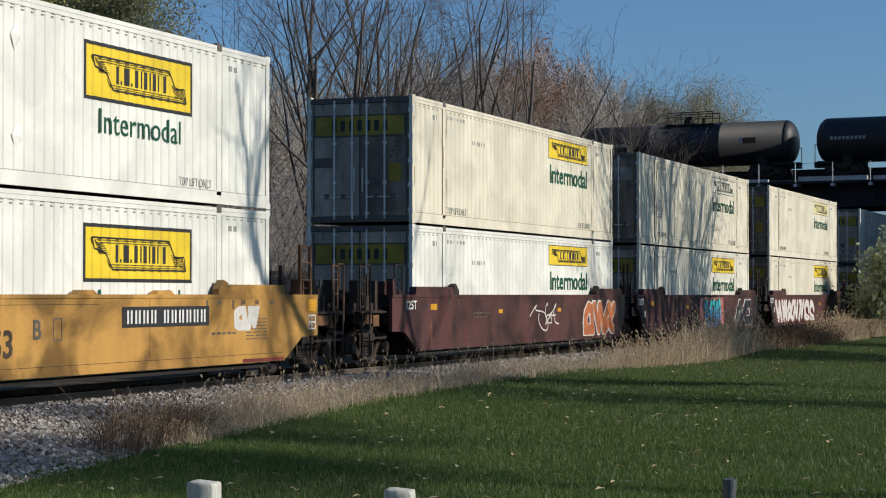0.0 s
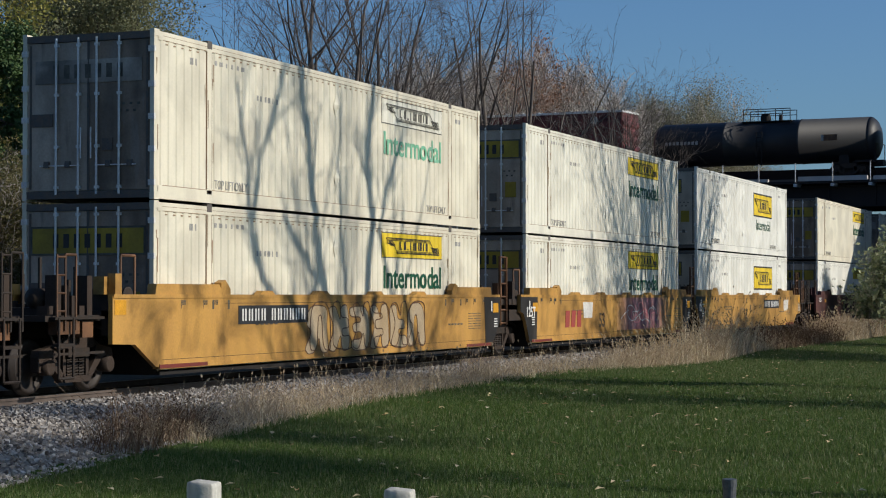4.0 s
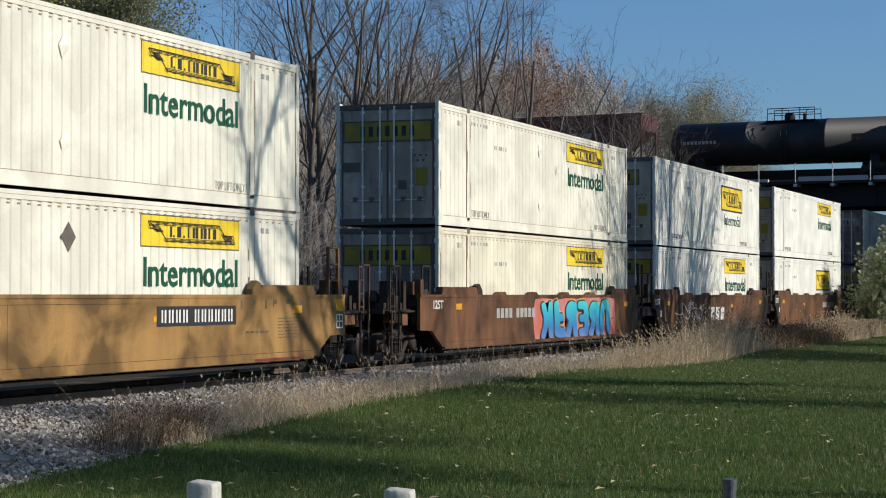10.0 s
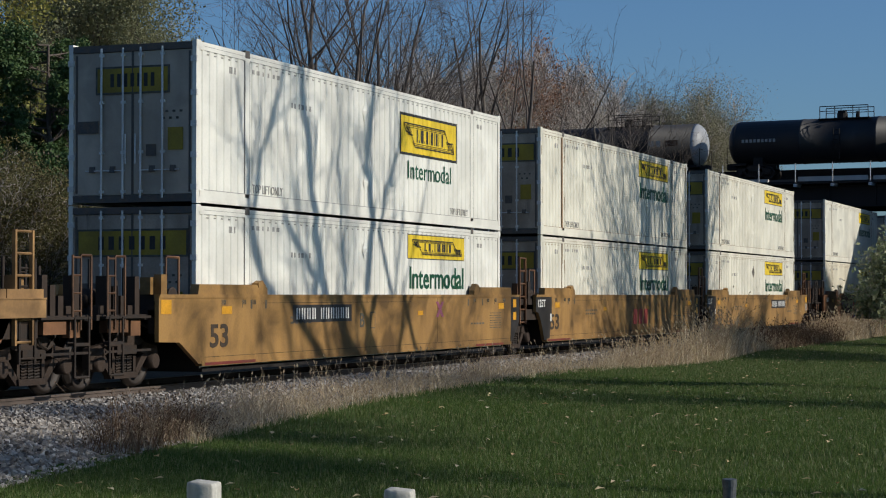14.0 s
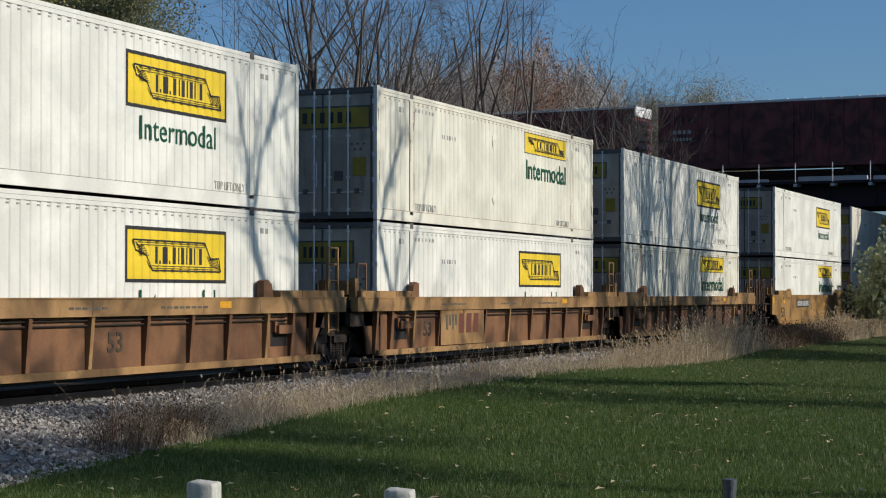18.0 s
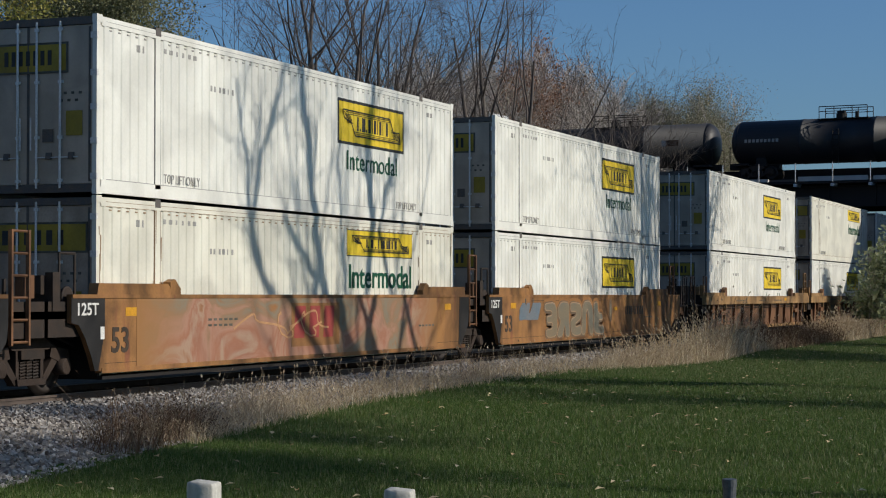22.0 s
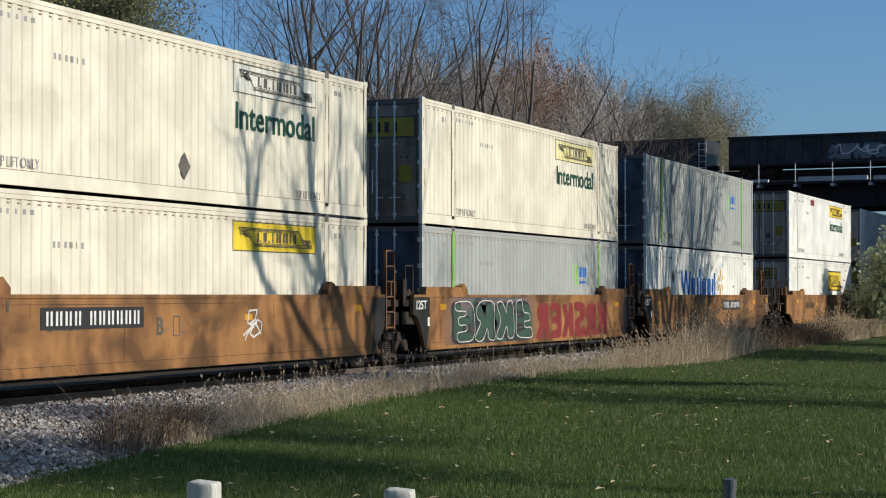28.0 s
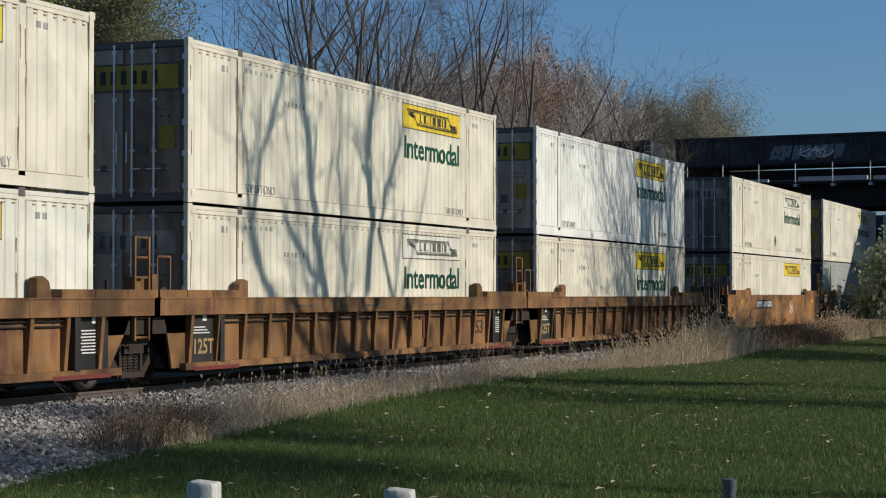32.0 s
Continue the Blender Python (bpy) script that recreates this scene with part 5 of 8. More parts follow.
    for x0, x1 in ((-1.7, -0.1), (16.25, 17.85)):
        part("end_platform", ("end_platform", x0), lambda bm: [box(bm, x0, x1, -1.42, 1.42, 1.28, 1.4), box(bm, x0 + 0.2, x1 - 0.2, -0.35, 0.35, 0.85, 1.28), box(bm, x0, x1, -1.42, -1.3, 1.0, 1.55), box(bm, x0, x1, 1.3, 1.42, 1.0, 1.55)], M_STEEL, car)
        part("bulkhead", ("bulkhead", x0), lambda bm: box(bm, x1 - 0.06 if x0 < 0 else x0, x1 if x0 < 0 else x0 + 0.06, -1.42, 1.42, 0.36, 1.5), M_DARK, car)
    # end ladders, grab rails and the small ironwork between the stacks
    for x, s in ((-1.62, 1), (17.35, -1), (17.35, 1)):
        part("end_ladder", ("end_ladder", x, s), lambda bm: end_ladder(bm, x, s), M_STEEL, car) if s > 0 or right_end else None
    part("grab_rail", "grab_rail", lambda bm: [rod(bm, (-1.2, -1.36, 1.4), (-1.2, -1.36, 2.3), 0.025), rod(bm, (-0.75, -1.36, 1.4), (-0.75, -1.36, 2.3), 0.025), rod(bm, (-1.2, -1.36, 2.3), (-0.75, -1.36, 2.3), 0.025)], M_STEEL if body in (M_BROWN, M_MAROON, M_ORANGE) else M_TAN, car)
    part("brake_box", "brake_box", lambda bm: box(bm, -1.5, -0.9, -1.3, -1.0, 1.4, 1.75), M_STEEL, car)
    part("valve_box", "valve_box", lambda bm: box(bm, 16.6, 17.2, -1.3, -0.9, 1.4, 1.62), M_STEEL, car)
    part("stanchion", "stanchion_a", lambda bm: rod(bm, (-1.55, -0.6, 1.4), (-1.55, -0.6, 1.9), 0.04), M_STEEL, car)
    part("stanchion", "stanchion_b", lambda bm: rod(bm, (-1.5, 0.3, 1.4), (-1.5, 0.3, 2.0), 0.03), M_STEEL, car)
    part("brake_pipe", "brake_pipe_a", lambda bm: rod(bm, (-1.7, -1.1, 1.2), (-0.3, -1.1, 0.85), 0.03), M_DARK, car)
    part("brake_pipe", "brake_pipe_b", lambda bm: rod(bm, (16.3, -1.1, 0.95), (17.7, -1.1, 1.15), 0.03), M_DARK, car)
    part("end_tower", ("end_tower", cut), lambda bm: [box(bm, 17.12 - cut, 17.17 - cut, -1.5, -1.44, 0.9, 2.62), box(bm, 17.58 - cut, 17.63 - cut, -1.5, -1.44, 0.9, 2.62), box(bm, 17.2, 17.5, -1.4, -1.25, 1.6, 1.95)] + [rod(bm, (17.14 - cut, -1.47, 0.95 + 0.33 * k), (17.6 - cut, -1.47, 0.95 + 0.33 * k), 0.02, 5) for k in range(6)], top if kind == "ribbed" else M_STEEL if body in (M_BROWN, M_MAROON) else M_TAN, car)
    part("end_post", "end_post_left", lambda bm: [box(bm, -1.5, -1.3, -1.44, -1.3, 1.4, 2.0), box(bm, -1.62, -1.25, -1.3, -1.1, 1.66, 1.95)], top if kind == "ribbed" or unit % 3 == 0 else M_STEEL, car)
    part("hand_brake_wheel", "hand_brake_wheel", lambda bm: lathe_y(bm, [(-1.36, 0.14), (-1.36, 0.17), (-1.33, 0.17), (-1.33, 0.14)], 14, (-0.95, 0, 1.62)), M_STEEL, car)
    if ends:
        for x0, x1, flip in ((-1.72, 0.0, 0), (16.15, 17.87, 1)):
            yy = SIDE_Y - 0.002 if smooth else SIDE_Y + 0.095
            if (right_end if flip else left_end):
                continue
            if smooth:
                pts = smooth_outline(False, False)[:6] + [(0.2, 0.45), (0.3, 1.63)] if not flip else [(15.85, 1.63), (15.95, 0.45)] + smooth_outline(False, False)[6:]
            else:
                pts = [(-0.25, 0.46), (0.75, 0.46), (0.75, 1.4), (-0.25, 1.4)]
            if flip and not smooth:
                pts = [(16.15 - x, z) for x, z in pts][::-1]
            e = part("end_panel", ("end_panel", kind, flip), lambda bm: slab(bm, pts, yy - 0.005, yy), M_ENDBLACK, car, "black-painted end panel")
            xm = -0.55 if not flip else 16.2
            if smooth:
                part("reflector", ("reflector", flip), lambda bm: box(bm, xm + (0.45 if not flip else 0.3), xm + (0.82 if not flip else 0.67), yy - 0.009, yy - 0.005, 1.22, 1.45), M_REFLECT, car, "amber square reflector")
            if smooth:
                part("end_stencil", ("end_stencil", kind, flip), lambda bm: [box(bm, xm + 0.35, xm + 0.6, yy - 0.008, yy - 0.005, 1.05 - 0.06 * k, 1.075 - 0.06 * k) for k in range(4)] + [box(bm, xm + 0.15, xm + 0.22, yy - 0.008, yy - 0.005, 1.25, 1.5)], M_WHITEMARK, car)
            else:
                xs_ = 15.5 if flip else -0.1
                part("end_stencil", ("end_stencil", kind, flip), lambda bm: [box(bm, xs_ + 0.1 * (k % 2), xs_ + 0.5 + 0.08 * (k % 3), yy - 0.008, yy - 0.005, 1.08 - 0.05 * k, 1.1 - 0.05 * k) for k in range(3 if not flip else 8)] + [box(bm, xs_ + 0.4, xs_ + 0.55, yy - 0.008, yy - 0.005, 1.2, 1.3)], M_WHITEMARK, car)
                part("end_rib", ("end_rib", flip), lambda bm: slab(bm, [(0.77, 0.46), (0.93, 0.46), (0.93, 1.4), (0.77, 1.4)] if not flip else [(15.22, 0.46), (15.38, 0.46), (15.38, 1.4), (15.22, 1.4)], -1.545, -1.42), M_ENDBLACK, car)
        if not left_end:
            lettering(tag_text, -0.6 if smooth else 0.0, yy - 0.006, 1.08 if smooth else 0.62, 0.72, 0.27, M_WHITEMARK if smooth else M_BOXTAN, car, 0.02, "white stencil " + tag_text)
        for x in (-0.2, 14.6):
            part("sill_stripe", ("sill_stripe", kind, x), lambda bm: box(bm, x, x + 1.7, SIDE_Y - (0.016 if smooth else 0.026), SIDE_Y - (0.009 if smooth else 0.019), 0.42 if smooth else 0.34, 0.485 if smooth else 0.41), M_REDSILL, car, "red stripe along the sill")
    else:
        if smooth and not left_end:
            edge = 0.25 if body is M_MUSTARD else -0.1
            part("tag_patch", ("tag_patch", edge), lambda bm: slab(bm, smooth_outline(False, False)[:6] + [(edge - 0.2, 0.45), (edge, 1.1), (edge, 1.63)], SIDE_Y - 0.004, SIDE_Y), M_ENDBLACK, car, "dark-painted end corner")
            part("tag_plate", ("tag_plate", edge), lambda bm: [box(bm, edge - 0.14, edge - 0.02, SIDE_Y - 0.008, SIDE_Y - 0.004, 0.95, 1.15)], M_WHITEMARK, car)
        if smooth and not right_end:
            part("end_patch", ("end_patch", cut), lambda bm: slab(bm, [(16.38 - cut, 1.63), (16.3 - cut, 0.45)] + smooth_outline(False, False, cut)[6:], SIDE_Y - 0.004, SIDE_Y), M_ENDBLACK, car, "dark-painted end edge")
            for z in (1.34, 1.02) if body is M_MUSTARD else ():
                part("end_reflector", ("end_reflector", z), lambda bm: box(bm, 16.5, 16.74, SIDE_Y - 0.008, SIDE_Y - 0.004, z, z + 0.2), M_REFLECT, car, "amber reflector")
        if body is M_MUSTARD:
            for x in (-0.1, 13.75):
                part("sill_stripe", ("sill_stripe", kind, x), lambda bm: box(bm, x, x + 1.98, SIDE_Y - 0.016, SIDE_Y - 0.009, 0.42, 0.47), M_REDSILL, car, "red stripe along the sill")
        if smooth and (not left_end or body in (M_BROWN, M_MAROON)):
            lettering(tag_text, -0.92, SIDE_Y - 0.006, 1.33, 0.62, 0.2, M_WHITEMARK, car, 0.02, "white stencil " + tag_text)
        if smooth:
            part("reflector", ("reflector_pair", kind), lambda bm: box(bm, 0.55, 0.95, SIDE_Y - 0.004, SIDE_Y + 0.03, 1.31, 1.45), M_REFLECT, car, "amber reflector")
        if smooth:
            part("reflector", ("reflector_right", kind, cut), lambda bm: box(bm, 15.4 - cut, 15.8 - cut, SIDE_Y - 0.004, SIDE_Y + 0.03, 1.31, 1.45), M_REFLECT, car, "amber reflector")
        for x in (5.2, 10.0) if smooth else ():
            part("reflector", ("reflector_small", x), lambda bm: box(bm, x, x + 0.3, SIDE_Y - 0.004, SIDE_Y + 0.03, 1.2, 1.3), M_REFLECT, car, "amber reflector")
    part("small_stencil", ("small_stencil", kind), lambda bm: [] if not smooth else [bars(bm, 3.4, 4.6, SIDE_Y - 0.001, 1.2, 1.24, [2, 1] * 6), bars(bm, 3.4, 4.4, SIDE_Y - 0.001, 1.1, 1.14, [2, 1] * 5), box(bm, 1.7, 1.76, SIDE_Y - 0.004, SIDE_Y, 1.4, 1.56), box(bm, 2.3, 2.36, SIDE_Y - 0.004, SIDE_Y, 1.4, 1.56), box(bm, 13.2, 13.26, SIDE_Y - 0.004, SIDE_Y, 1.4, 1.56), box(bm, 14.2, 14.26, SIDE_Y - 0.004, SIDE_Y, 1.4, 1.56), bars(bm, 13.4, 14.4, SIDE_Y - 0.001, 0.95, 0.99, [2, 1] * 5)], M_BLACKWORN, car)
    if smooth:
        part("weld_seam", "weld_seam", lambda bm: [box(bm, 2.2, 9.6, SIDE_Y - 0.0015, SIDE_Y + 0.001, 1.5, 1.508), box(bm, -0.1, 16.3, SIDE_Y - 0.0015, SIDE_Y + 0.001, 0.56, 0.568), box(bm, 5.68, 5.688, SIDE_Y - 0.0015, SIDE_Y + 0.001, 0.57, 1.5), box(bm, 11.2, 11.208, SIDE_Y - 0.0015, SIDE_Y + 0.001, 0.57, 1.58)], M_STEEL, car)
    for k, (mk, x0, x1) in enumerate(marks):
        add_mark(car, mk, x0, x1, unit if mk == "g_small" else unit * 7 + k, smooth)
    for on, x0, x1, xl in ((left_end, -3.35, -1.7, -3.15), (right_end, 17.85, 19.5, 18.9)):
        if not on:
            continue
        part("coupler_platform", ("coupler_platform", x0), lambda bm: [box(bm, x0, x1, -1.3, 1.3, 1.24, 1.33), box(bm, x0, x1, -0.3, 0.3, 0.95, 1.24)], M_STEEL, car)
        part("platform_step", ("platform_step", xl), lambda bm: [rod(bm, (xl, -1.42, 0.36), (xl + 0.42, -1.42, 0.36), 0.025), rod(bm, (xl, -1.42, 0.36), (xl, -1.42, 1.3), 0.025), rod(bm, (xl + 0.42, -1.42, 0.36), (xl + 0.42, -1.42, 1.3), 0.025), box(bm, xl, xl + 0.42, -1.44, -1.3, 0.85, 0.9)], M_STEEL, car)
        part("platform_ladder", ("platform_ladder", xl), lambda bm: [rod(bm, (xl + dx, -1.38, 1.1), (xl + dx, -1.38, 2.28), 0.022) for dx in (0.0, 0.24, 0.55)] + [rod(bm, (xl, -1.38, 1.4 + 0.28 * k), (xl + 0.24, -1.38, 1.4 + 0.28 * k), 0.018) for k in range(4)] + [rod(bm, (xl + 0.24, -1.38, 2.28), (xl + 0.55, -1.38, 2.28), 0.022)], M_STEEL if body in (M_BROWN, M_MAROON, M_ORANGE) else M_TAN, car)
        part("platform_box", ("platform_box", xl), lambda bm: [box(bm, x0 + 0.25, x1 - 0.75, -1.36, -1.2, 1.04, 1.24), box(bm, x1 - 0.62, x1 - 0.3, -1.33, -1.2, 0.98, 1.24)], M_TAN, car)
        part("air_reservoir", ("air_reservoir", xl), lambda bm: lathe_x(bm, [(0.0, 0.05), (0.06, 0.16), (0.7, 0.16), (0.76, 0.05)], 14, ((x0 + 0.3), -0.85, 1.6)), M_STEEL, car)
        part("brake_gear", ("brake_gear", xl), lambda bm: [box(bm, x0 + 0.15 + 0.23 * k, x0 + 0.3 + 0.23 * k, -1.25, -1.05, 1.33, 1.48 + 0.16 * ((k * 7) % 4)) for k in range(6)], M_TRUCK, car)
        part("tread_plate", ("tread_plate", xl), lambda bm: [box(bm, x0 + 0.1, x1 - 0.1, -1.42, -1.3, 1.27, 1.31), box(bm, x0 + 0.1, x1 - 0.1, -1.42, -1.4, 0.72, 0.76)], M_STEEL, car)
        part("brake_stand", ("brake_stand", xl), lambda bm: [rod(bm, (xl + 0.9 if xl < 0 else xl - 0.6, y, 1.3), (xl + 0.9 if xl < 0 else xl - 0.6, y, z), 0.035) for y, z in ((-1.15, 2.1), (-0.5, 2.25), (0.4, 1.95))] + [box(bm, x0 + 0.5, x1 - 0.4, -0.9, 0.9, 1.33, 1.45)], M_STEEL, car)
        part("brake_hose", ("brake_hose", xl), lambda bm: [rod(bm, (x0 + 0.3 + 0.2 * i, -1.15, 1.15 - 0.35 * math.sin(i * 0.9)), (x0 + 0.5 + 0.2 * i, -1.15, 1.15 - 0.35 * math.sin((i + 1) * 0.9)), 0.022, 5) for i in range(4)], M_STEEL, car)
    if smooth:
        for on, x in ((left_end and body in (M_MUSTARD, M_GOLD), -1.66), (right_end and (unit == 19 or body in (M_MUSTARD, M_GOLD)), 17.42)):
            if on:
                part("end_reflector", ("coupler_reflector", x), lambda bm: box(bm, x, x + 0.36, SIDE_Y - 0.008, SIDE_Y + 0.02, 1.33, 1.57), M_REFLECT, car, "amber square reflector")
                if x > 0:
                    part("data_frame", ("data_frame", x), lambda bm: [box(bm, x + 0.02, x + 0.34, SIDE_Y - 0.008, SIDE_Y, z, z + 0.025) for z in (0.98, 1.11, 1.24)] + [box(bm, x + a, x + a + 0.025, SIDE_Y - 0.007, SIDE_Y, 0.98, 1.26) for a in (0.02, 0.16, 0.315)], M_WHITEMARK, car, "white-framed data box")
        if body in (M_MUSTARD, M_GOLD):
            part("height_stencil", "height_stencil", lambda bm: [box(bm, x, x + 0.014, SIDE_Y - 0.004, SIDE_Y, 1.42, 1.57) for x in (13.6, 14.55, 15.1, 15.75, 0.55, 1.35, 1.75)] + [box(bm, x + a, x + a + 0.018, SIDE_Y - 0.004, SIDE_Y, 1.48, 1.565) for a in (0.035, 0.07, 0.105, 0.14) for x in (13.6, 14.55, 15.1, 15.75, 0.55, 1.35, 1.75)], M_BLACKWORN, car)
            part("text_block", "text_block", lambda bm: [bars(bm, 14.75, 15.6, SIDE_Y - 0.001, 1.2 - 0.06 * k, 1.218 - 0.06 * k, [2, 0.6, 3, 0.6, 1.5, 0.6, 2.5][: 7 - 2 * (k % 3)]) for k in range(7)], M_BLACKWORN, car)
    if left_end:
        truck(-2.1, car)
        part("coupler", "coupler_left", lambda bm: [box(bm, -3.6, -1.7, -0.12, 0.12, 0.78, 0.98), box(bm, -3.85, -3.5, -0.2, 0.16, 0.72, 1.02)], M_TRUCK, car)
    else:
        truck(-1.57, car)
        part("joint", "joint", lambda bm: box(bm, -2.4, -1.5, -0.3, 0.3, 0.7, 1.1), M_DARK, car)
    if right_end:
        truck(18.2, car)
        part("coupler", "coupler_right", lambda bm: [box(bm, 17.8, 19.7, -0.12, 0.12, 0.78, 0.98), box(bm, 19.6, 19.9, -0.16, 0.2, 0.72, 1.02)], M_TRUCK, car)
    return car


# Units from the head of the train to its tail: place of the stack's rear edge at 16 s
LEFT = [305.5, 282.3, 262.15, 242.95, 219.5, 200.65, 180.95, 157.4, 138.2, 118.65, 94.9, 75.65, 56.2, 33.1, 13.65, -6.45, -29.6, -48.75, -68.2, -91.7, -111.1, -130.45, -154.0, -173.4, -192.7]
W_, C_, P_, G_ = M_WHITE, M_CREAM, M_PALE, M_GREY
STACKS = [
    ("A", P_, (), "A", P_, ()), ("Y", C_, ("dents",), "A", C_, ()), ("D", C_, (), "A", P_, ()), ("A", C_, (), "A", W_, ()),
    ("B", W_, ("dents",), "B", W_, ()), ("A", P_, ("dents",), "A", P_, ()), ("L", C_, ("dents",), "A", C_, ("dents",)),
    ("A", W_, ("dents",), "B", W_, ()), ("B", W_, (), "A", W_, ()), ("A", P_, ("dents",), "A", C_, ()),
    ("A", P_, ("dents",), "A", P_, ("diamond",)), ("A", P_, ("dents", "rust"), "A", P_, ()), ("B", W_, ("dents",), "A", W_, ("dents",)),
    ("B", W_, (), "A", P_, ()), ("A", P_, ("dents",), "B", W_, ()), ("B", W_, (), "B", W_, ()),
    ("B", W_, (), "B", W_, ()), ("B", W_, (), "A", P_, ()), ("A", W_, ("red",), "B", W_, ()),
    ("E", G_, ("diamond_rear",), "F", W_, ("diamond_rear",)), ("Y", C_, (), "E", G_, ()), ("D", C_, ("diamond_low",), "G", C_, ()),
    ("A", W_, (), "A", C_, ()), ("A", C_, (), "D", C_, ()), ("A", C_, (), "A", P_, ()),
]
MARKS = [(1, "g_white", 0.1, 8.7), (2, "g_blue", 7.7, 10.3), (2, "g_black", 12.7, 15.7), (3, "scrawl", 7.3, 10.7), (3, "g_orange", 12.3, 15.5), (4, "53", 6.6, 7.1),
         (4, "board", 10.3, 13.3), (4, "g_small", 14.3, 15.3), (5, "brand_red", 2.7, 4.3), (5, "g_small", 4.4, 5.3), (5, "53", 6.0, 6.4), (5, "g_purple", 8.0, 13.6),
         (6, "board", 2.7, 5.7), (6, "g_faint", 5.6, 11.9), (7, "bars", 9.9, 12.7), (8, "brand_white", 6.7, 9.0), (8, "scrawl", 1.4, 6.2), (9, "bars", 3.4, 6.4),
         (9, "g_blue", 6.9, 13.5), (10, "board", 10.1, 13.0), (10, "53", 0.5, 1.3), (11, "brand_red", 8.4, 10.2), (11, "53", 0.1, 0.9), (12, "board", 3.5, 6.3),
         (12, "53", 0.1, 0.8), (14, "53", 2.4, 3.0), (14, "brand_panel", 3.5, 5.9), (16, "53", 0.1, 0.6), (16, "g_grey", 3.3, 8.9), (16, "g_small", 1.3, 2.8), (16, "drop", 9.3, 9.85), (16, "dark_bars", 11.2, 13.2), (15, "53", 8.7, 9.3)]
MARKS += [(17, "g_multi", 0.9, 14.1), (17, "brand_tile", 6.9, 8.9), (17, "53", 0.1, 0.6), (18, "dark_bars", 2.6, 4.6), (18, "g_wash", 8.6, 15.0), (18, "scrawl", 6.0, 7.2),
          (19, "53", 0.1, 0.8), (19, "board", 9.8, 12.7), (19, "scrawl", 2.9, 5.6), (20, "g_green", 1.3, 7.2), (20, "g_red", 7.6, 14.2), (23, "brand_rib", 8.9, 11.4), (12, "letter", 6.75, 6.97), (21, "letter", 6.75, 6.97), (4, "letter", 7.7, 7.92), (12, "cross", 11.1, 11.6), (22, "53", 14.3, 14.95), (23, "53", 14.3, 14.95), (21, "scrawl", 9.7, 10.9), (21, "board", 3.2, 6.3)]
GROUPS = [("smooth", M_BROWN, False, "rust-brown smooth-sided well car", None), ("smooth", M_MAROON, False, "dark maroon smooth-sided well car with graffiti", None),
          ("smooth", M_GOLD, True, "yellow smooth-sided well car with black ends", None), ("smooth", M_BROWN, False, "rust-brown smooth-sided well car", None),
          ("smooth", M_MUSTARD, False, "mustard yellow smooth-sided well car", None), ("ribbed", M_TAN, False, "tan-brown ribbed well car with paler top sill", M_TANPALE),
          ("smooth", M_ORANGE, False, "orange rusted smooth-sided well car with graffiti", None), ("smooth", M_ORANGE, False, "orange-brown smooth-sided well car", None),
          ("ribbed", M_OCHRE, True, "ochre-brown ribbed well car with black end panels", M_OCHRE)]
for u, x_left in enumerate(LEFT):
    g = (u + 2) // 3
    kind, body, ends, label, top = GROUPS[g]
    pos = (u + 2) % 3  # 0: leads its car, 2: closes it
    car = well_car(kind, body, ends, [m[1:] for m in MARKS if m[0] == u], u, pos == 2, pos == 0, label, top, "125T")
    MOVERS.append((car, x_left, 0.0))
    up, us, ue, lo, ls, le = STACKS[u]
    navy = M_DOOR_NAVY
    MOVERS.append((container(False, lo, ls, navy if lo in "EF" else None, le), x_left, 0.36))
    MOVERS.append((container(True, up, us, navy if up == "E" else None, ue), x_left, 0.36 + CH + 0.02))

# ---------- ground, lawn and track ----------
def edge_y(x):
    """Where the lawn meets the ballast and weeds."""
    return float(np.interp(x, [-50, 10, 17, 20.3, 21.8, 24.2, 26.9, 29.7, 32.9, 39.8, 44.4, 49.8, 55.3, 65.3, 78.8, 87.2, 120], [-9, -7.4, -6.2, -5.6, -5.4, -4.87, -4.43, -4.05, -3.7, -3.63, -3.83, -4.43, -4.6, -3.6, -3.6, -3.4, -3.4]))


def ground_z(x, y):
    z = -0.27 + 0.14 * math.exp(-((x - 45) / 11) ** 2) * math.exp(-((y + 3) / 3) ** 2)
    if y < -3.5:
        z -= 0.03 * min(9.0, -3.5 - y)
    z += 0.025 * noise.noise(Vector((x * 0.25, y * 0.25, 0)))
    return z


xs = [-3000, -800, -200, -60, -20, -5] + list(np.arange(0, 112, 1.0)) + [120, 135, 160, 220, 400, 1000, 4000]
ys = [-3000, -600, -150, -60, -35, -25] + list(np.arange(-20, 14, 0.5)) + [16, 20, 30, 50, 100, 300, 1000, 4000]
gv = [(x, y, ground_z(x, y)) for x in xs for y in ys]
ny = len(ys)
gf = [(i * ny + j, (i + 1) * ny + j, (i + 1) * ny + j + 1, i * ny + j + 1) for i in range(len(xs) - 1) for j in range(ny - 1)]
tagged(arrays("ground", gv, gf, M_LAWN, True), "mown green lawn ground beside a railway", "ground", kind="structure")

tagged(arrays("verge", [(x, y, -0.24 + 0.012 * max(0, y - 6)) for x in (-200, 30, 60, 90, 128) for y in (2.6, 6, 14, 60)], [(i * 4 + j, (i + 1) * 4 + j, (i + 1) * 4 + j + 1, i * 4 + j + 1) for i in range(4) for j in range(3)], M_FILL), "rough brown ground beyond the track", "ground", kind="structure")
bx = list(np.arange(-40, 170, 1.5))


def bed_out(x):
    return float(np.interp(x, [-40, 10, 17, 24, 29, 34, 42, 200], [-9.0, -7.1, -6.0, -4.8, -3.95, -3.45, -3.3, -3.0]))


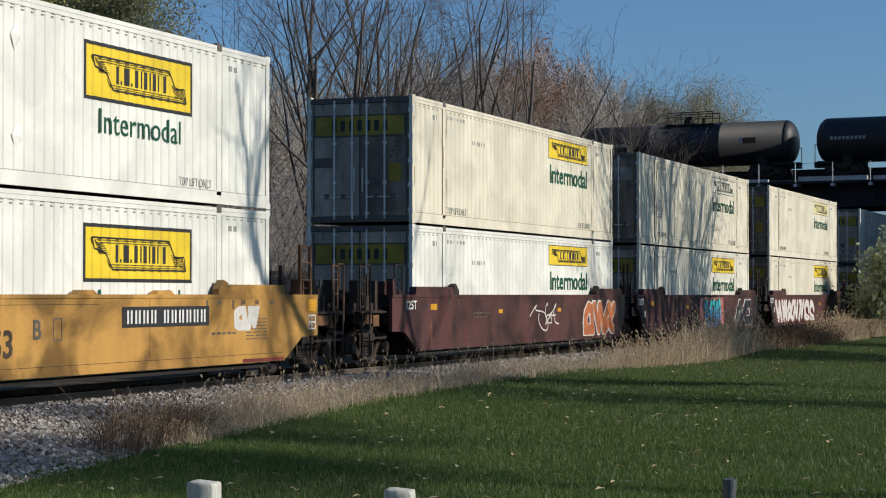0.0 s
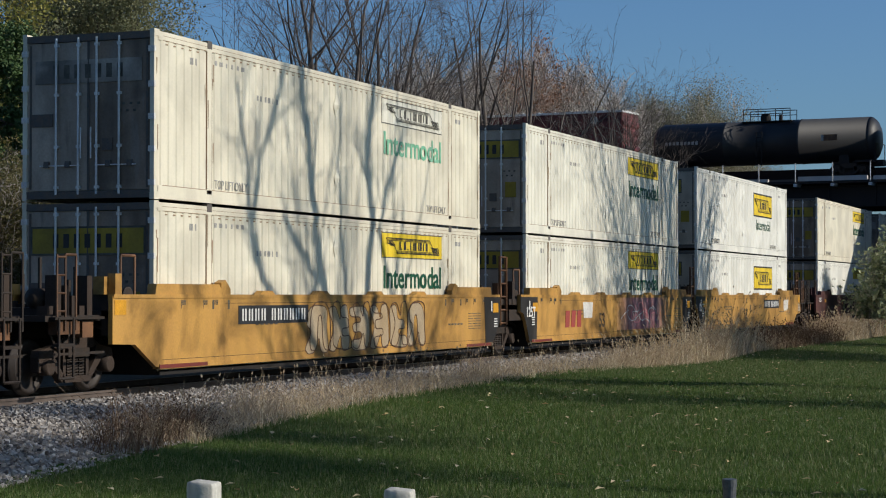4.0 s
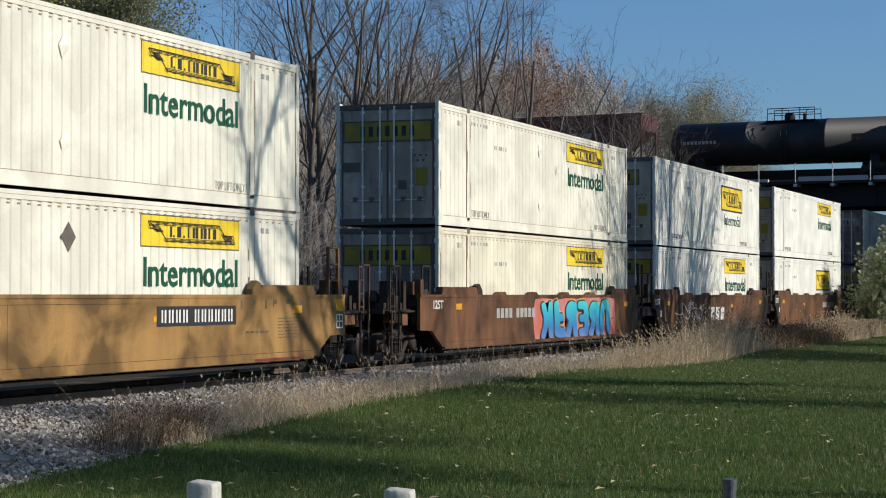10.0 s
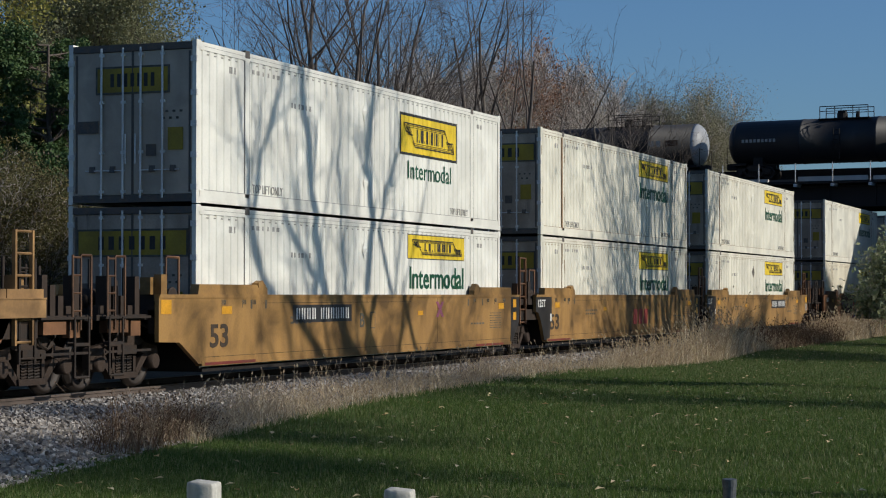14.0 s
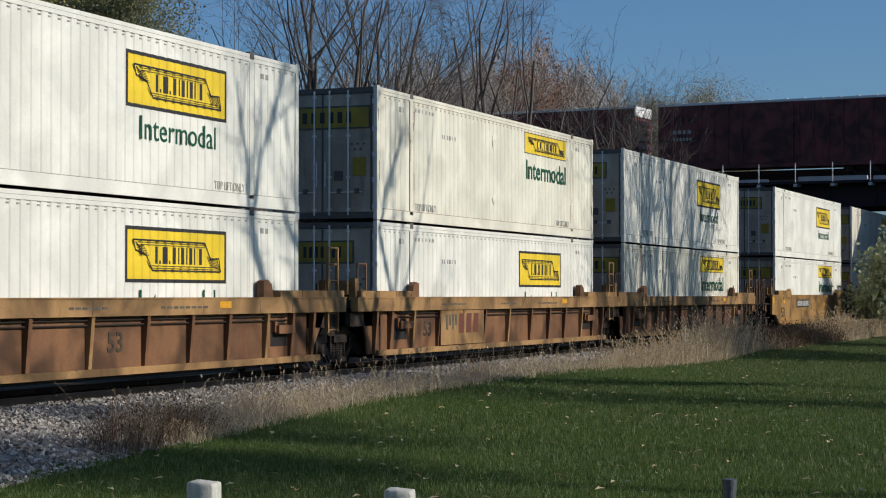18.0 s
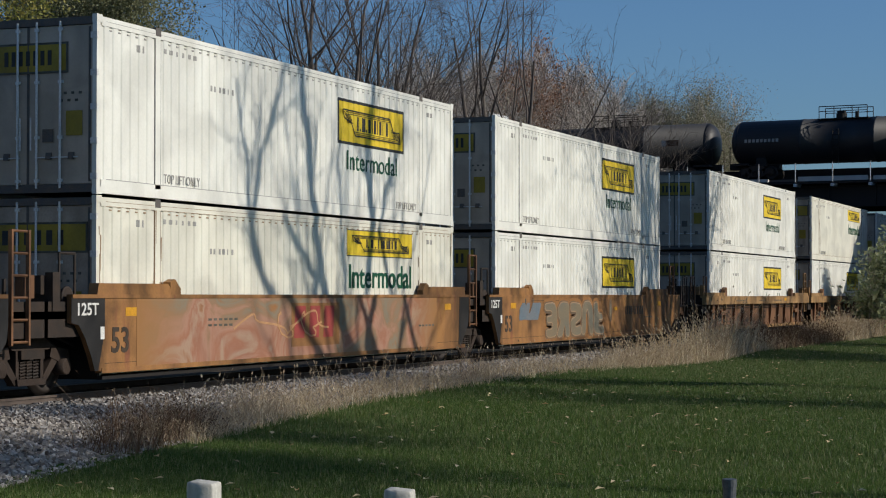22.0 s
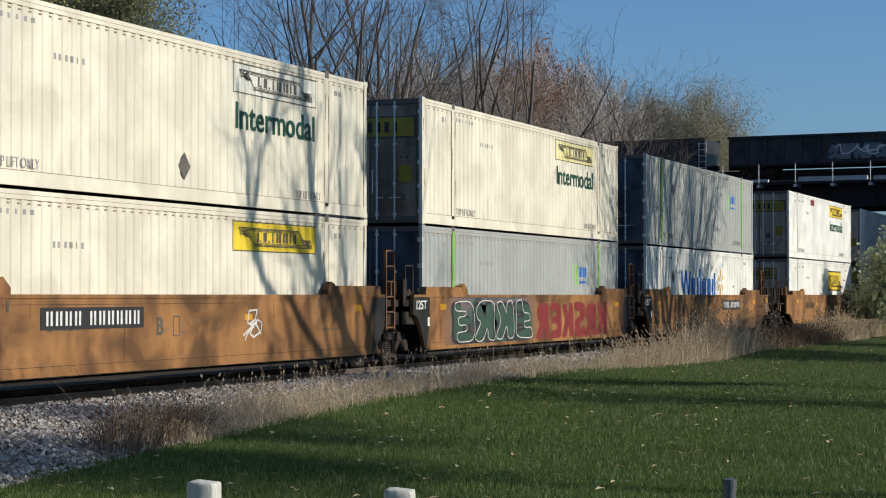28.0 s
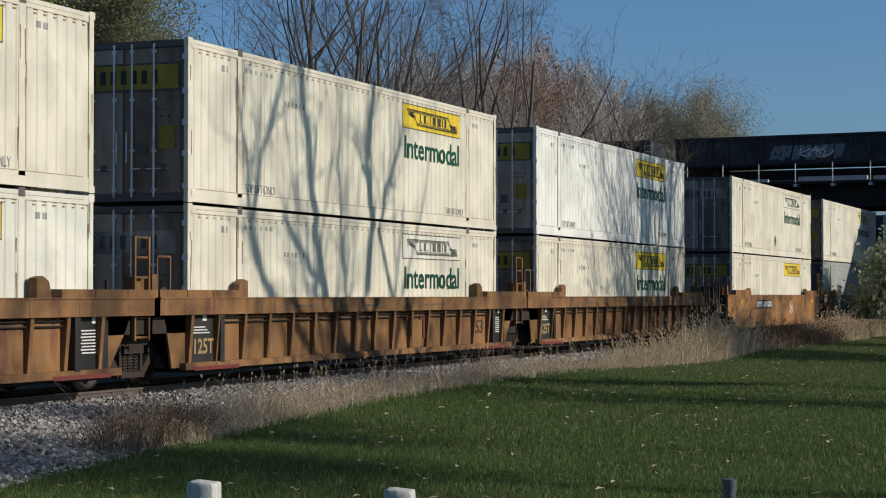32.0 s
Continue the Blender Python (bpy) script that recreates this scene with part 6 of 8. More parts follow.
bv = []
for x in bx:
    o = bed_out(x)
    bv += [(x, o, ground_z(x, o) - 0.02), (x, (o - 1.9) / 2, -0.13), (x, -1.75, -0.05), (x, 0, -0.04), (x, 1.75, -0.05), (x, 3.2, -0.3)]
bf = [(i * 6 + j, (i + 1) * 6 + j, (i + 1) * 6 + j + 1, i * 6 + j + 1) for i in range(len(bx) - 1) for j in range(5)]
tagged(arrays("ballast", bv, bf, M_BALLAST, True), "grey crushed-stone ballast bed under the track", "ballast", kind="structure")


def bed_z(x, y):
    o = bed_out(x)
    return float(np.interp(y, [o, (o - 1.9) / 2, -1.75, 0], [ground_z(x, o) - 0.02, -0.13, -0.05, -0.04]))


rng = np.random.default_rng(5)
CUBE = np.array([(a, b, c) for a in (-1, 1) for b in (-1, 1) for c in (-1, 1)], float)
CUBEF = np.array([(0, 1, 3, 2), (4, 6, 7, 5), (0, 4, 5, 1), (2, 3, 7, 6), (0, 2, 6, 4), (1, 5, 7, 3)])
N = 24000
sx = 15 + 50 * rng.random(N) ** 2.0
sv, sf = [], []
for i, x in enumerate(sx):
    o = bed_out(x)
    y = o - 0.25 + (-0.85 - o) * rng.random()
    s = rng.uniform(0.016, 0.038) * (1 + 0.012 * (x - 15))
    v = CUBE * s * rng.uniform(0.45, 1.25, (8, 3)) * (1, 0.85, 0.7)
    turn = np.array(Matrix.Rotation(rng.random() * 6.28, 3, "Z") @ Matrix.Rotation(rng.normal(0, 0.5), 3, "X") @ Matrix.Rotation(rng.normal(0, 0.5), 3, "Y"))
    sv.append(v @ turn + (x, y, bed_z(x, y) + s * 0.35))
    sf.append(CUBEF + i * 8)
tagged(arrays("ballast_stones", np.concatenate(sv), np.concatenate(sf), M_STONE), "loose pale grey and brown ballast stones", "ballast", kind="stuff")

track = thing("railway_track", "rusty steel rails on dark wooden ties", "railway track")
track["kind"] = "structure"
for s in (-1, 1):
    y = s * 0.755
    part("rail", ("rail", s), lambda bm: [box(bm, -60, 170, y - 0.07, y + 0.07, -0.1, -0.08), box(bm, -60, 170, y - 0.012, y + 0.012, -0.08, 0.03), box(bm, -60, 170, y - 0.036, y + 0.036, 0.03, RAIL_Z - 0.004)], M_RAIL, track)
    part("rail_head", ("rail_head", s), lambda bm: box(bm, -60, 170, y - 0.03, y + 0.03, RAIL_Z - 0.004, RAIL_Z), M_RAILTOP, track, "polished running surface")
for k in range(170):
    part("tie", "tie", lambda bm: box(bm, -0.11, 0.11, -1.3, 1.3, -0.22, -0.02), M_TIE, track).matrix_basis = pose(12 + 0.52 * k, 0, -0.01, 0, 0, random.uniform(-1, 1))

# lawn blades
N = 330000
u = rng.random(N)
gx = 15 * (105 / 15) ** u
lo = -17.786 + gx * 0.1455 - 0.6
hi = np.array([edge_y(x) for x in np.linspace(10, 110, 201)])
hi = np.interp(gx, np.linspace(10, 110, 201), hi) + rng.normal(0, 0.12, N)
gy = lo + (hi - lo) * rng.random(N)
gz = -0.27 + 0.14 * np.exp(-((gx - 45) / 11) ** 2) * np.exp(-((gy + 3) / 3) ** 2) - 0.03 * np.clip(-3.5 - gy, 0, 9)
h = rng.uniform(0.025, 0.075, N) * (1 + 0.004 * gx)
w = rng.uniform(0.0028, 0.0055, N) * (0.6 + gx / 30)
a = rng.random(N) * 6.28
lean = rng.normal(0, 0.35, (N, 2)) * h[:, None]
v = np.empty((N, 3, 3), np.float32)
v[:, 0] = np.stack([gx - np.cos(a) * w, gy - np.sin(a) * w, gz - 0.02], 1)
v[:, 1] = np.stack([gx + np.cos(a) * w, gy + np.sin(a) * w, gz - 0.02], 1)
v[:, 2] = np.stack([gx + lean[:, 0], gy + lean[:, 1], gz + h], 1)
tagged(arrays("grass", v.reshape(-1, 3), np.arange(N * 3).reshape(-1, 3), M_BLADES), "short green lawn grass blades", "grass", kind="stuff")

# fallen leaves, small curled pieces
N = 300
fx = 16 * (80 / 16) ** rng.random(N)
fy = -17.5 + fx * 0.1455 + (np.array([edge_y(x) for x in fx]) + 17.5 - fx * 0.1455) * rng.random(N)
lv, lf = [], []
for i in range(N):
    z = ground_z(fx[i], fy[i]) + 0.06
    s = rng.uniform(0.035, 0.07)
    a = rng.random() * 6.28
    p = np.array([(s, 0, 0), (0, s * 0.6, 0.02), (-s, 0, 0.03 * rng.random()), (0, -s * 0.6, 0.03)])
    c, d = math.cos(a), math.sin(a)
    lv.append(p @ np.array([[c, d, 0], [-d, c, 0], [0, 0, 1]]) + (fx[i], fy[i], z))
    lf.append(np.array([(0, 1, 2, 3)]) + 4 * i)
tagged(arrays("fallen_leaves", np.concatenate(lv), np.concatenate(lf), M_FALLEN), "scattered pale brown fallen leaves on the lawn", "leaves", kind="stuff")


def stalks(name, label, material, x, y, z, height, width, seed, head=0.0, bend=0.35):
    """Dry stems: two tapering quads each, with a seed head."""
    r = np.random.default_rng(seed)
    n = len(x)
    a = r.random(n) * 6.28
    dx, dy = np.cos(a) * width, np.sin(a) * width
    b = r.normal(0, bend, (n, 2)) * height[:, None]
    base = np.stack([x, y, z], 1)
    mid = base + np.stack([b[:, 0] * 0.3, b[:, 1] * 0.3, height * 0.55], 1)
    tip = base + np.stack([b[:, 0], b[:, 1], height], 1)
    off = np.stack([dx, dy, np.zeros(n)], 1)
    rows = [base - off, base + off, mid + off * 0.8, mid - off * 0.8, tip + off * 0.4, tip - off * 0.4]
    faces = [(0, 1, 2, 3), (3, 2, 4, 5)]
    if head:
        up = (tip - mid) / np.linalg.norm(tip - mid, axis=1)[:, None]
        side = np.stack([-np.sin(a), np.cos(a), np.zeros(n)], 1) * head * 0.22
        rows += [tip - up * head * 0.4, tip + side, tip + up * head * 0.6, tip - side, tip + off * 2.2, tip - off * 2.2]
        faces += [(6, 7, 8, 9), (6, 10, 8, 11)]
    k = len(rows)
    v = np.stack(rows, 1).reshape(-1, 3)
    f = (np.array(faces)[None] + (np.arange(n) * k)[:, None, None]).reshape(-1, 4)
    return tagged(arrays(name, v, f, material), label, "dry grass", kind="stuff")


def patchy(x, y, seed):
    """Uneven growth: tufts and thin places."""
    q = np.array([noise.noise(Vector((a * 1.1, b * 1.1, seed))) + 0.5 * noise.noise(Vector((a * 3.1, b * 3.1, seed))) for a, b in zip(x, y)])
    return np.clip(0.75 + 0.85 * q, 0.15, 1.35)


def strip(n, x0, x1, y_in, y_out, power, seed):
    r = np.random.default_rng(seed)
    x = x0 + (x1 - x0) * r.random(n) ** power
    lo = np.array([edge_y(q) for q in np.linspace(x0, x1, 80)])
    lo = np.interp(x, np.linspace(x0, x1, 80), lo)
    y = lo + y_out + (y_in - y_out) * r.random(n)
    z = np.array([max(ground_z(p, q), -0.32) for p, q in zip(x, y)]) - 0.02
    return x, y, z, r


x, y, z, r = strip(8200, 23.2, 60, 0.95, -0.4, 1.3, 11)
stalks("dry_grass", "dry straw-coloured grass along the ballast edge", M_STRAW, x, y, z, r.uniform(0.1, 0.46, len(x)) * np.interp(x, [23, 27, 32, 60], [0.8, 1.15, 1.0, 1.0]) * patchy(x, y, 3), 0.005, 12, 0.04, 0.6)
x, y, z, r = strip(260, 26, 52, 1.1, 0.1, 1.2, 13)
stalks("seed_stems", "tall dry stems with nodding seed heads", M_STRAW, x, y, z, r.uniform(0.42, 0.78, len(x)), 0.0045, 14, 0.075, 0.2)
x, y, z, r = strip(3600, 48, 70, 0.9, -0.4, 1.0, 15)
stalks("tall_dry_grass", "tall pale dry grass in a thick clump", M_STRAW, x, y, z, r.uniform(0.2, 1.0, len(x)) ** 1.4 * np.interp(x, [48, 52, 57, 60, 64, 67, 70], [0.7, 0.9, 1.3, 1.7, 1.6, 0.9, 0.5]) * patchy(x, y, 5), 0.008, 16, 0.1)
x, y, z, r = strip(5000, 68, 100, 0.9, -0.6, 1.0, 17)
stalks("dry_verge_grass", "dry brown verge grass by the overpass", M_DRYWEED, x, y, z, r.uniform(0.15, 0.75, len(x)) * patchy(x, y, 7), 0.009, 18, 0.08)
x, y, z, r = strip(3500, 82, 100, 0.9, -0.9, 1.0, 19)
stalks("pale_verge_grass", "pale dry grass beside the shaded bridge", M_STRAW, x, y, z, r.uniform(0.2, 0.85, len(x)), 0.012, 20, 0.12)
x, y, z, r = strip(1150, 21.2, 25.4, 0.8, -0.15, 1.0, 21)
stalks("dark_weeds", "dark brown dried weeds against the ballast", M_DRYWEED, x, y, z, r.uniform(0.2, 0.78, len(x)) * np.interp(x, [21.2, 22.0, 23.6, 24.5, 25.3], [0.35, 1.1, 1.15, 0.75, 0.4]) * patchy(x, y, 9), 0.005, 22, 0.045, 0.5)

x, y, z, r = strip(2200, 72, 84, 1.6, 0.1, 1.0, 23)
stalks("dark_verge_weeds", "dark plum-brown weeds in front of the far cars", M_DRYWEED, x, y, z, r.uniform(0.25, 0.85, len(x)) * patchy(x, y, 11), 0.009, 24, 0.08)
x, y, z, r = strip(1500, 83.5, 90, 1.2, -0.2, 1.0, 25)
stalks("verge_tuft", "pale straw tuft beside the dark weeds", M_STRAW, x, y, z, r.uniform(0.4, 1.15, len(x)) * patchy(x, y, 13), 0.011, 26, 0.12)

# posts in the foreground
def rounded_post(bm, r):
    """A square timber with softened edges and a slightly domed, uneven top."""
    rows = [(-1.5, 1.0), (-0.02, 1.0), (-0.008, 0.985), (0.0, 0.95), (0.004, 0.8), (0.006, 0.35)]
    shape = [(sx * (1 if a else 0.9), sy * (0.9 if a else 1)) for sx, sy, a in ((-1, -1, 0), (1, -1, 0), (1, -1, 1), (1, 1, 1), (1, 1, 0), (-1, 1, 0), (-1, 1, 1), (-1, -1, 1))]
    rings = [[bm.verts.new((x * r * f, y * r * f, z + (0.004 * math.sin(3 * x + 5 * y) if z > -1 else 0))) for x, y in shape] for z, f in rows]
    for a, b in zip(rings, rings[1:]):
        for i in range(8):
            bm.faces.new((a[i], a[(i + 1) % 8], b[(i + 1) % 8], b[i])).smooth = True
    bm.faces.new(rings[-1])


for (x, y, z, tilt) in ((8.01, -13.55, 0.80, 0), (8.33, -14.38, 0.765, 1)):
    p = tagged(dress(new("fence_post", mesh_of("fence_post", lambda bm: [
        rounded_post(bm, 0.063)])), M_POST), "white painted wooden post with a worn rounded top", "post", "white posts")
    p.matrix_basis = pose(x, y, z, 0, 0, 8 + 4 * tilt)
p = tagged(dress(new("pipe_post", mesh_of("pipe_post", lambda bm: [rod(bm, (0, 0, -1.6), (0, 0, 0), 0.031, 16), rod(bm, (0, 0, -0.03), (0, 0, 0.004), 0.034, 16)])), M_PIPE), "dark grey steel pipe standing in the lawn", "post")
p.matrix_basis = pose(8.87, -15.78, 0.81)


# ---------- trees ----------
def tube(V, F, pts, radii, n):
    base = len(V)
    for i, (p, r) in enumerate(zip(pts, radii)):
        d = (pts[min(i + 1, len(pts) - 1)] - pts[max(i - 1, 0)]).normalized()
        x = d.cross((0.3, 0.1, 1) if abs(d.z) < 0.9 else (1, 0, 0)).normalized()
        y = d.cross(x)
        for k in range(n):
            a = 2 * math.pi * k / n
            V.append(p + (x * math.cos(a) + y * math.sin(a)) * r)
    for i in range(len(pts) - 1):
        for k in range(n):
            F.append((base + i * n + k, base + i * n + (k + 1) % n, base + (i + 1) * n + (k + 1) % n, base + (i + 1) * n + k))


def sprout(rnd, p, d, length, radius, level, spec, wood, twigs, tips):
    segs = (7, 5, 4, 3, 3)[level]
    pts, radii = [p.copy()], [radius]
    dirs = [d.copy()]
    wander = spec["wander"] * (0.5 if level == 0 else 1.0)
    for i in range(segs):
        d = (d + Vector((rnd.gauss(0, wander), rnd.gauss(0, wander), rnd.gauss(0, wander) + spec["lift"][level]))).normalized()
        p = p + d * (length / segs)
        pts.append(p.copy())
        dirs.append(d.copy())
        radii.append(radius * (1 - 0.82 * (i + 1) / segs))
    V, F = wood if level < 2 else twigs
    tube(V, F, pts, radii, (7, 5, 4, 3, 3)[level])
    if level >= spec["depth"]:
        tips.append((pts[-1], dirs[-1]))
        tips.append((pts[-2], dirs[-1]))
        return
    n = spec["kids"][level]
    for k in range(n):
        f = spec["from"][level] + (1 - spec["from"][level]) * (k + rnd.random()) / n
        i = min(segs - 1, int(f * segs))
        q = pts[i].lerp(pts[i + 1], f * segs - i)
        dd = dirs[i + 1]
        side = dd.cross(Vector((rnd.gauss(0, 1), rnd.gauss(0, 1), rnd.gauss(0, 1)))).normalized()
        ang = radians(rnd.uniform(*spec["angle"][level]))
        nd = (dd * math.cos(ang) + side * math.sin(ang)).normalized()
        sprout(rnd, q, nd, length * rnd.uniform(*spec["ratio"][level]) * (1.15 - 0.5 * f), max(spec["thin"], radii[i] * spec.get("limb", 0.6)), level + 1, spec, wood, twigs, tips)


BARE = dict(depth=4, kids=[8, 6, 4, 3], angle=[(22, 50), (25, 55), (25, 58), (25, 60)], ratio=[(0.5, 0.75), (0.4, 0.65), (0.4, 0.65), (0.4, 0.7)], lift=[0.03, 0.10, 0.09, 0.05, 0.03], wander=0.09, thin=0.0085, limb=0.46)
BARE["from"] = [0.16, 0.2, 0.15, 0.15]


def leaf_cloud(tips, count, size, spread, seed, droop=0.0):
    r = np.random.default_rng(seed)
    t = np.array([tuple(p) for p, _ in tips])
    c = t[r.integers(0, len(t), count)] + np.clip(r.normal(0, 1, (count, 3)), -1.6, 1.6) * spread
    a = r.normal(0, 1, (count, 3))
    a /= np.linalg.norm(a, axis=1)[:, None]
    b = np.cross(a, r.normal(0, 1, (count, 3)))
    b /= np.linalg.norm(b, axis=1)[:, None]
    s = size * r.uniform(0.6, 1.3, (count, 1))
    v = np.stack([c - a * s, c + b * s * 0.55, c + a * s, c - b * s * 0.55], 1).reshape(-1, 3)
    return v, np.arange(count * 4).reshape(-1, 4)


def tree(label, height, stems, seed, spec, bark, twig, name="tree", leaves=None, lean=0.0, trunk_r=None, category="tree"):
    rnd = random.Random(seed)
    t = thing(name, label, category)
    wood, twigs, tips = ([], []), ([], []), []
    for k in range(stems):
        a = 2 * math.pi * k / stems + rnd.uniform(-0.5, 0.5)
        tilt = (0.0 if stems == 1 else rnd.uniform(0.08, 0.2)) + lean
        d = Vector((math.cos(a) * tilt, math.sin(a) * tilt, 1)).normalized()
        hh = height * (1.0 if k == 0 else rnd.uniform(0.75, 1.0))
        sprout(rnd, Vector((math.cos(a) * 0.15 * (stems > 1), math.sin(a) * 0.15 * (stems > 1), -0.4)), d, hh * 0.82, (trunk_r or height * 0.014), 0, spec, wood, twigs, tips)
    for nm, (V, F), m in (("trunk", wood, bark), ("crown", twigs, twig)):
        if F:
            o = arrays(nm, [tuple(p) for p in V], F, m, True)
            o.parent = t
    if leaves:
        count, size, spread, m = leaves
        v, f = leaf_cloud(tips, count, size, spread, seed + 1)
        o = arrays("foliage", v, f, m)
        o.parent = t
    return t


def stand(t, x, y, turn=0, scale=1.0, z=-0.3):
    t.scale = (scale,) * 3
    t.matrix_basis = pose(x, y, z, 0, 0, turn) @ Matrix.Diagonal((scale, scale, scale, 1))
    return t


def also(t, x, y, turn, scale, z=-0.3):
    c = copy_thing(t, pose(x, y, z, 0, 0, turn))
    return stand(c, x, y, turn, scale, z)


# tall bare trees beyond the track
bare_a = stand(tree("tall leafless tree with many rising stems", 17.5, 4, 31, BARE, M_BARKDARK, M_BARKDARK), 68.4, 13.4, 20)
stand(tree("tall leafless tree with a fan of fine branches", 17.5, 4, 47, BARE, M_BARKDARK, M_BARKDARK), 73.8, 13.1, 0)
stand(tree("slender leafless tree with open branches", 17, 3, 58, dict(BARE, kids=[7, 5, 4, 3]), M_BARKDARK, M_BARKDARK), 80.2, 10.6, 240)
FINE = dict(BARE, kids=[8, 6, 5, 3], thin=0.009, limb=0.6)
SMALL = dict(BARE)
SMALL.update(kids=[7, 6, 4, 3])
stand(tree("small leafless tree before the overpass", 14.5, 4, 63, SMALL, M_BARKDARK, M_BARKDARK), 101.4, 11.2, 40)

# trees beside the lawn that throw their shade over it and the train
def limb_tree(label, limbs, trunk_at, side_y, seed, spec, bark):
    """A tree grown on chosen main limbs: each a row of (along, height, radius) in the shade it throws on the train's side."""
    rnd = random.Random(seed)
    t = thing("tree", label, "tree")
    wood, twigs, tips = ([], []), ([], []), []
    k = (side_y + CW) / SUN.y
    base = Vector(trunk_at)
    for rows in limbs:
        depth = rnd.uniform(-1.2, 1.2)
        pts = [Vector((x, -CW, z)) + SUN * (k + depth) for x, z, r in rows]
        rad = [r * 2.0 for x, z, r in rows]
        fork = base + Vector((rnd.uniform(-0.4, 0.2), rnd.uniform(-0.3, 0.3), rnd.uniform(4.6, 5.6)))
        pts.append(fork.lerp(pts[-1], 0.45) + Vector((0, 0, -0.5)))
        rad.append(rad[-1] * 1.15)
        pts.append(fork)
        rad.append(rad[-1] * 1.15)
        fine, fr = [], []
        for i in range(len(pts) - 1):
            for j in range(3):
                f = j / 3
                fine.append(pts[i].lerp(pts[i + 1], f) + Vector((rnd.gauss(0, 0.05), rnd.gauss(0, 0.05), 0)))
                fr.append(rad[i] + (rad[i + 1] - rad[i]) * f)
        fine.append(pts[-1])
        fr.append(rad[-1])
        tube(wood[0], wood[1], fine, fr, 7)
        for i in range(1, min(len(fine) - 4, 10)):
            up = (fine[i - 1] - fine[i]).normalized()
            for q in range(spec["kids"][1] // 3):
                side = up.cross(Vector((rnd.gauss(0, 1), rnd.gauss(0, 1), rnd.gauss(0, 1)))).normalized()
                a = radians(rnd.uniform(20, 50))
                sprout(rnd, fine[i], up * math.cos(a) + side * math.sin(a), rnd.uniform(1.0, 2.4), max(0.014, fr[i] * 0.32), 2, spec, wood, twigs, tips)
    tube(wood[0], wood[1], [base + Vector((0.05 * math.sin(2 * k), 0, -0.6 + k * 1.0)) for k in range(7)], [0.46, 0.36, 0.32, 0.3, 0.29, 0.28, 0.2], 10)
    for nm, (V, F) in (("trunk", wood), ("crown", twigs)):
        o = arrays(nm, [tuple(q) for q in V], F, bark, True)
        o.parent = t
    return t


limb_tree("bare many-stemmed tree beside the lawn", [
    [(35.0, 6.8, 0.037), (35.2, 6.0, 0.056), (35.45, 5.0, 0.063), (35.7, 3.6, 0.074), (36.0, 2.6, 0.081), (36.4, 1.6, 0.089), (36.9, 0.4, 0.096)],
    [(38.9, 6.6, 0.037), (38.75, 5.6, 0.056), (38.55, 4.4, 0.067), (38.8, 3.2, 0.074), (38.5, 1.8, 0.081), (37.9, 0.5, 0.089)],
    [(34.5, 6.4, 0.022), (34.2, 5.4, 0.037), (33.6, 4.6, 0.037), (33.2, 3.6, 0.041), (33.0, 2.6, 0.044), (34.6, 1.0, 0.052)],
    [(40.6, 5.4, 0.022), (40.3, 4.8, 0.033), (39.6, 3.9, 0.041), (39.1, 3.1, 0.044)],
    [(34.4, 3.2, 0.030), (35.2, 2.6, 0.044), (35.9, 2.0, 0.048), (36.2, 1.2, 0.052)],
    [(32.4, 5.6, 0.022), (32.8, 4.4, 0.033), (33.0, 3.2, 0.037), (33.4, 2.0, 0.044)],
    [(37.2, 5.8, 0.018), (37.0, 4.4, 0.026), (37.2, 3.0, 0.033), (37.4, 1.6, 0.041)]], (46.7, -17.4, -0.9), -17.0, 71, dict(SMALL, kids=[7, 6, 4, 2], limb=0.6), M_BARK)
stand(tree("tall bare tree behind the lawn's edge", 20, 3, 79, dict(SMALL, kids=[6, 4, 3, 2], thin=0.012, limb=0.6), M_BARK, M_BARK), 41.5, -23.5, 0)
shade_b = stand(tree("fine-branched tree with a few last leaves beside the lawn", 16, 5, 77, FINE, M_BARK, M_BARK, leaves=(1300, 0.085, 0.3, M_LEAF_B)), 64.2, -16.8, 0, 1.22)
also(shade_b, 67.6, -18.7, 120, 1.3)

# distant wood
FAR = dict(depth=3, kids=[18, 11, 8], angle=[(18, 45), (20, 50), (20, 60)], ratio=[(0.4, 0.65), (0.4, 0.6), (0.35, 0.6)], lift=[0.02, 0.1, 0.08, 0.05, 0], wander=0.09, thin=0.03)
FAR["from"] = [0.12, 0.12, 0.1]
far_a = tree("distant leafless tree with pale brown twigs", 18, 2, 91, FAR, M_BARK, M_TWIG, leaves=(5000, 0.07, 0.45, M_LEAF_O))
far_b = tree("distant leafless tree with dense grey-brown twigs", 18, 3, 92, FAR, M_BARK, M_TWIG)
far_c = tree("distant tree with a russet leafy crown", 17, 2, 93, FAR, M_BARK, M_TWIGRED, leaves=(9000, 0.09, 0.4, M_LEAF_R))
far_o = tree("distant tree with sparse olive autumn leaves", 17, 2, 94, FAR, M_BARK, M_TWIG, leaves=(120000, 0.055, 0.75, M_LEAF_O))
CAM_R = Vector((math.sin(HEAD), -math.cos(HEAD), 0))
CAM_F = Vector((math.cos(HEAD), math.sin(HEAD), 0))


def spot(side, depth):
    p = EYE + CAM_F * depth + CAM_R * side
    return p.x, p.y


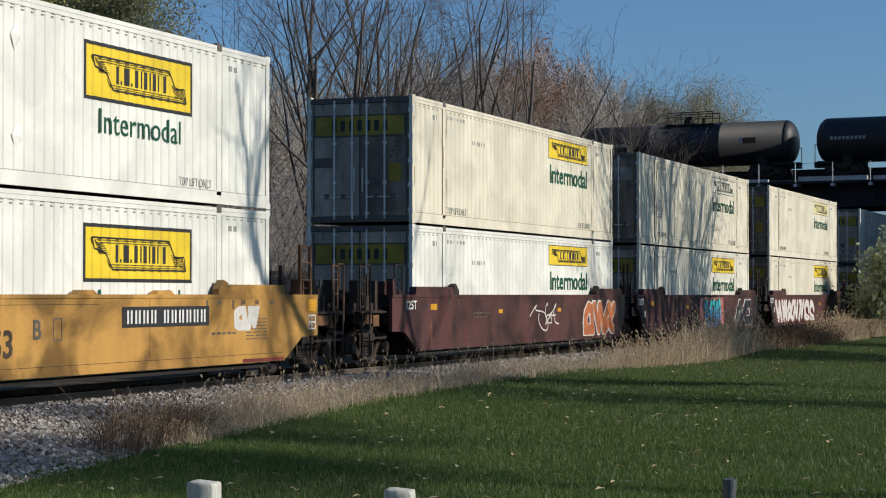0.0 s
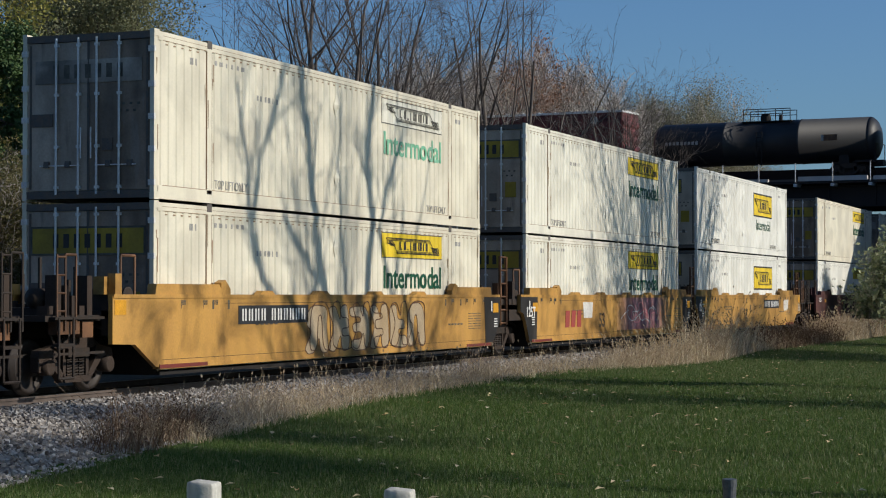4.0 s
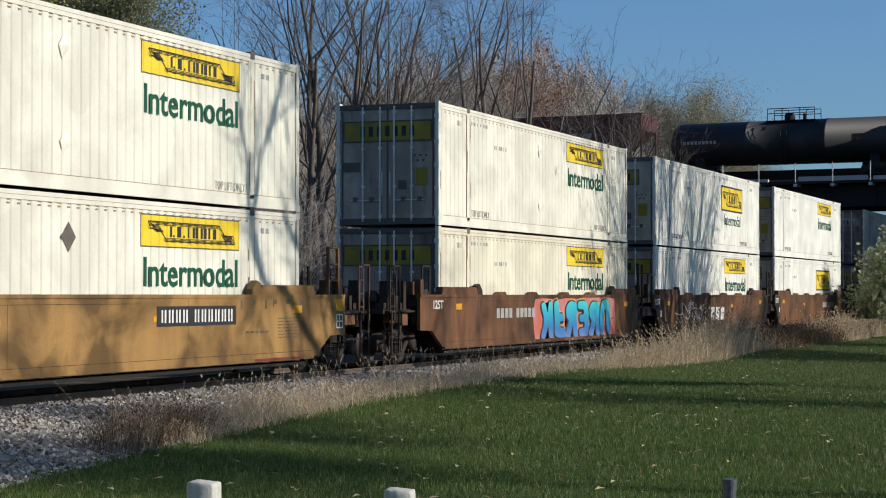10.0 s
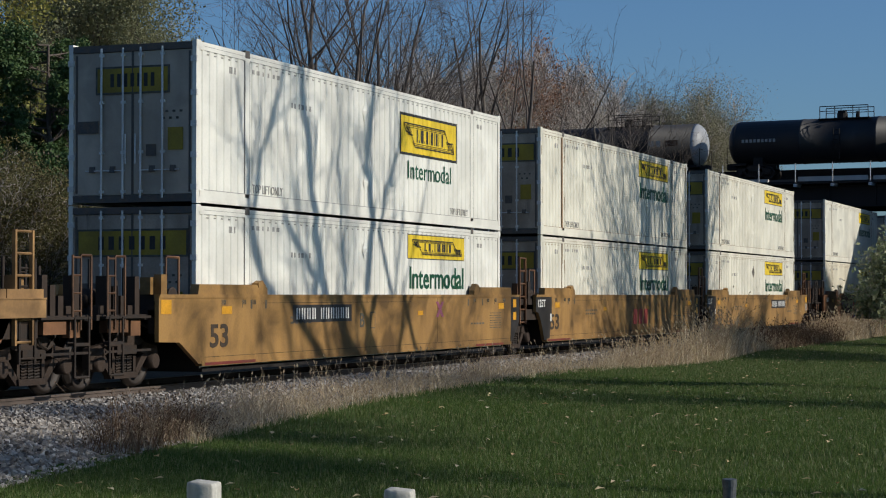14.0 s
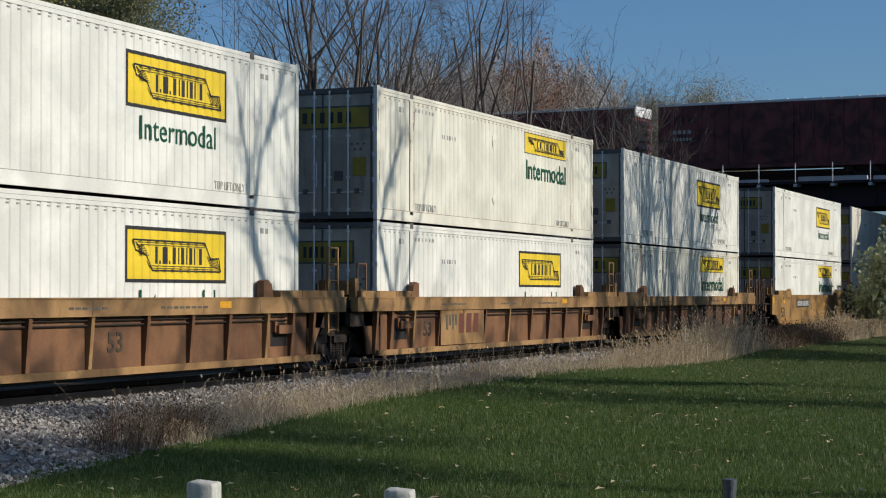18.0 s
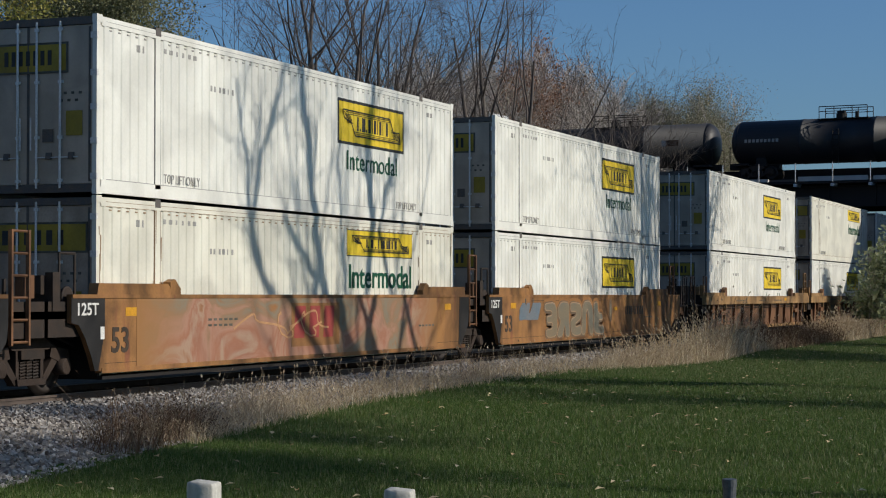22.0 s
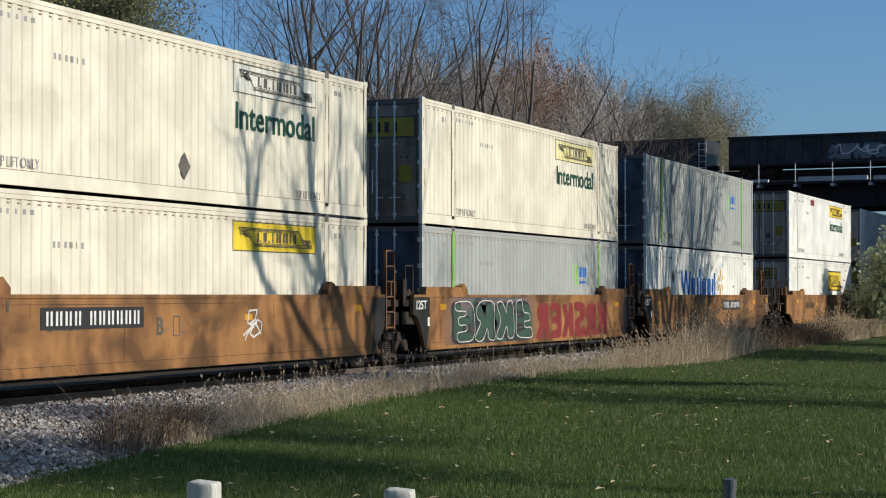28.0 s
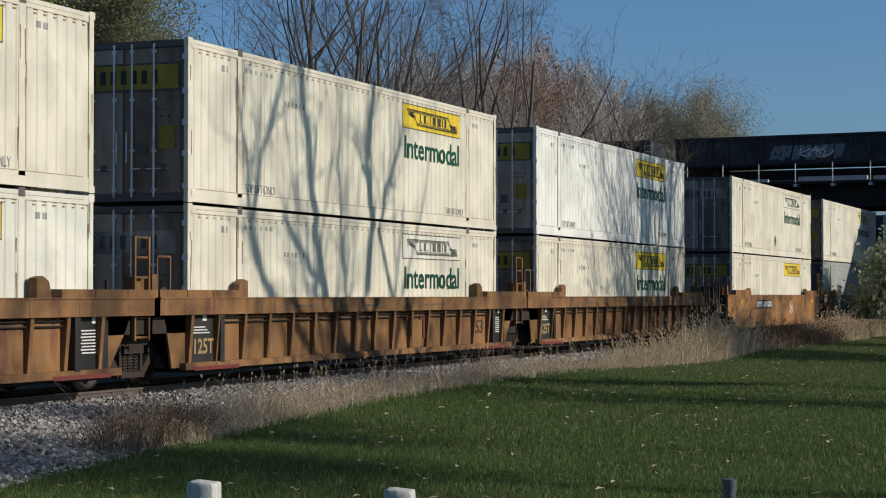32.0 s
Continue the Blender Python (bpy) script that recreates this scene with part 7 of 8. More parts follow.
rnd = random.Random(8)
stand(far_a, *spot(-13.0, 125), 0, 0.85)
stand(far_b, *spot(-7.5, 132), 0, 0.8)
stand(far_c, *spot(6.3, 150), 0, 1.2)
stand(far_o, *spot(21.5, 168), 0, 1.06)
for side, depth, kind, sc in ((-19, 118, far_b, 0.98), (-16, 122, far_a, 0.9), (-10, 128, far_a, 0.92), (-4.5, 138, far_b, 0.98), (-2, 142, far_a, 0.96), (0.5, 140, far_b, 1.0),
                              (3, 146, far_a, 1.0), (4.6, 152, far_b, 1.08), (8.2, 152, far_b, 1.05), (10, 158, far_a, 1.05), (12, 160, far_b, 1.06), (14.2, 165, far_a, 0.95),
                              (16.5, 170, far_a, 0.93), (18.5, 172, far_b, 0.93), (18.6, 176, far_o, 1.02), (20, 175, far_o, 1.0), (23.2, 172, far_o, 0.94), (25.5, 178, far_o, 0.95), (-22, 120, far_b, 1.0), (2, 160, far_b, 1.1), (11, 170, far_b, 1.1)):
    also(kind, *spot(side, depth), rnd.uniform(0, 360), sc * (1.0 if side > -8 else 0.92))
    also(kind, *spot(side + rnd.uniform(-1.4, 1.4), depth + rnd.uniform(6, 14)), rnd.uniform(0, 360), sc)

# leafy trees and shrubs at the near end of the far side
LEAFY = dict(depth=3, kids=[12, 8, 6], angle=[(25, 60), (25, 60), (25, 60)], ratio=[(0.35, 0.55), (0.4, 0.6), (0.4, 0.6)], lift=[0.02, 0.05, 0.03, 0.0, 0], wander=0.1, thin=0.015)
LEAFY["from"] = [0.15, 0.15, 0.1]
stand(tree("leafy tree turning yellow-green in autumn", 14.5, 2, 101, LEAFY, M_BARK, M_BARK, leaves=(60000, 0.075, 0.4, M_LEAF_Y)), *spot(-18.0, 66), 0, 1.12)
gg = stand(tree("tall tree with small grey-green leaves", 16, 2, 103, LEAFY, M_BARK, M_BARK, leaves=(70000, 0.065, 0.42, M_LEAF_G)), *spot(-17.0, 95), 0, 1.22)
HIGH = dict(LEAFY, kids=[9, 7, 5])
HIGH["from"] = [0.72, 0.15, 0.1]
young = stand(tree("young tree with a high leafy crown", 8.6, 1, 131, HIGH, M_BARK, M_BARK, leaves=(10000, 0.05, 0.3, M_LEAF_G)), 22.2, -17.8, 0, 1, -0.9)
also(young, 28.3, -18.2, 200, 1.1, -0.9)
also(young, 78.4, -19.0, 75, 1.22)
also(young, 81.0, -18.4, 310, 1.15)
also(young, 22.9, -21.0, 40, 1.22, -0.9)
# four unseen trees, added to keep sky light off the cars by the bridge
also(young, 110.0, -8.6, 70, 1.25)
also(young, 115.5, -9.4, 160, 1.4)
also(gg, 105.0, -12.5, 20, 0.62)
also(gg, 113.0, -13.0, 220, 0.7)
also(gg, *spot(-15.3, 93), 100, 1.12)
also(gg, *spot(-19.5, 98), 190, 1.25)
SHRUB = dict(depth=3, kids=[10, 8, 5], angle=[(20, 60), (25, 60), (25, 60)], ratio=[(0.4, 0.65), (0.4, 0.6), (0.4, 0.6)], lift=[0.02, 0.05, 0.03, 0.0, 0], wander=0.12, thin=0.01)
SHRUB["from"] = [0.05, 0.1, 0.1]
sh = stand(tree("tall brown-green shrub with sparse leaves", 6.3, 4, 107, SHRUB, M_BARK, M_TWIG, "shrub", (34000, 0.042, 0.28, M_LEAF_B), category="shrub"), 43.5, 10.4, 0, 0.95)
also(sh, 40.5, 8.6, 120, 0.85)
also(sh, 46.8, 10.8, 210, 0.85)
also(sh, 38.6, 10.0, 20, 1.0)
also(sh, 50.0, 10.4, 300, 0.75)
PINE = dict(depth=2, kids=[58, 13], angle=[(72, 98), (30, 55)], ratio=[(0.2, 0.33), (0.28, 0.5)], lift=[0.0, 0.03, 0.05, 0, 0], wander=0.05, thin=0.012)
PINE["from"] = [0.08, 0.15]
stand(tree("dark green pine with layered boughs", 12.3, 1, 109, PINE, M_BARK, M_BARK, "pine_tree", (120000, 0.06, 0.11, M_NEEDLE), trunk_r=0.2), *spot(-11.9, 61), 0)

# leafless thicket behind the track
THICK = dict(depth=3, kids=[9, 7, 5], angle=[(15, 45), (20, 50), (25, 60)], ratio=[(0.45, 0.7), (0.4, 0.6), (0.4, 0.6)], lift=[0.02, 0.08, 0.06, 0.03, 0], wander=0.12, thin=0.009)
THICK["from"] = [0.05, 0.1, 0.1]
th = stand(tree("leafless grey-brown thicket behind the track", 5.6, 5, 113, THICK, M_BARK, M_TWIG, "thicket", category="shrub"), 56, 9.5, 0)
for k in range(22):
    also(th, 53 + 2.4 * k + rnd.uniform(-0.6, 0.6), rnd.uniform(7.5, 12.5), rnd.uniform(0, 360), rnd.uniform(0.75, 1.25))

for k in range(6):
    also(th, 68 + 3.0 * k + rnd.uniform(-0.8, 0.8), rnd.uniform(17, 25), rnd.uniform(0, 360), rnd.uniform(1.5, 1.9))
also(gg, *spot(-13.2, 88), 260, 0.86)
also(gg, *spot(-15.8, 84), 30, 0.8)

# bushes by the overpass
bush = stand(tree("pale green leafy bush beside the bridge", 3.4, 5, 117, SHRUB, M_BARK, M_TWIG, "bush", (9000, 0.075, 0.22, M_BUSH), category="bush"), 94.0, -4.35, 0, 1.5)
also(bush, 97.5, -3.9, 90, 1.15)
also(bush, 88.5, -5.8, 200, 0.6)

# ---------- the overpass ----------
B_TOP = DECK_Z + 1.35
B_MAT = Matrix.Translation(B_AT) @ Matrix.Rotation(B_TURN, 4, "Z")
bridge = tagged(new("railway_overpass"), "dark steel girder railway overpass with a walkway and posts", "bridge", kind="structure")
bridge.matrix_basis = B_MAT
part("girder", "bridge_girder", lambda bm: [box(bm, -60, 60, -2.3, -2.25, DECK_Z - 1.55, DECK_Z - 0.3), box(bm, -60, 60, -2.5, -2.05, DECK_Z - 1.6, DECK_Z - 1.55), box(bm, -60, 60, -2.5, -2.05, DECK_Z - 0.3, DECK_Z - 0.22)], M_GIRDER, bridge)
part("girder", "bridge_girder_far", lambda bm: box(bm, -60, 60, 5.0, 5.4, DECK_Z - 1.6, DECK_Z - 0.22), M_GIRDER, bridge)
for k in range(40):
    part("stiffener", "bridge_stiffener", lambda bm: box(bm, -0.04, 0.04, -2.42, -2.3, DECK_Z - 1.55, DECK_Z - 0.3), M_GIRDER, bridge).matrix_basis = pose(-58 + 3 * k, 0, 0)
part("deck", "bridge_deck", lambda bm: box(bm, -330, 330, -2.2, 5.4, DECK_Z - 0.22, DECK_Z + 0.1), M_DARK, bridge)
part("walkway", "bridge_walkway", lambda bm: box(bm, -60, 60, -3.3, -2.2, DECK_Z - 0.12, DECK_Z - 0.02), M_STEEL, bridge)
for k in range(24):
    part("near_curb", ("near_curb", k % 4), lambda bm: box(bm, 0, (4.3, 4.7, 2.9, 4.5)[k % 4], -2.15, -1.9, DECK_Z + 0.1, DECK_Z + (0.36, 0.42, 0.3, 0.4)[k % 4]), M_CURB, bridge, "pale worn concrete curb").matrix_basis = pose(-60 + 4.9 * k, 0, 0)
for k in range(22):
    part("far_curb", ("far_curb", k % 3), lambda bm: box(bm, 0, (4.6, 5.2, 3.7)[k % 3], 3.6, 4.0, DECK_Z + 0.1, DECK_Z + (0.62, 0.5, 0.68)[k % 3]), M_GIRDER, bridge).matrix_basis = pose(-60 + 5.4 * k, 0, 0)
part("far_girder", "bridge_far_parapet", lambda bm: box(bm, -330, 330, 5.45, 5.6, DECK_Z - 1.6, B_TOP), M_GIRDER, bridge, "tall dark plate girder")
part("inner_deck", "bridge_inner_deck", lambda bm: box(bm, -60, 60, 5.6, 17.0, DECK_Z - 0.9, DECK_Z - 0.3), M_DARK, bridge)
for k in range(36):
    s = part("railing_post", "railing_post", lambda bm: [rod(bm, (0, -3.25, DECK_Z - 0.3), (0, -3.25, DECK_Z + 1.2), 0.035, 6), box(bm, -0.12, 0.12, -3.3, -2.2, DECK_Z - 0.3, DECK_Z - 0.12)], M_BAR, bridge)
    s.matrix_basis = pose(-1.1 - 2.42 * k + 12.1, 0, 0)
part("handrail_wire", "handrail_wire", lambda bm: [rod(bm, (-60, -3.25, DECK_Z + z), (20, -3.25, DECK_Z + z), 0.008, 4) for z in (0.6, 1.17)], M_DARK, bridge)
for s in (-1, 1):
    a, b = sorted((s * 9.0, s * 60.0))
    ab = tagged(new("abutment", mesh_of(("abutment", s), lambda bm: box(bm, a, b, -2.0, 16.8, -1.0, DECK_Z - 1.6))), "old concrete bridge abutment in shade", "abutment", kind="structure")
    dress(ab, M_CONCRETE).matrix_basis = B_MAT


def fill_shape(bm, a, b, front):
    pts = [(front, -0.8), (front + 13.5, DECK_Z - 0.25), (5.3, DECK_Z - 0.25), (18.5, -0.8)]
    va = [bm.verts.new((a, y, z)) for y, z in pts]
    vb = [bm.verts.new((b, y, z)) for y, z in pts]
    bm.faces.new(va)
    bm.faces.new(vb[::-1])
    for i in range(4):
        bm.faces.new((va[i], vb[i], vb[(i + 1) % 4], va[(i + 1) % 4]))


fill = tagged(new("embankment", mesh_of("embankment_left", lambda bm: fill_shape(bm, -320, -60, -15.6))), "grassy railway embankment beyond the overpass", "embankment", kind="structure")
dress(fill, M_FILL).matrix_basis = B_MAT
fill = tagged(new("embankment", mesh_of("embankment_right", lambda bm: fill_shape(bm, 60, 320, -15.6))), "grassy railway embankment beside the lawn", "embankment", kind="structure")
dress(fill, M_FILL).matrix_basis = B_MAT
# unseen wall added to shade the far cars, its top sloping with the bank
shade_wall = tagged(new("wing_wall", mesh_of("wing_wall", lambda bm: slab(bm, [(92.4, -0.8), (126.0, -0.8), (126.0, 9.4), (105.0, 9.4), (105.0, 8.2), (99.0, 4.2)], -7.2, -6.2))), "unseen concrete wall with a sloping top, added for shade", "wall", kind="structure")
dress(shade_wall, M_CONCRETE)

# ---------- the train on the overpass ----------
B_RAIL = DECK_Z + 0.42
HALF = 1.55
part("rail", "bridge_rails", lambda bm: [box(bm, -330, 330, HALF + s * 0.75 - 0.04, HALF + s * 0.75 + 0.04, B_RAIL - 0.3, B_RAIL) for s in (-1, 1)], M_RAIL, bridge)
B_MOVERS = []


def upper_truck(x, owner):
    t = truck(x, owner, turning=False)
    t.matrix_basis = pose(x, 0, 0)
    for w in t.children:
        if w.name.startswith("wheelset"):
            WHEELS.append((w, w.matrix_basis.translation.x, owner))


def tank_car(length, shell, end, label):
    c = thing("tank_car", label, "tank car", "cars on the overpass")
    r = 1.48
    zc = 2.52
    dome = [(0.0, 0.05), (0.03, 0.5), (0.12, 0.9), (0.28, 1.22), (0.48, 1.4), (0.66, r)]
    part("tank", ("tank", length), lambda bm: lathe_x(bm, [(0.66, r), (length * 0.33, r), (length * 0.33, r + 0.02), (length * 0.34, r + 0.02), (length * 0.34, r), (length * 0.66, r), (length * 0.66, r + 0.02), (length * 0.67, r + 0.02), (length * 0.67, r), (length - 0.66, r)], 36, (0, 0, zc)), shell, c)
    part("tank_end", ("tank_end_front", length), lambda bm: lathe_x(bm, [(length - x, q) for x, q in dome[::-1]], 36, (0, 0, zc)), end, c, "domed tank end")
    part("tank_end", ("tank_end_back", length), lambda bm: lathe_x(bm, dome, 36, (0, 0, zc)), shell, c)
    part("sill", ("tank_sill", length), lambda bm: [box(bm, -0.2, 3.2, -0.35, 0.35, 0.75, 1.15), box(bm, length - 3.2, length + 0.2, -0.35, 0.35, 0.75, 1.15), box(bm, 0.3, 1.4, -1.3, 1.3, 1.0, 1.12), box(bm, length - 1.4, length - 0.3, -1.3, 1.3, 1.0, 1.12)], M_DARK, c)
    for x in (2.2, length - 2.2):
        part("saddle", ("tank_saddle", x), lambda bm: slab(bm, [(x - 0.35, 0.9), (x + 0.35, 0.9), (x + 0.3, 1.5), (x - 0.3, 1.5)], -1.1, 1.1), M_DARK, c)
    part("manway", ("manway", length), lambda bm: [rod(bm, (length / 2, 0, zc + r - 0.1), (length / 2, 0, zc + r + 0.28), 0.35, 14), box(bm, length / 2 - 0.25, length / 2 + 0.25, -0.2, 0.2, zc + r + 0.28, zc + r + 0.45)], M_DARK, c)
    part("safety_valve", ("safety_valve", length), lambda bm: rod(bm, (length / 2 + 1.0, 0.1, zc + r - 0.1), (length / 2 + 1.0, 0.1, zc + r + 0.4), 0.13, 8), M_DARK, c)

    def rails(bm):
        m = length / 2
        for x in (-1.3, -0.3, 0.9, 1.9):
            for y in (-0.75, 0.75):
                rod(bm, (m + x, y, zc + r - 0.25), (m + x, y, zc + r + 0.72), 0.03, 5)
        for y in (-0.75, 0.75):
            rod(bm, (m - 1.3, y, zc + r + 0.72), (m + 1.9, y, zc + r + 0.72), 0.03, 5)
            rod(bm, (m - 1.3, y, zc + r + 0.4), (m + 1.9, y, zc + r + 0.4), 0.025, 5)
        box(bm, m - 1.4, m + 2.0, -0.8, -0.4, zc + r - 0.12, zc + r - 0.06)
    part("top_platform", ("tank_platform", length), rails, M_DARK, c)
    part("side_ladder", ("tank_ladder", length), lambda bm: [rod(bm, (length / 2 + dx, -1.56, 0.9), (length / 2 + dx, -1.5, 3.2), 0.025, 5) for dx in (-0.2, 0.2)] + [rod(bm, (length / 2 - 0.2, -1.54, 1.0 + 0.3 * k), (length / 2 + 0.2, -1.54, 1.0 + 0.3 * k), 0.02, 5) for k in range(8)], M_DARK, c)
    part("end_rail", ("tank_end_rail", length), lambda bm: [rod(bm, (0.1, y, 1.1), (0.1, y, 2.2), 0.03, 5) for y in (-1.2, 1.2)] + [rod(bm, (0.1, -1.2, 2.2), (0.1, 1.2, 2.2), 0.03, 5)], M_STEEL, c)
    part("end_rail", ("tank_front_rail", length), lambda bm: [rod(bm, (length - 0.1, y, 1.1), (length - 0.1, y, 2.2), 0.03, 5) for y in (-1.2, 1.2)] + [rod(bm, (length - 0.1, -1.2, 2.2), (length - 0.1, 1.2, 2.2), 0.03, 5)], M_STEEL, c)
    part("tank_stencil", ("tank_stencil", length), lambda bm: [bars(bm, 1.2, 3.6, -r - 0.004, zc - 0.05, zc + 0.16, [2, 1] * 9), bars(bm, length - 3.6, length - 2.8, -r - 0.004, zc - 0.1, zc + 0.3, [2, 1, 2])], M_GREYMARK, c)
    part("hazard_plate", ("hazard_plate", length), lambda bm: box(bm, length * 0.78, length * 0.78 + 0.9, -r - 0.02, -r + 0.2, zc - 0.1, zc + 0.3), M_TAN, c)
    upper_truck(1.9, c)
    upper_truck(length - 1.9, c)
    return c


def boxcar(length, skin, end_skin, label, door=None, white=True, top=5.25):
    c = thing("boxcar", label, "boxcar", "cars on the overpass")
    part("body", ("box_body", length, top), lambda bm: [box(bm, 0.15, length - 0.15, -HALF + 0.06, HALF - 0.06, 1.05, top - 0.12)], skin, c)
    n = int(length / 0.95)
    for k in range(n + 1):
        part("side_rib", ("box_rib", top), lambda bm: box(bm, -0.05, 0.05, -HALF, -HALF + 0.07, 1.05, top - 0.15), skin, c).matrix_basis = pose(0.2 + (length - 0.4) * k / n, 0, 0)
    part("roof", ("box_roof", length, top), lambda bm: [slab(bm, [(0.1, top - 0.15), (length - 0.1, top - 0.15), (length - 0.1, top), (0.1, top)], -HALF + 0.02, HALF - 0.02)] + [box(bm, 0.6 + 1.2 * k, 0.7 + 1.2 * k, -HALF + 0.02, HALF - 0.02, top, top + 0.05) for k in range(int(length / 1.2))], M_BAR, c)
    part("sill", ("box_sill", length), lambda bm: [box(bm, 0.2, length - 0.2, -HALF, -HALF + 0.12, 0.8, 1.08), box(bm, -0.2, length + 0.2, -0.3, 0.3, 0.75, 1.1)], skin, c)
    dl = length * (0.3 if door else 0.2)
    part("door", ("box_door", length, bool(door), top), lambda bm: box(bm, length / 2 - dl / 2, length / 2 + dl / 2, -HALF - 0.04, -HALF + 0.05, 1.1, top - 0.35), door or skin, c, "dark plug door" if door else "")
    for k in range(6):
        part("door_batten", ("door_batten", length, bool(door), k), lambda bm: box(bm, length / 2 - dl / 2 + 0.1, length / 2 + dl / 2 - 0.1, -HALF - 0.06, -HALF - 0.04, 1.3 + 0.55 * k, 1.36 + 0.55 * k), door or skin, c)
    for k in range(6):
        part("end_rib", ("box_end_rib", length, k, top), lambda bm: slab(bm, [(length - 0.16, 1.15 + 0.55 * k), (length - 0.02, 1.3 + 0.55 * k), (length - 0.02, 1.5 + 0.55 * k), (length - 0.16, 1.65 + 0.55 * k)], -HALF + 0.06, HALF - 0.06), end_skin, c)
    if white:
        part("end_cap", ("box_cap", length, top), lambda bm: box(bm, length - 0.16, length - 0.04, -HALF + 0.02, HALF - 0.02, top - 0.68, top - 0.02), M_ROOFWHITE, c, "white-painted end above the ribs")
    part("end_ladder", ("box_ladder", length), lambda bm: [rod(bm, (length + 0.05, y, 0.8), (length + 0.05, y, 4.6), 0.025, 5) for y in (-1.4, -1.0)] + [rod(bm, (length + 0.05, -1.4, 1.0 + 0.4 * k), (length + 0.05, -1.0, 1.0 + 0.4 * k), 0.02, 5) for k in range(9)], M_STEEL, c)
    part("side_stencil", ("box_stencil", length), lambda bm: [bars(bm, 1.2, 2.6, -HALF - 0.002, 3.2, 3.45, [2, 1] * 4), bars(bm, 1.2, 2.6, -HALF - 0.002, 2.75, 2.95, [2, 1] * 6)], M_GREYMARK, c)
    upper_truck(2.0, c)
    upper_truck(length - 2.0, c)
    return c


def hopper(length, label, top=4.75):
    c = thing("covered_hopper", label, "hopper car", "cars on the overpass")
    part("body", ("hopper_body", length), lambda bm: slab(bm, [(1.2, 1.3), (length - 1.2, 1.3), (length - 2.3, 2.2), (length - 0.25, 3.6), (length - 0.25, top - 0.2), (0.25, top - 0.2), (0.25, 3.6), (2.3, 2.2)], -HALF + 0.03, HALF - 0.03), M_HOPPER, c)
    part("side_sheet", ("hopper_sheet", length), lambda bm: slab(bm, [(2.3, 1.5), (length - 2.3, 1.5), (length - 0.25, 3.5), (length - 0.25, top - 0.25), (0.25, top - 0.25), (0.25, 3.5)], -HALF, -HALF + 0.03), M_HOPPER, c)
    part("roof", ("hopper_roof", length), lambda bm: slab(bm, [(0.2, top - 0.22), (length - 0.2, top - 0.22), (length - 0.2, top - 0.08), (0.2, top - 0.08)], -HALF - 0.02, HALF + 0.02), M_HOPPER, c)
    part("roof_hatch", ("hopper_hatch", length), lambda bm: box(bm, 0.8, length - 0.8, -0.35, 0.35, top - 0.08, top + 0.08), M_STEEL, c)
    part("roof_walk", ("hopper_walk", length), lambda bm: [box(bm, 0.2, length - 0.2, -1.4, -0.9, top, top + 0.04)] + [box(bm, 0.3 + 1.0 * k, 0.36 + 1.0 * k, -1.35, -0.95, top - 0.1, top) for k in range(int(length - 0.5))], M_STEEL, c)
    for s, x in ((1, 0.3), (-1, length - 0.3)):
        for y in (-1.4, 1.4):
            part("end_frame", ("hopper_end", length, s, y), lambda bm: [rod(bm, (x, y, 1.0), (x, y, top - 0.25), 0.06, 6), rod(bm, (x + s * 1.0, y, 1.2), (x, y, 3.0), 0.05, 6)], M_HOPPER, c)
        part("end_ladder", ("hopper_ladder", length, s), lambda bm: [rod(bm, (x - s * 0.15, -1.45, 1.0 + 0.4 * k), (x - s * 0.15, -1.05, 1.0 + 0.4 * k), 0.02, 5) for k in range(9)] + [rod(bm, (x - s * 0.15, y, 0.9), (x - s * 0.15, y, top - 0.2), 0.025, 5) for y in (-1.45, -1.05)], M_HOPPER, c)
    for k in range(3):
        x = length * (0.27 + 0.23 * k)
        part("hopper_chute", ("hopper_chute", length, k), lambda bm: slab(bm, [(x - 0.35, 0.5), (x + 0.35, 0.5), (x + 1.3, 1.5), (x - 1.3, 1.5)], -0.9, 0.9), M_HOPPER, c)
    part("sill", ("hopper_sill", length), lambda bm: box(bm, -0.2, length + 0.2, -0.3, 0.3, 0.75, 1.15), M_DARK, c)
    part("brand_mark", ("hopper_brand", length), lambda bm: [slab(bm, [(x, 3.05), (x + 0.85, 3.05), (x + 1.0, 3.5), (x + 0.15, 3.5)], -HALF - 0.006, -HALF) for x in (length * 0.5, length * 0.5 + 1.1, length * 0.5 + 2.2, length * 0.5 + 3.3)], M_GREYMARK, c, "plain slanted pale shapes")
    part("side_stencil", ("hopper_stencil", length), lambda bm: [bars(bm, 3.0, 4.4, -HALF - 0.004, 3.2, 3.4, [2, 1] * 4), bars(bm, 3.0, 4.4, -HALF - 0.004, 2.8, 3.0, [2, 1] * 6)], M_GREYMARK, c)
    upper_truck(1.7, c)
    upper_truck(length - 1.7, c)
    return c


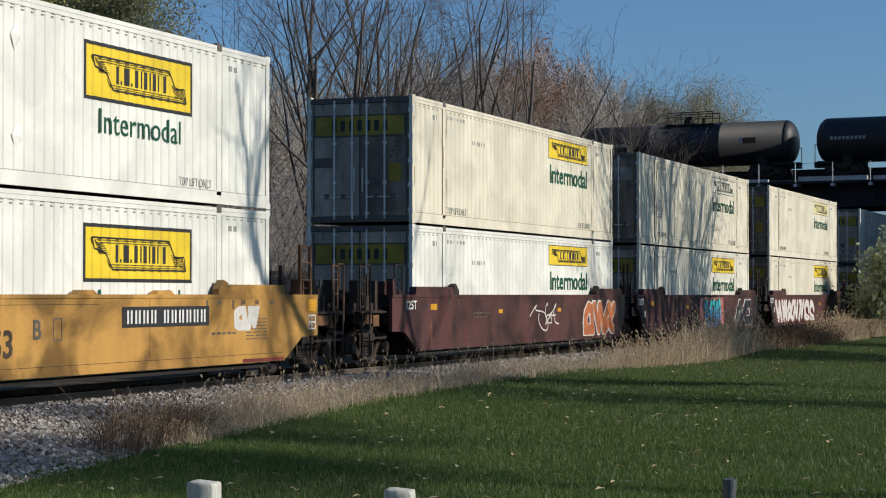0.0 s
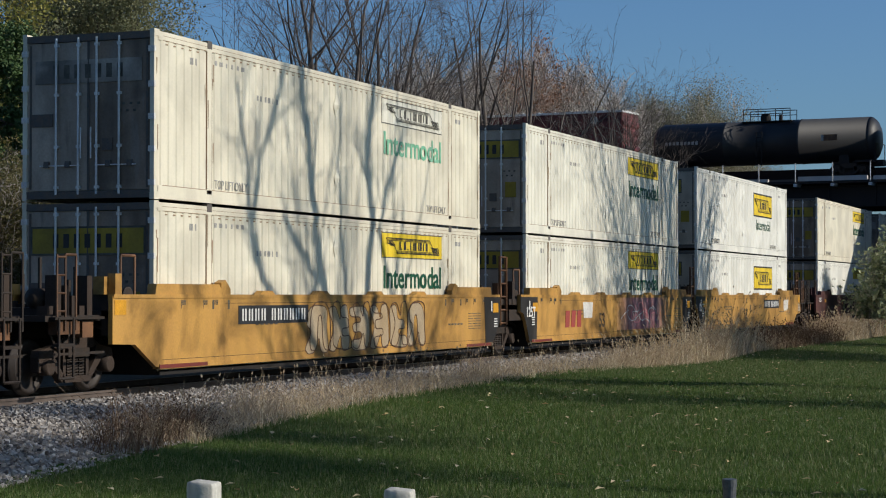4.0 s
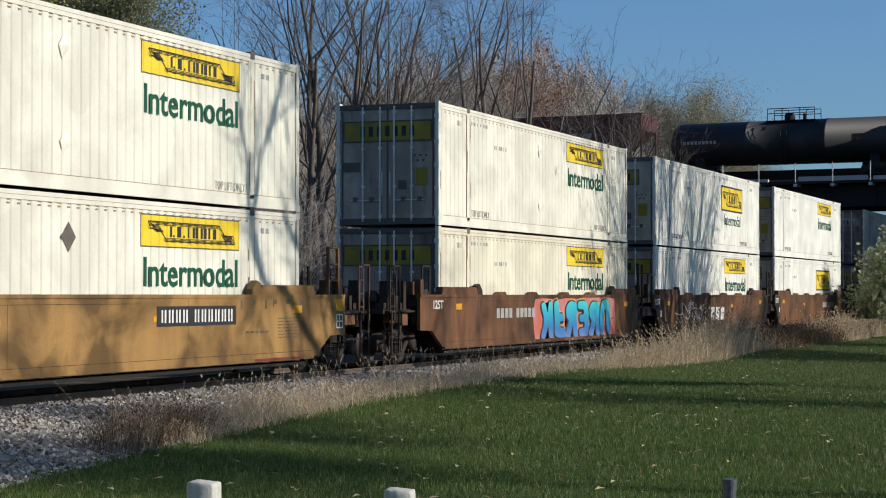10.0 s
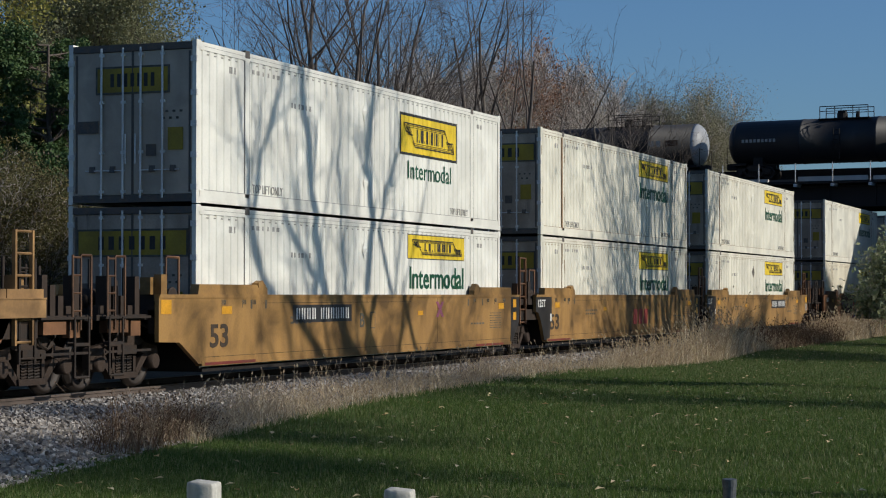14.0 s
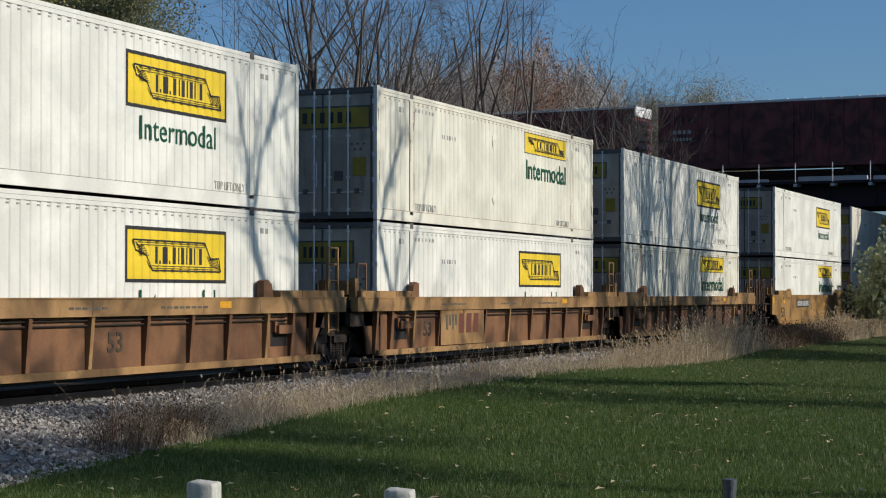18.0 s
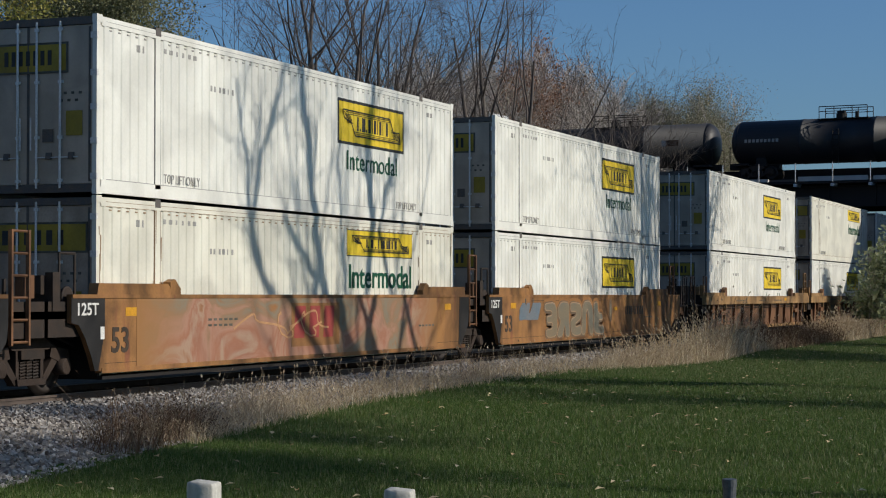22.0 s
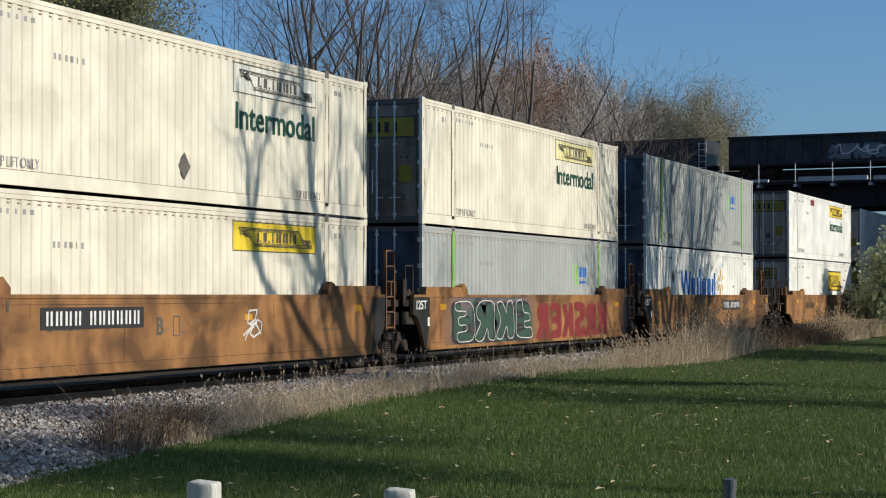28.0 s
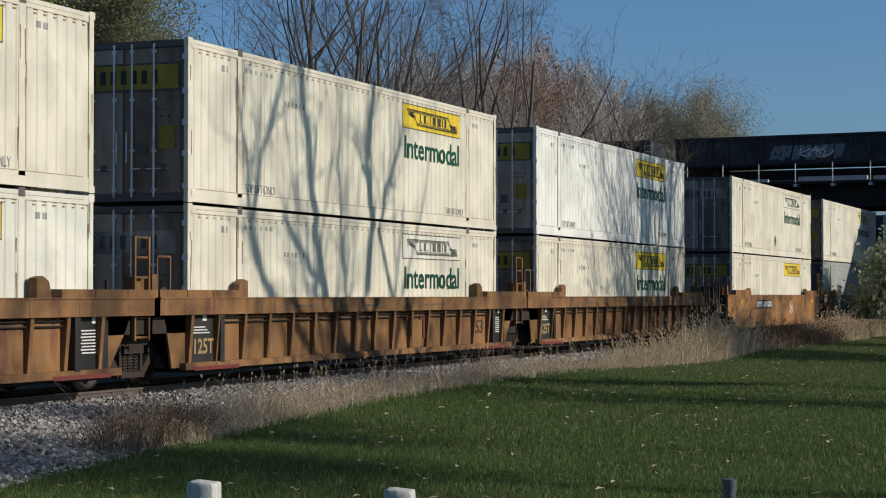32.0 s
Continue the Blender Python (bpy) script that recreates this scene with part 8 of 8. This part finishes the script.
def gondola(length, seed, label):
    c = thing("gondola", label, "gondola car", "cars on the overpass")
    part("body", ("gon_body", length), lambda bm: [box(bm, 0.2, length - 0.2, -HALF + 0.08, -HALF + 0.14, 1.0, 2.78), box(bm, 0.2, length - 0.2, HALF - 0.14, HALF - 0.08, 1.0, 2.78), box(bm, 0.2, length - 0.2, -HALF + 0.1, HALF - 0.1, 0.95, 1.05), box(bm, 0.2, 0.28, -HALF + 0.1, HALF - 0.1, 1.0, 2.78), box(bm, length - 0.28, length - 0.2, -HALF + 0.1, HALF - 0.1, 1.0, 2.78)], M_GONDOLA, c)
    part("top_chord", ("gon_chord", length), lambda bm: [box(bm, 0.15, length - 0.15, s * HALF - 0.1, s * HALF + 0.06, 2.74, 2.88) for s in (-1, 1)], M_GONDOLA, c)
    n = 16
    for k in range(n + 1):
        part("side_stake", "gon_stake", lambda bm: box(bm, -0.06, 0.06, -HALF, -HALF + 0.09, 1.0, 2.76), M_GONDOLA, c).matrix_basis = pose(0.3 + (length - 0.6) * k / n, 0, 0)

    def load(bm):
        rnd2 = random.Random(seed)
        for k in range(40):
            x = 0.8 + (length - 1.8) * rnd2.random()
            y = rnd2.uniform(-1.1, 1.1)
            s = rnd2.uniform(0.12, 0.35)
            rod(bm, (x, y, 2.2), (x + rnd2.uniform(-0.3, 0.3), y, 2.78 + s * 0.5), s, 5, s * 0.3)
        box(bm, 0.4, length - 0.4, -1.35, 1.35, 2.2, 2.6)
    part("load", ("gon_load", seed), load, M_GRAVELTOP, c)
    part("sill", ("gon_sill", length), lambda bm: [box(bm, -0.2, length + 0.2, -0.3, 0.3, 0.75, 1.1), box(bm, 0.3, length - 0.3, -HALF, -HALF + 0.1, 0.85, 1.02)], M_DARK, c)
    part("end_ladder", ("gon_ladder", length), lambda bm: [rod(bm, (length - 0.1, -HALF - 0.05, 0.7), (length - 0.1, -HALF - 0.05, 2.6), 0.025, 5), rod(bm, (length - 0.6, -HALF - 0.05, 0.7), (length - 0.6, -HALF - 0.05, 2.6), 0.025, 5)] + [rod(bm, (length - 0.6, -HALF - 0.05, 0.9 + 0.4 * k), (length - 0.1, -HALF - 0.05, 0.9 + 0.4 * k), 0.02, 5) for k in range(5)], M_BAR, c)
    upper_truck(2.0, c)
    upper_truck(length - 2.0, c)
    return c


def sprayed(c, length, seed, colour, x0, x1, z1=2.4):
    part("graffiti", ("upper_graffiti", seed), lambda bm: splotch(bm, length * x0, length * x1, 1.2, z1, -HALF - 0.004, seed, 7), SPRAY[colour], c, colour + " sprayed graffiti shapes")
    part("graffiti_scrawl", ("upper_lines", seed), lambda bm: strokes(bm, length * x0, length * x1, 1.25, z1, -HALF - 0.009, seed + 1, 7, 0.07), SPRAY["white"], c)


for kind, a, b in (("T", 147, 162.6), ("T", 130.45, 146.19), ("T", 114.03, 129.91), ("T", 97.42, 113.58), ("X", 76.6, 96.9), ("H", 58.6, 76.4), ("T", 41.4, 58.3), ("H", 23.5, 41.1),
                   ("T", 7.3, 23.1), ("S", -5.6, 6.15), ("S", -18.05, -6.3), ("R", -35.7, -18.5), ("P", -53.1, -35.9), ("T", -68.9, -53.6), ("T", -84.9, -69.35), ("O", -104.9, -85.1),
                   ("G", -126.3, -105.6), ("G", -147.2, -126.95), ("G", -168.25, -147.95), ("G", -189.3, -169.0)):
    b -= {"T": 0.6, "S": 0.6, "G": 0.6}.get(kind, 1.25)
    n = round(b - a, 2)
    if kind == "T":
        c = tank_car(n, M_TANK, M_TANK, "long glossy black tank car on the overpass")
    elif kind == "S":
        c = tank_car(n, M_TANK, M_TANKGREY, "short dark tank car with a grey end")
    elif kind == "H":
        c = hopper(n, "dark red covered hopper car with pale brand shapes")
    elif kind == "G":
        c = gondola(n, int(abs(a)), "low black gondola car with a dark load")
        sprayed(c, n, int(abs(a)), "slate", 0.35, 0.6, 2.2)
    elif kind == "O":
        c = boxcar(n, M_BOXBROWN, M_BOXBROWN, "ochre boxcar with a dark door and blue graffiti", M_GONDOLA, True)
        sprayed(c, n, 301, "slate", 0.55, 0.9, 2.5)
    elif kind == "X":
        c = boxcar(n, M_BOXRED, M_BOXRED, "dark red boxcar with pale graffiti", None, False, 5.05)
        sprayed(c, n, 302, "slate", 0.5, 0.85, 2.4)
        part("round_mark", "round_mark", lambda bm: lathe_y(bm, [(-HALF - 0.006, 0.28), (-HALF, 0.28)], 16, (n - 2.2, 0, 4.4)), M_GREYMARK, c)
    else:
        c = boxcar(n, M_BOXRED, M_BOXRED, "dark red boxcar with a white-topped end" if kind == "R" else "dark red boxcar with purple graffiti")
        if kind == "P":
            sprayed(c, n, 303, "purple", 0.15, 0.5, 2.3)
    B_MOVERS.append((c, a))


# ---------- what moves ----------
def motions():
    for ob, x, z in MOVERS:
        walk(ob, [(t, pose(x + gone(t), 0, z)) for t in TIMES])
    side = Vector((B_DIR.y, -B_DIR.x, 0)) * -HALF
    for ob, a in B_MOVERS:
        rows = []
        for t in TIMES:
            p = B_AT + B_DIR * (a + V_BRIDGE * (t - 16)) + side
            rows.append((t, Matrix.Translation((p.x, p.y, B_RAIL)) @ Matrix.Rotation(B_TURN, 4, "Z")))
        walk(ob, rows)
    start = {ob: x for ob, x, _ in MOVERS}
    upper = {ob: a for ob, a in B_MOVERS}
    for w, dx, owner in WHEELS:
        if owner in start:
            at = [(f / 30, gone(f / 30)) for f in range(0, 961)]
            seen = [(t, g) for t, g in at if 20 < start[owner] + w.parent.location.x + g < 62]
        else:
            at = [(f / 30, V_BRIDGE * (f / 30 - 16)) for f in range(0, 961, 2)]
            seen = [(t, g) for t, g in at if -22 < upper[owner] + w.parent.location.x + g < 4]
        if len(seen) < 3:
            seen = [at[0], at[1], at[2]]
        g0 = seen[0][1]
        rows = [(t, pose(dx, 0, 0.46) @ Matrix.Rotation((g - g0) / 0.46, 4, "Y")) for t, g in seen]
        if rows[0][0] > 0.01:
            rows.insert(0, (0.0, rows[0][1]))
        if rows[-1][0] < 31.99:
            rows.append((32.0, rows[-1][1]))
        walk(w, rows)


motions()
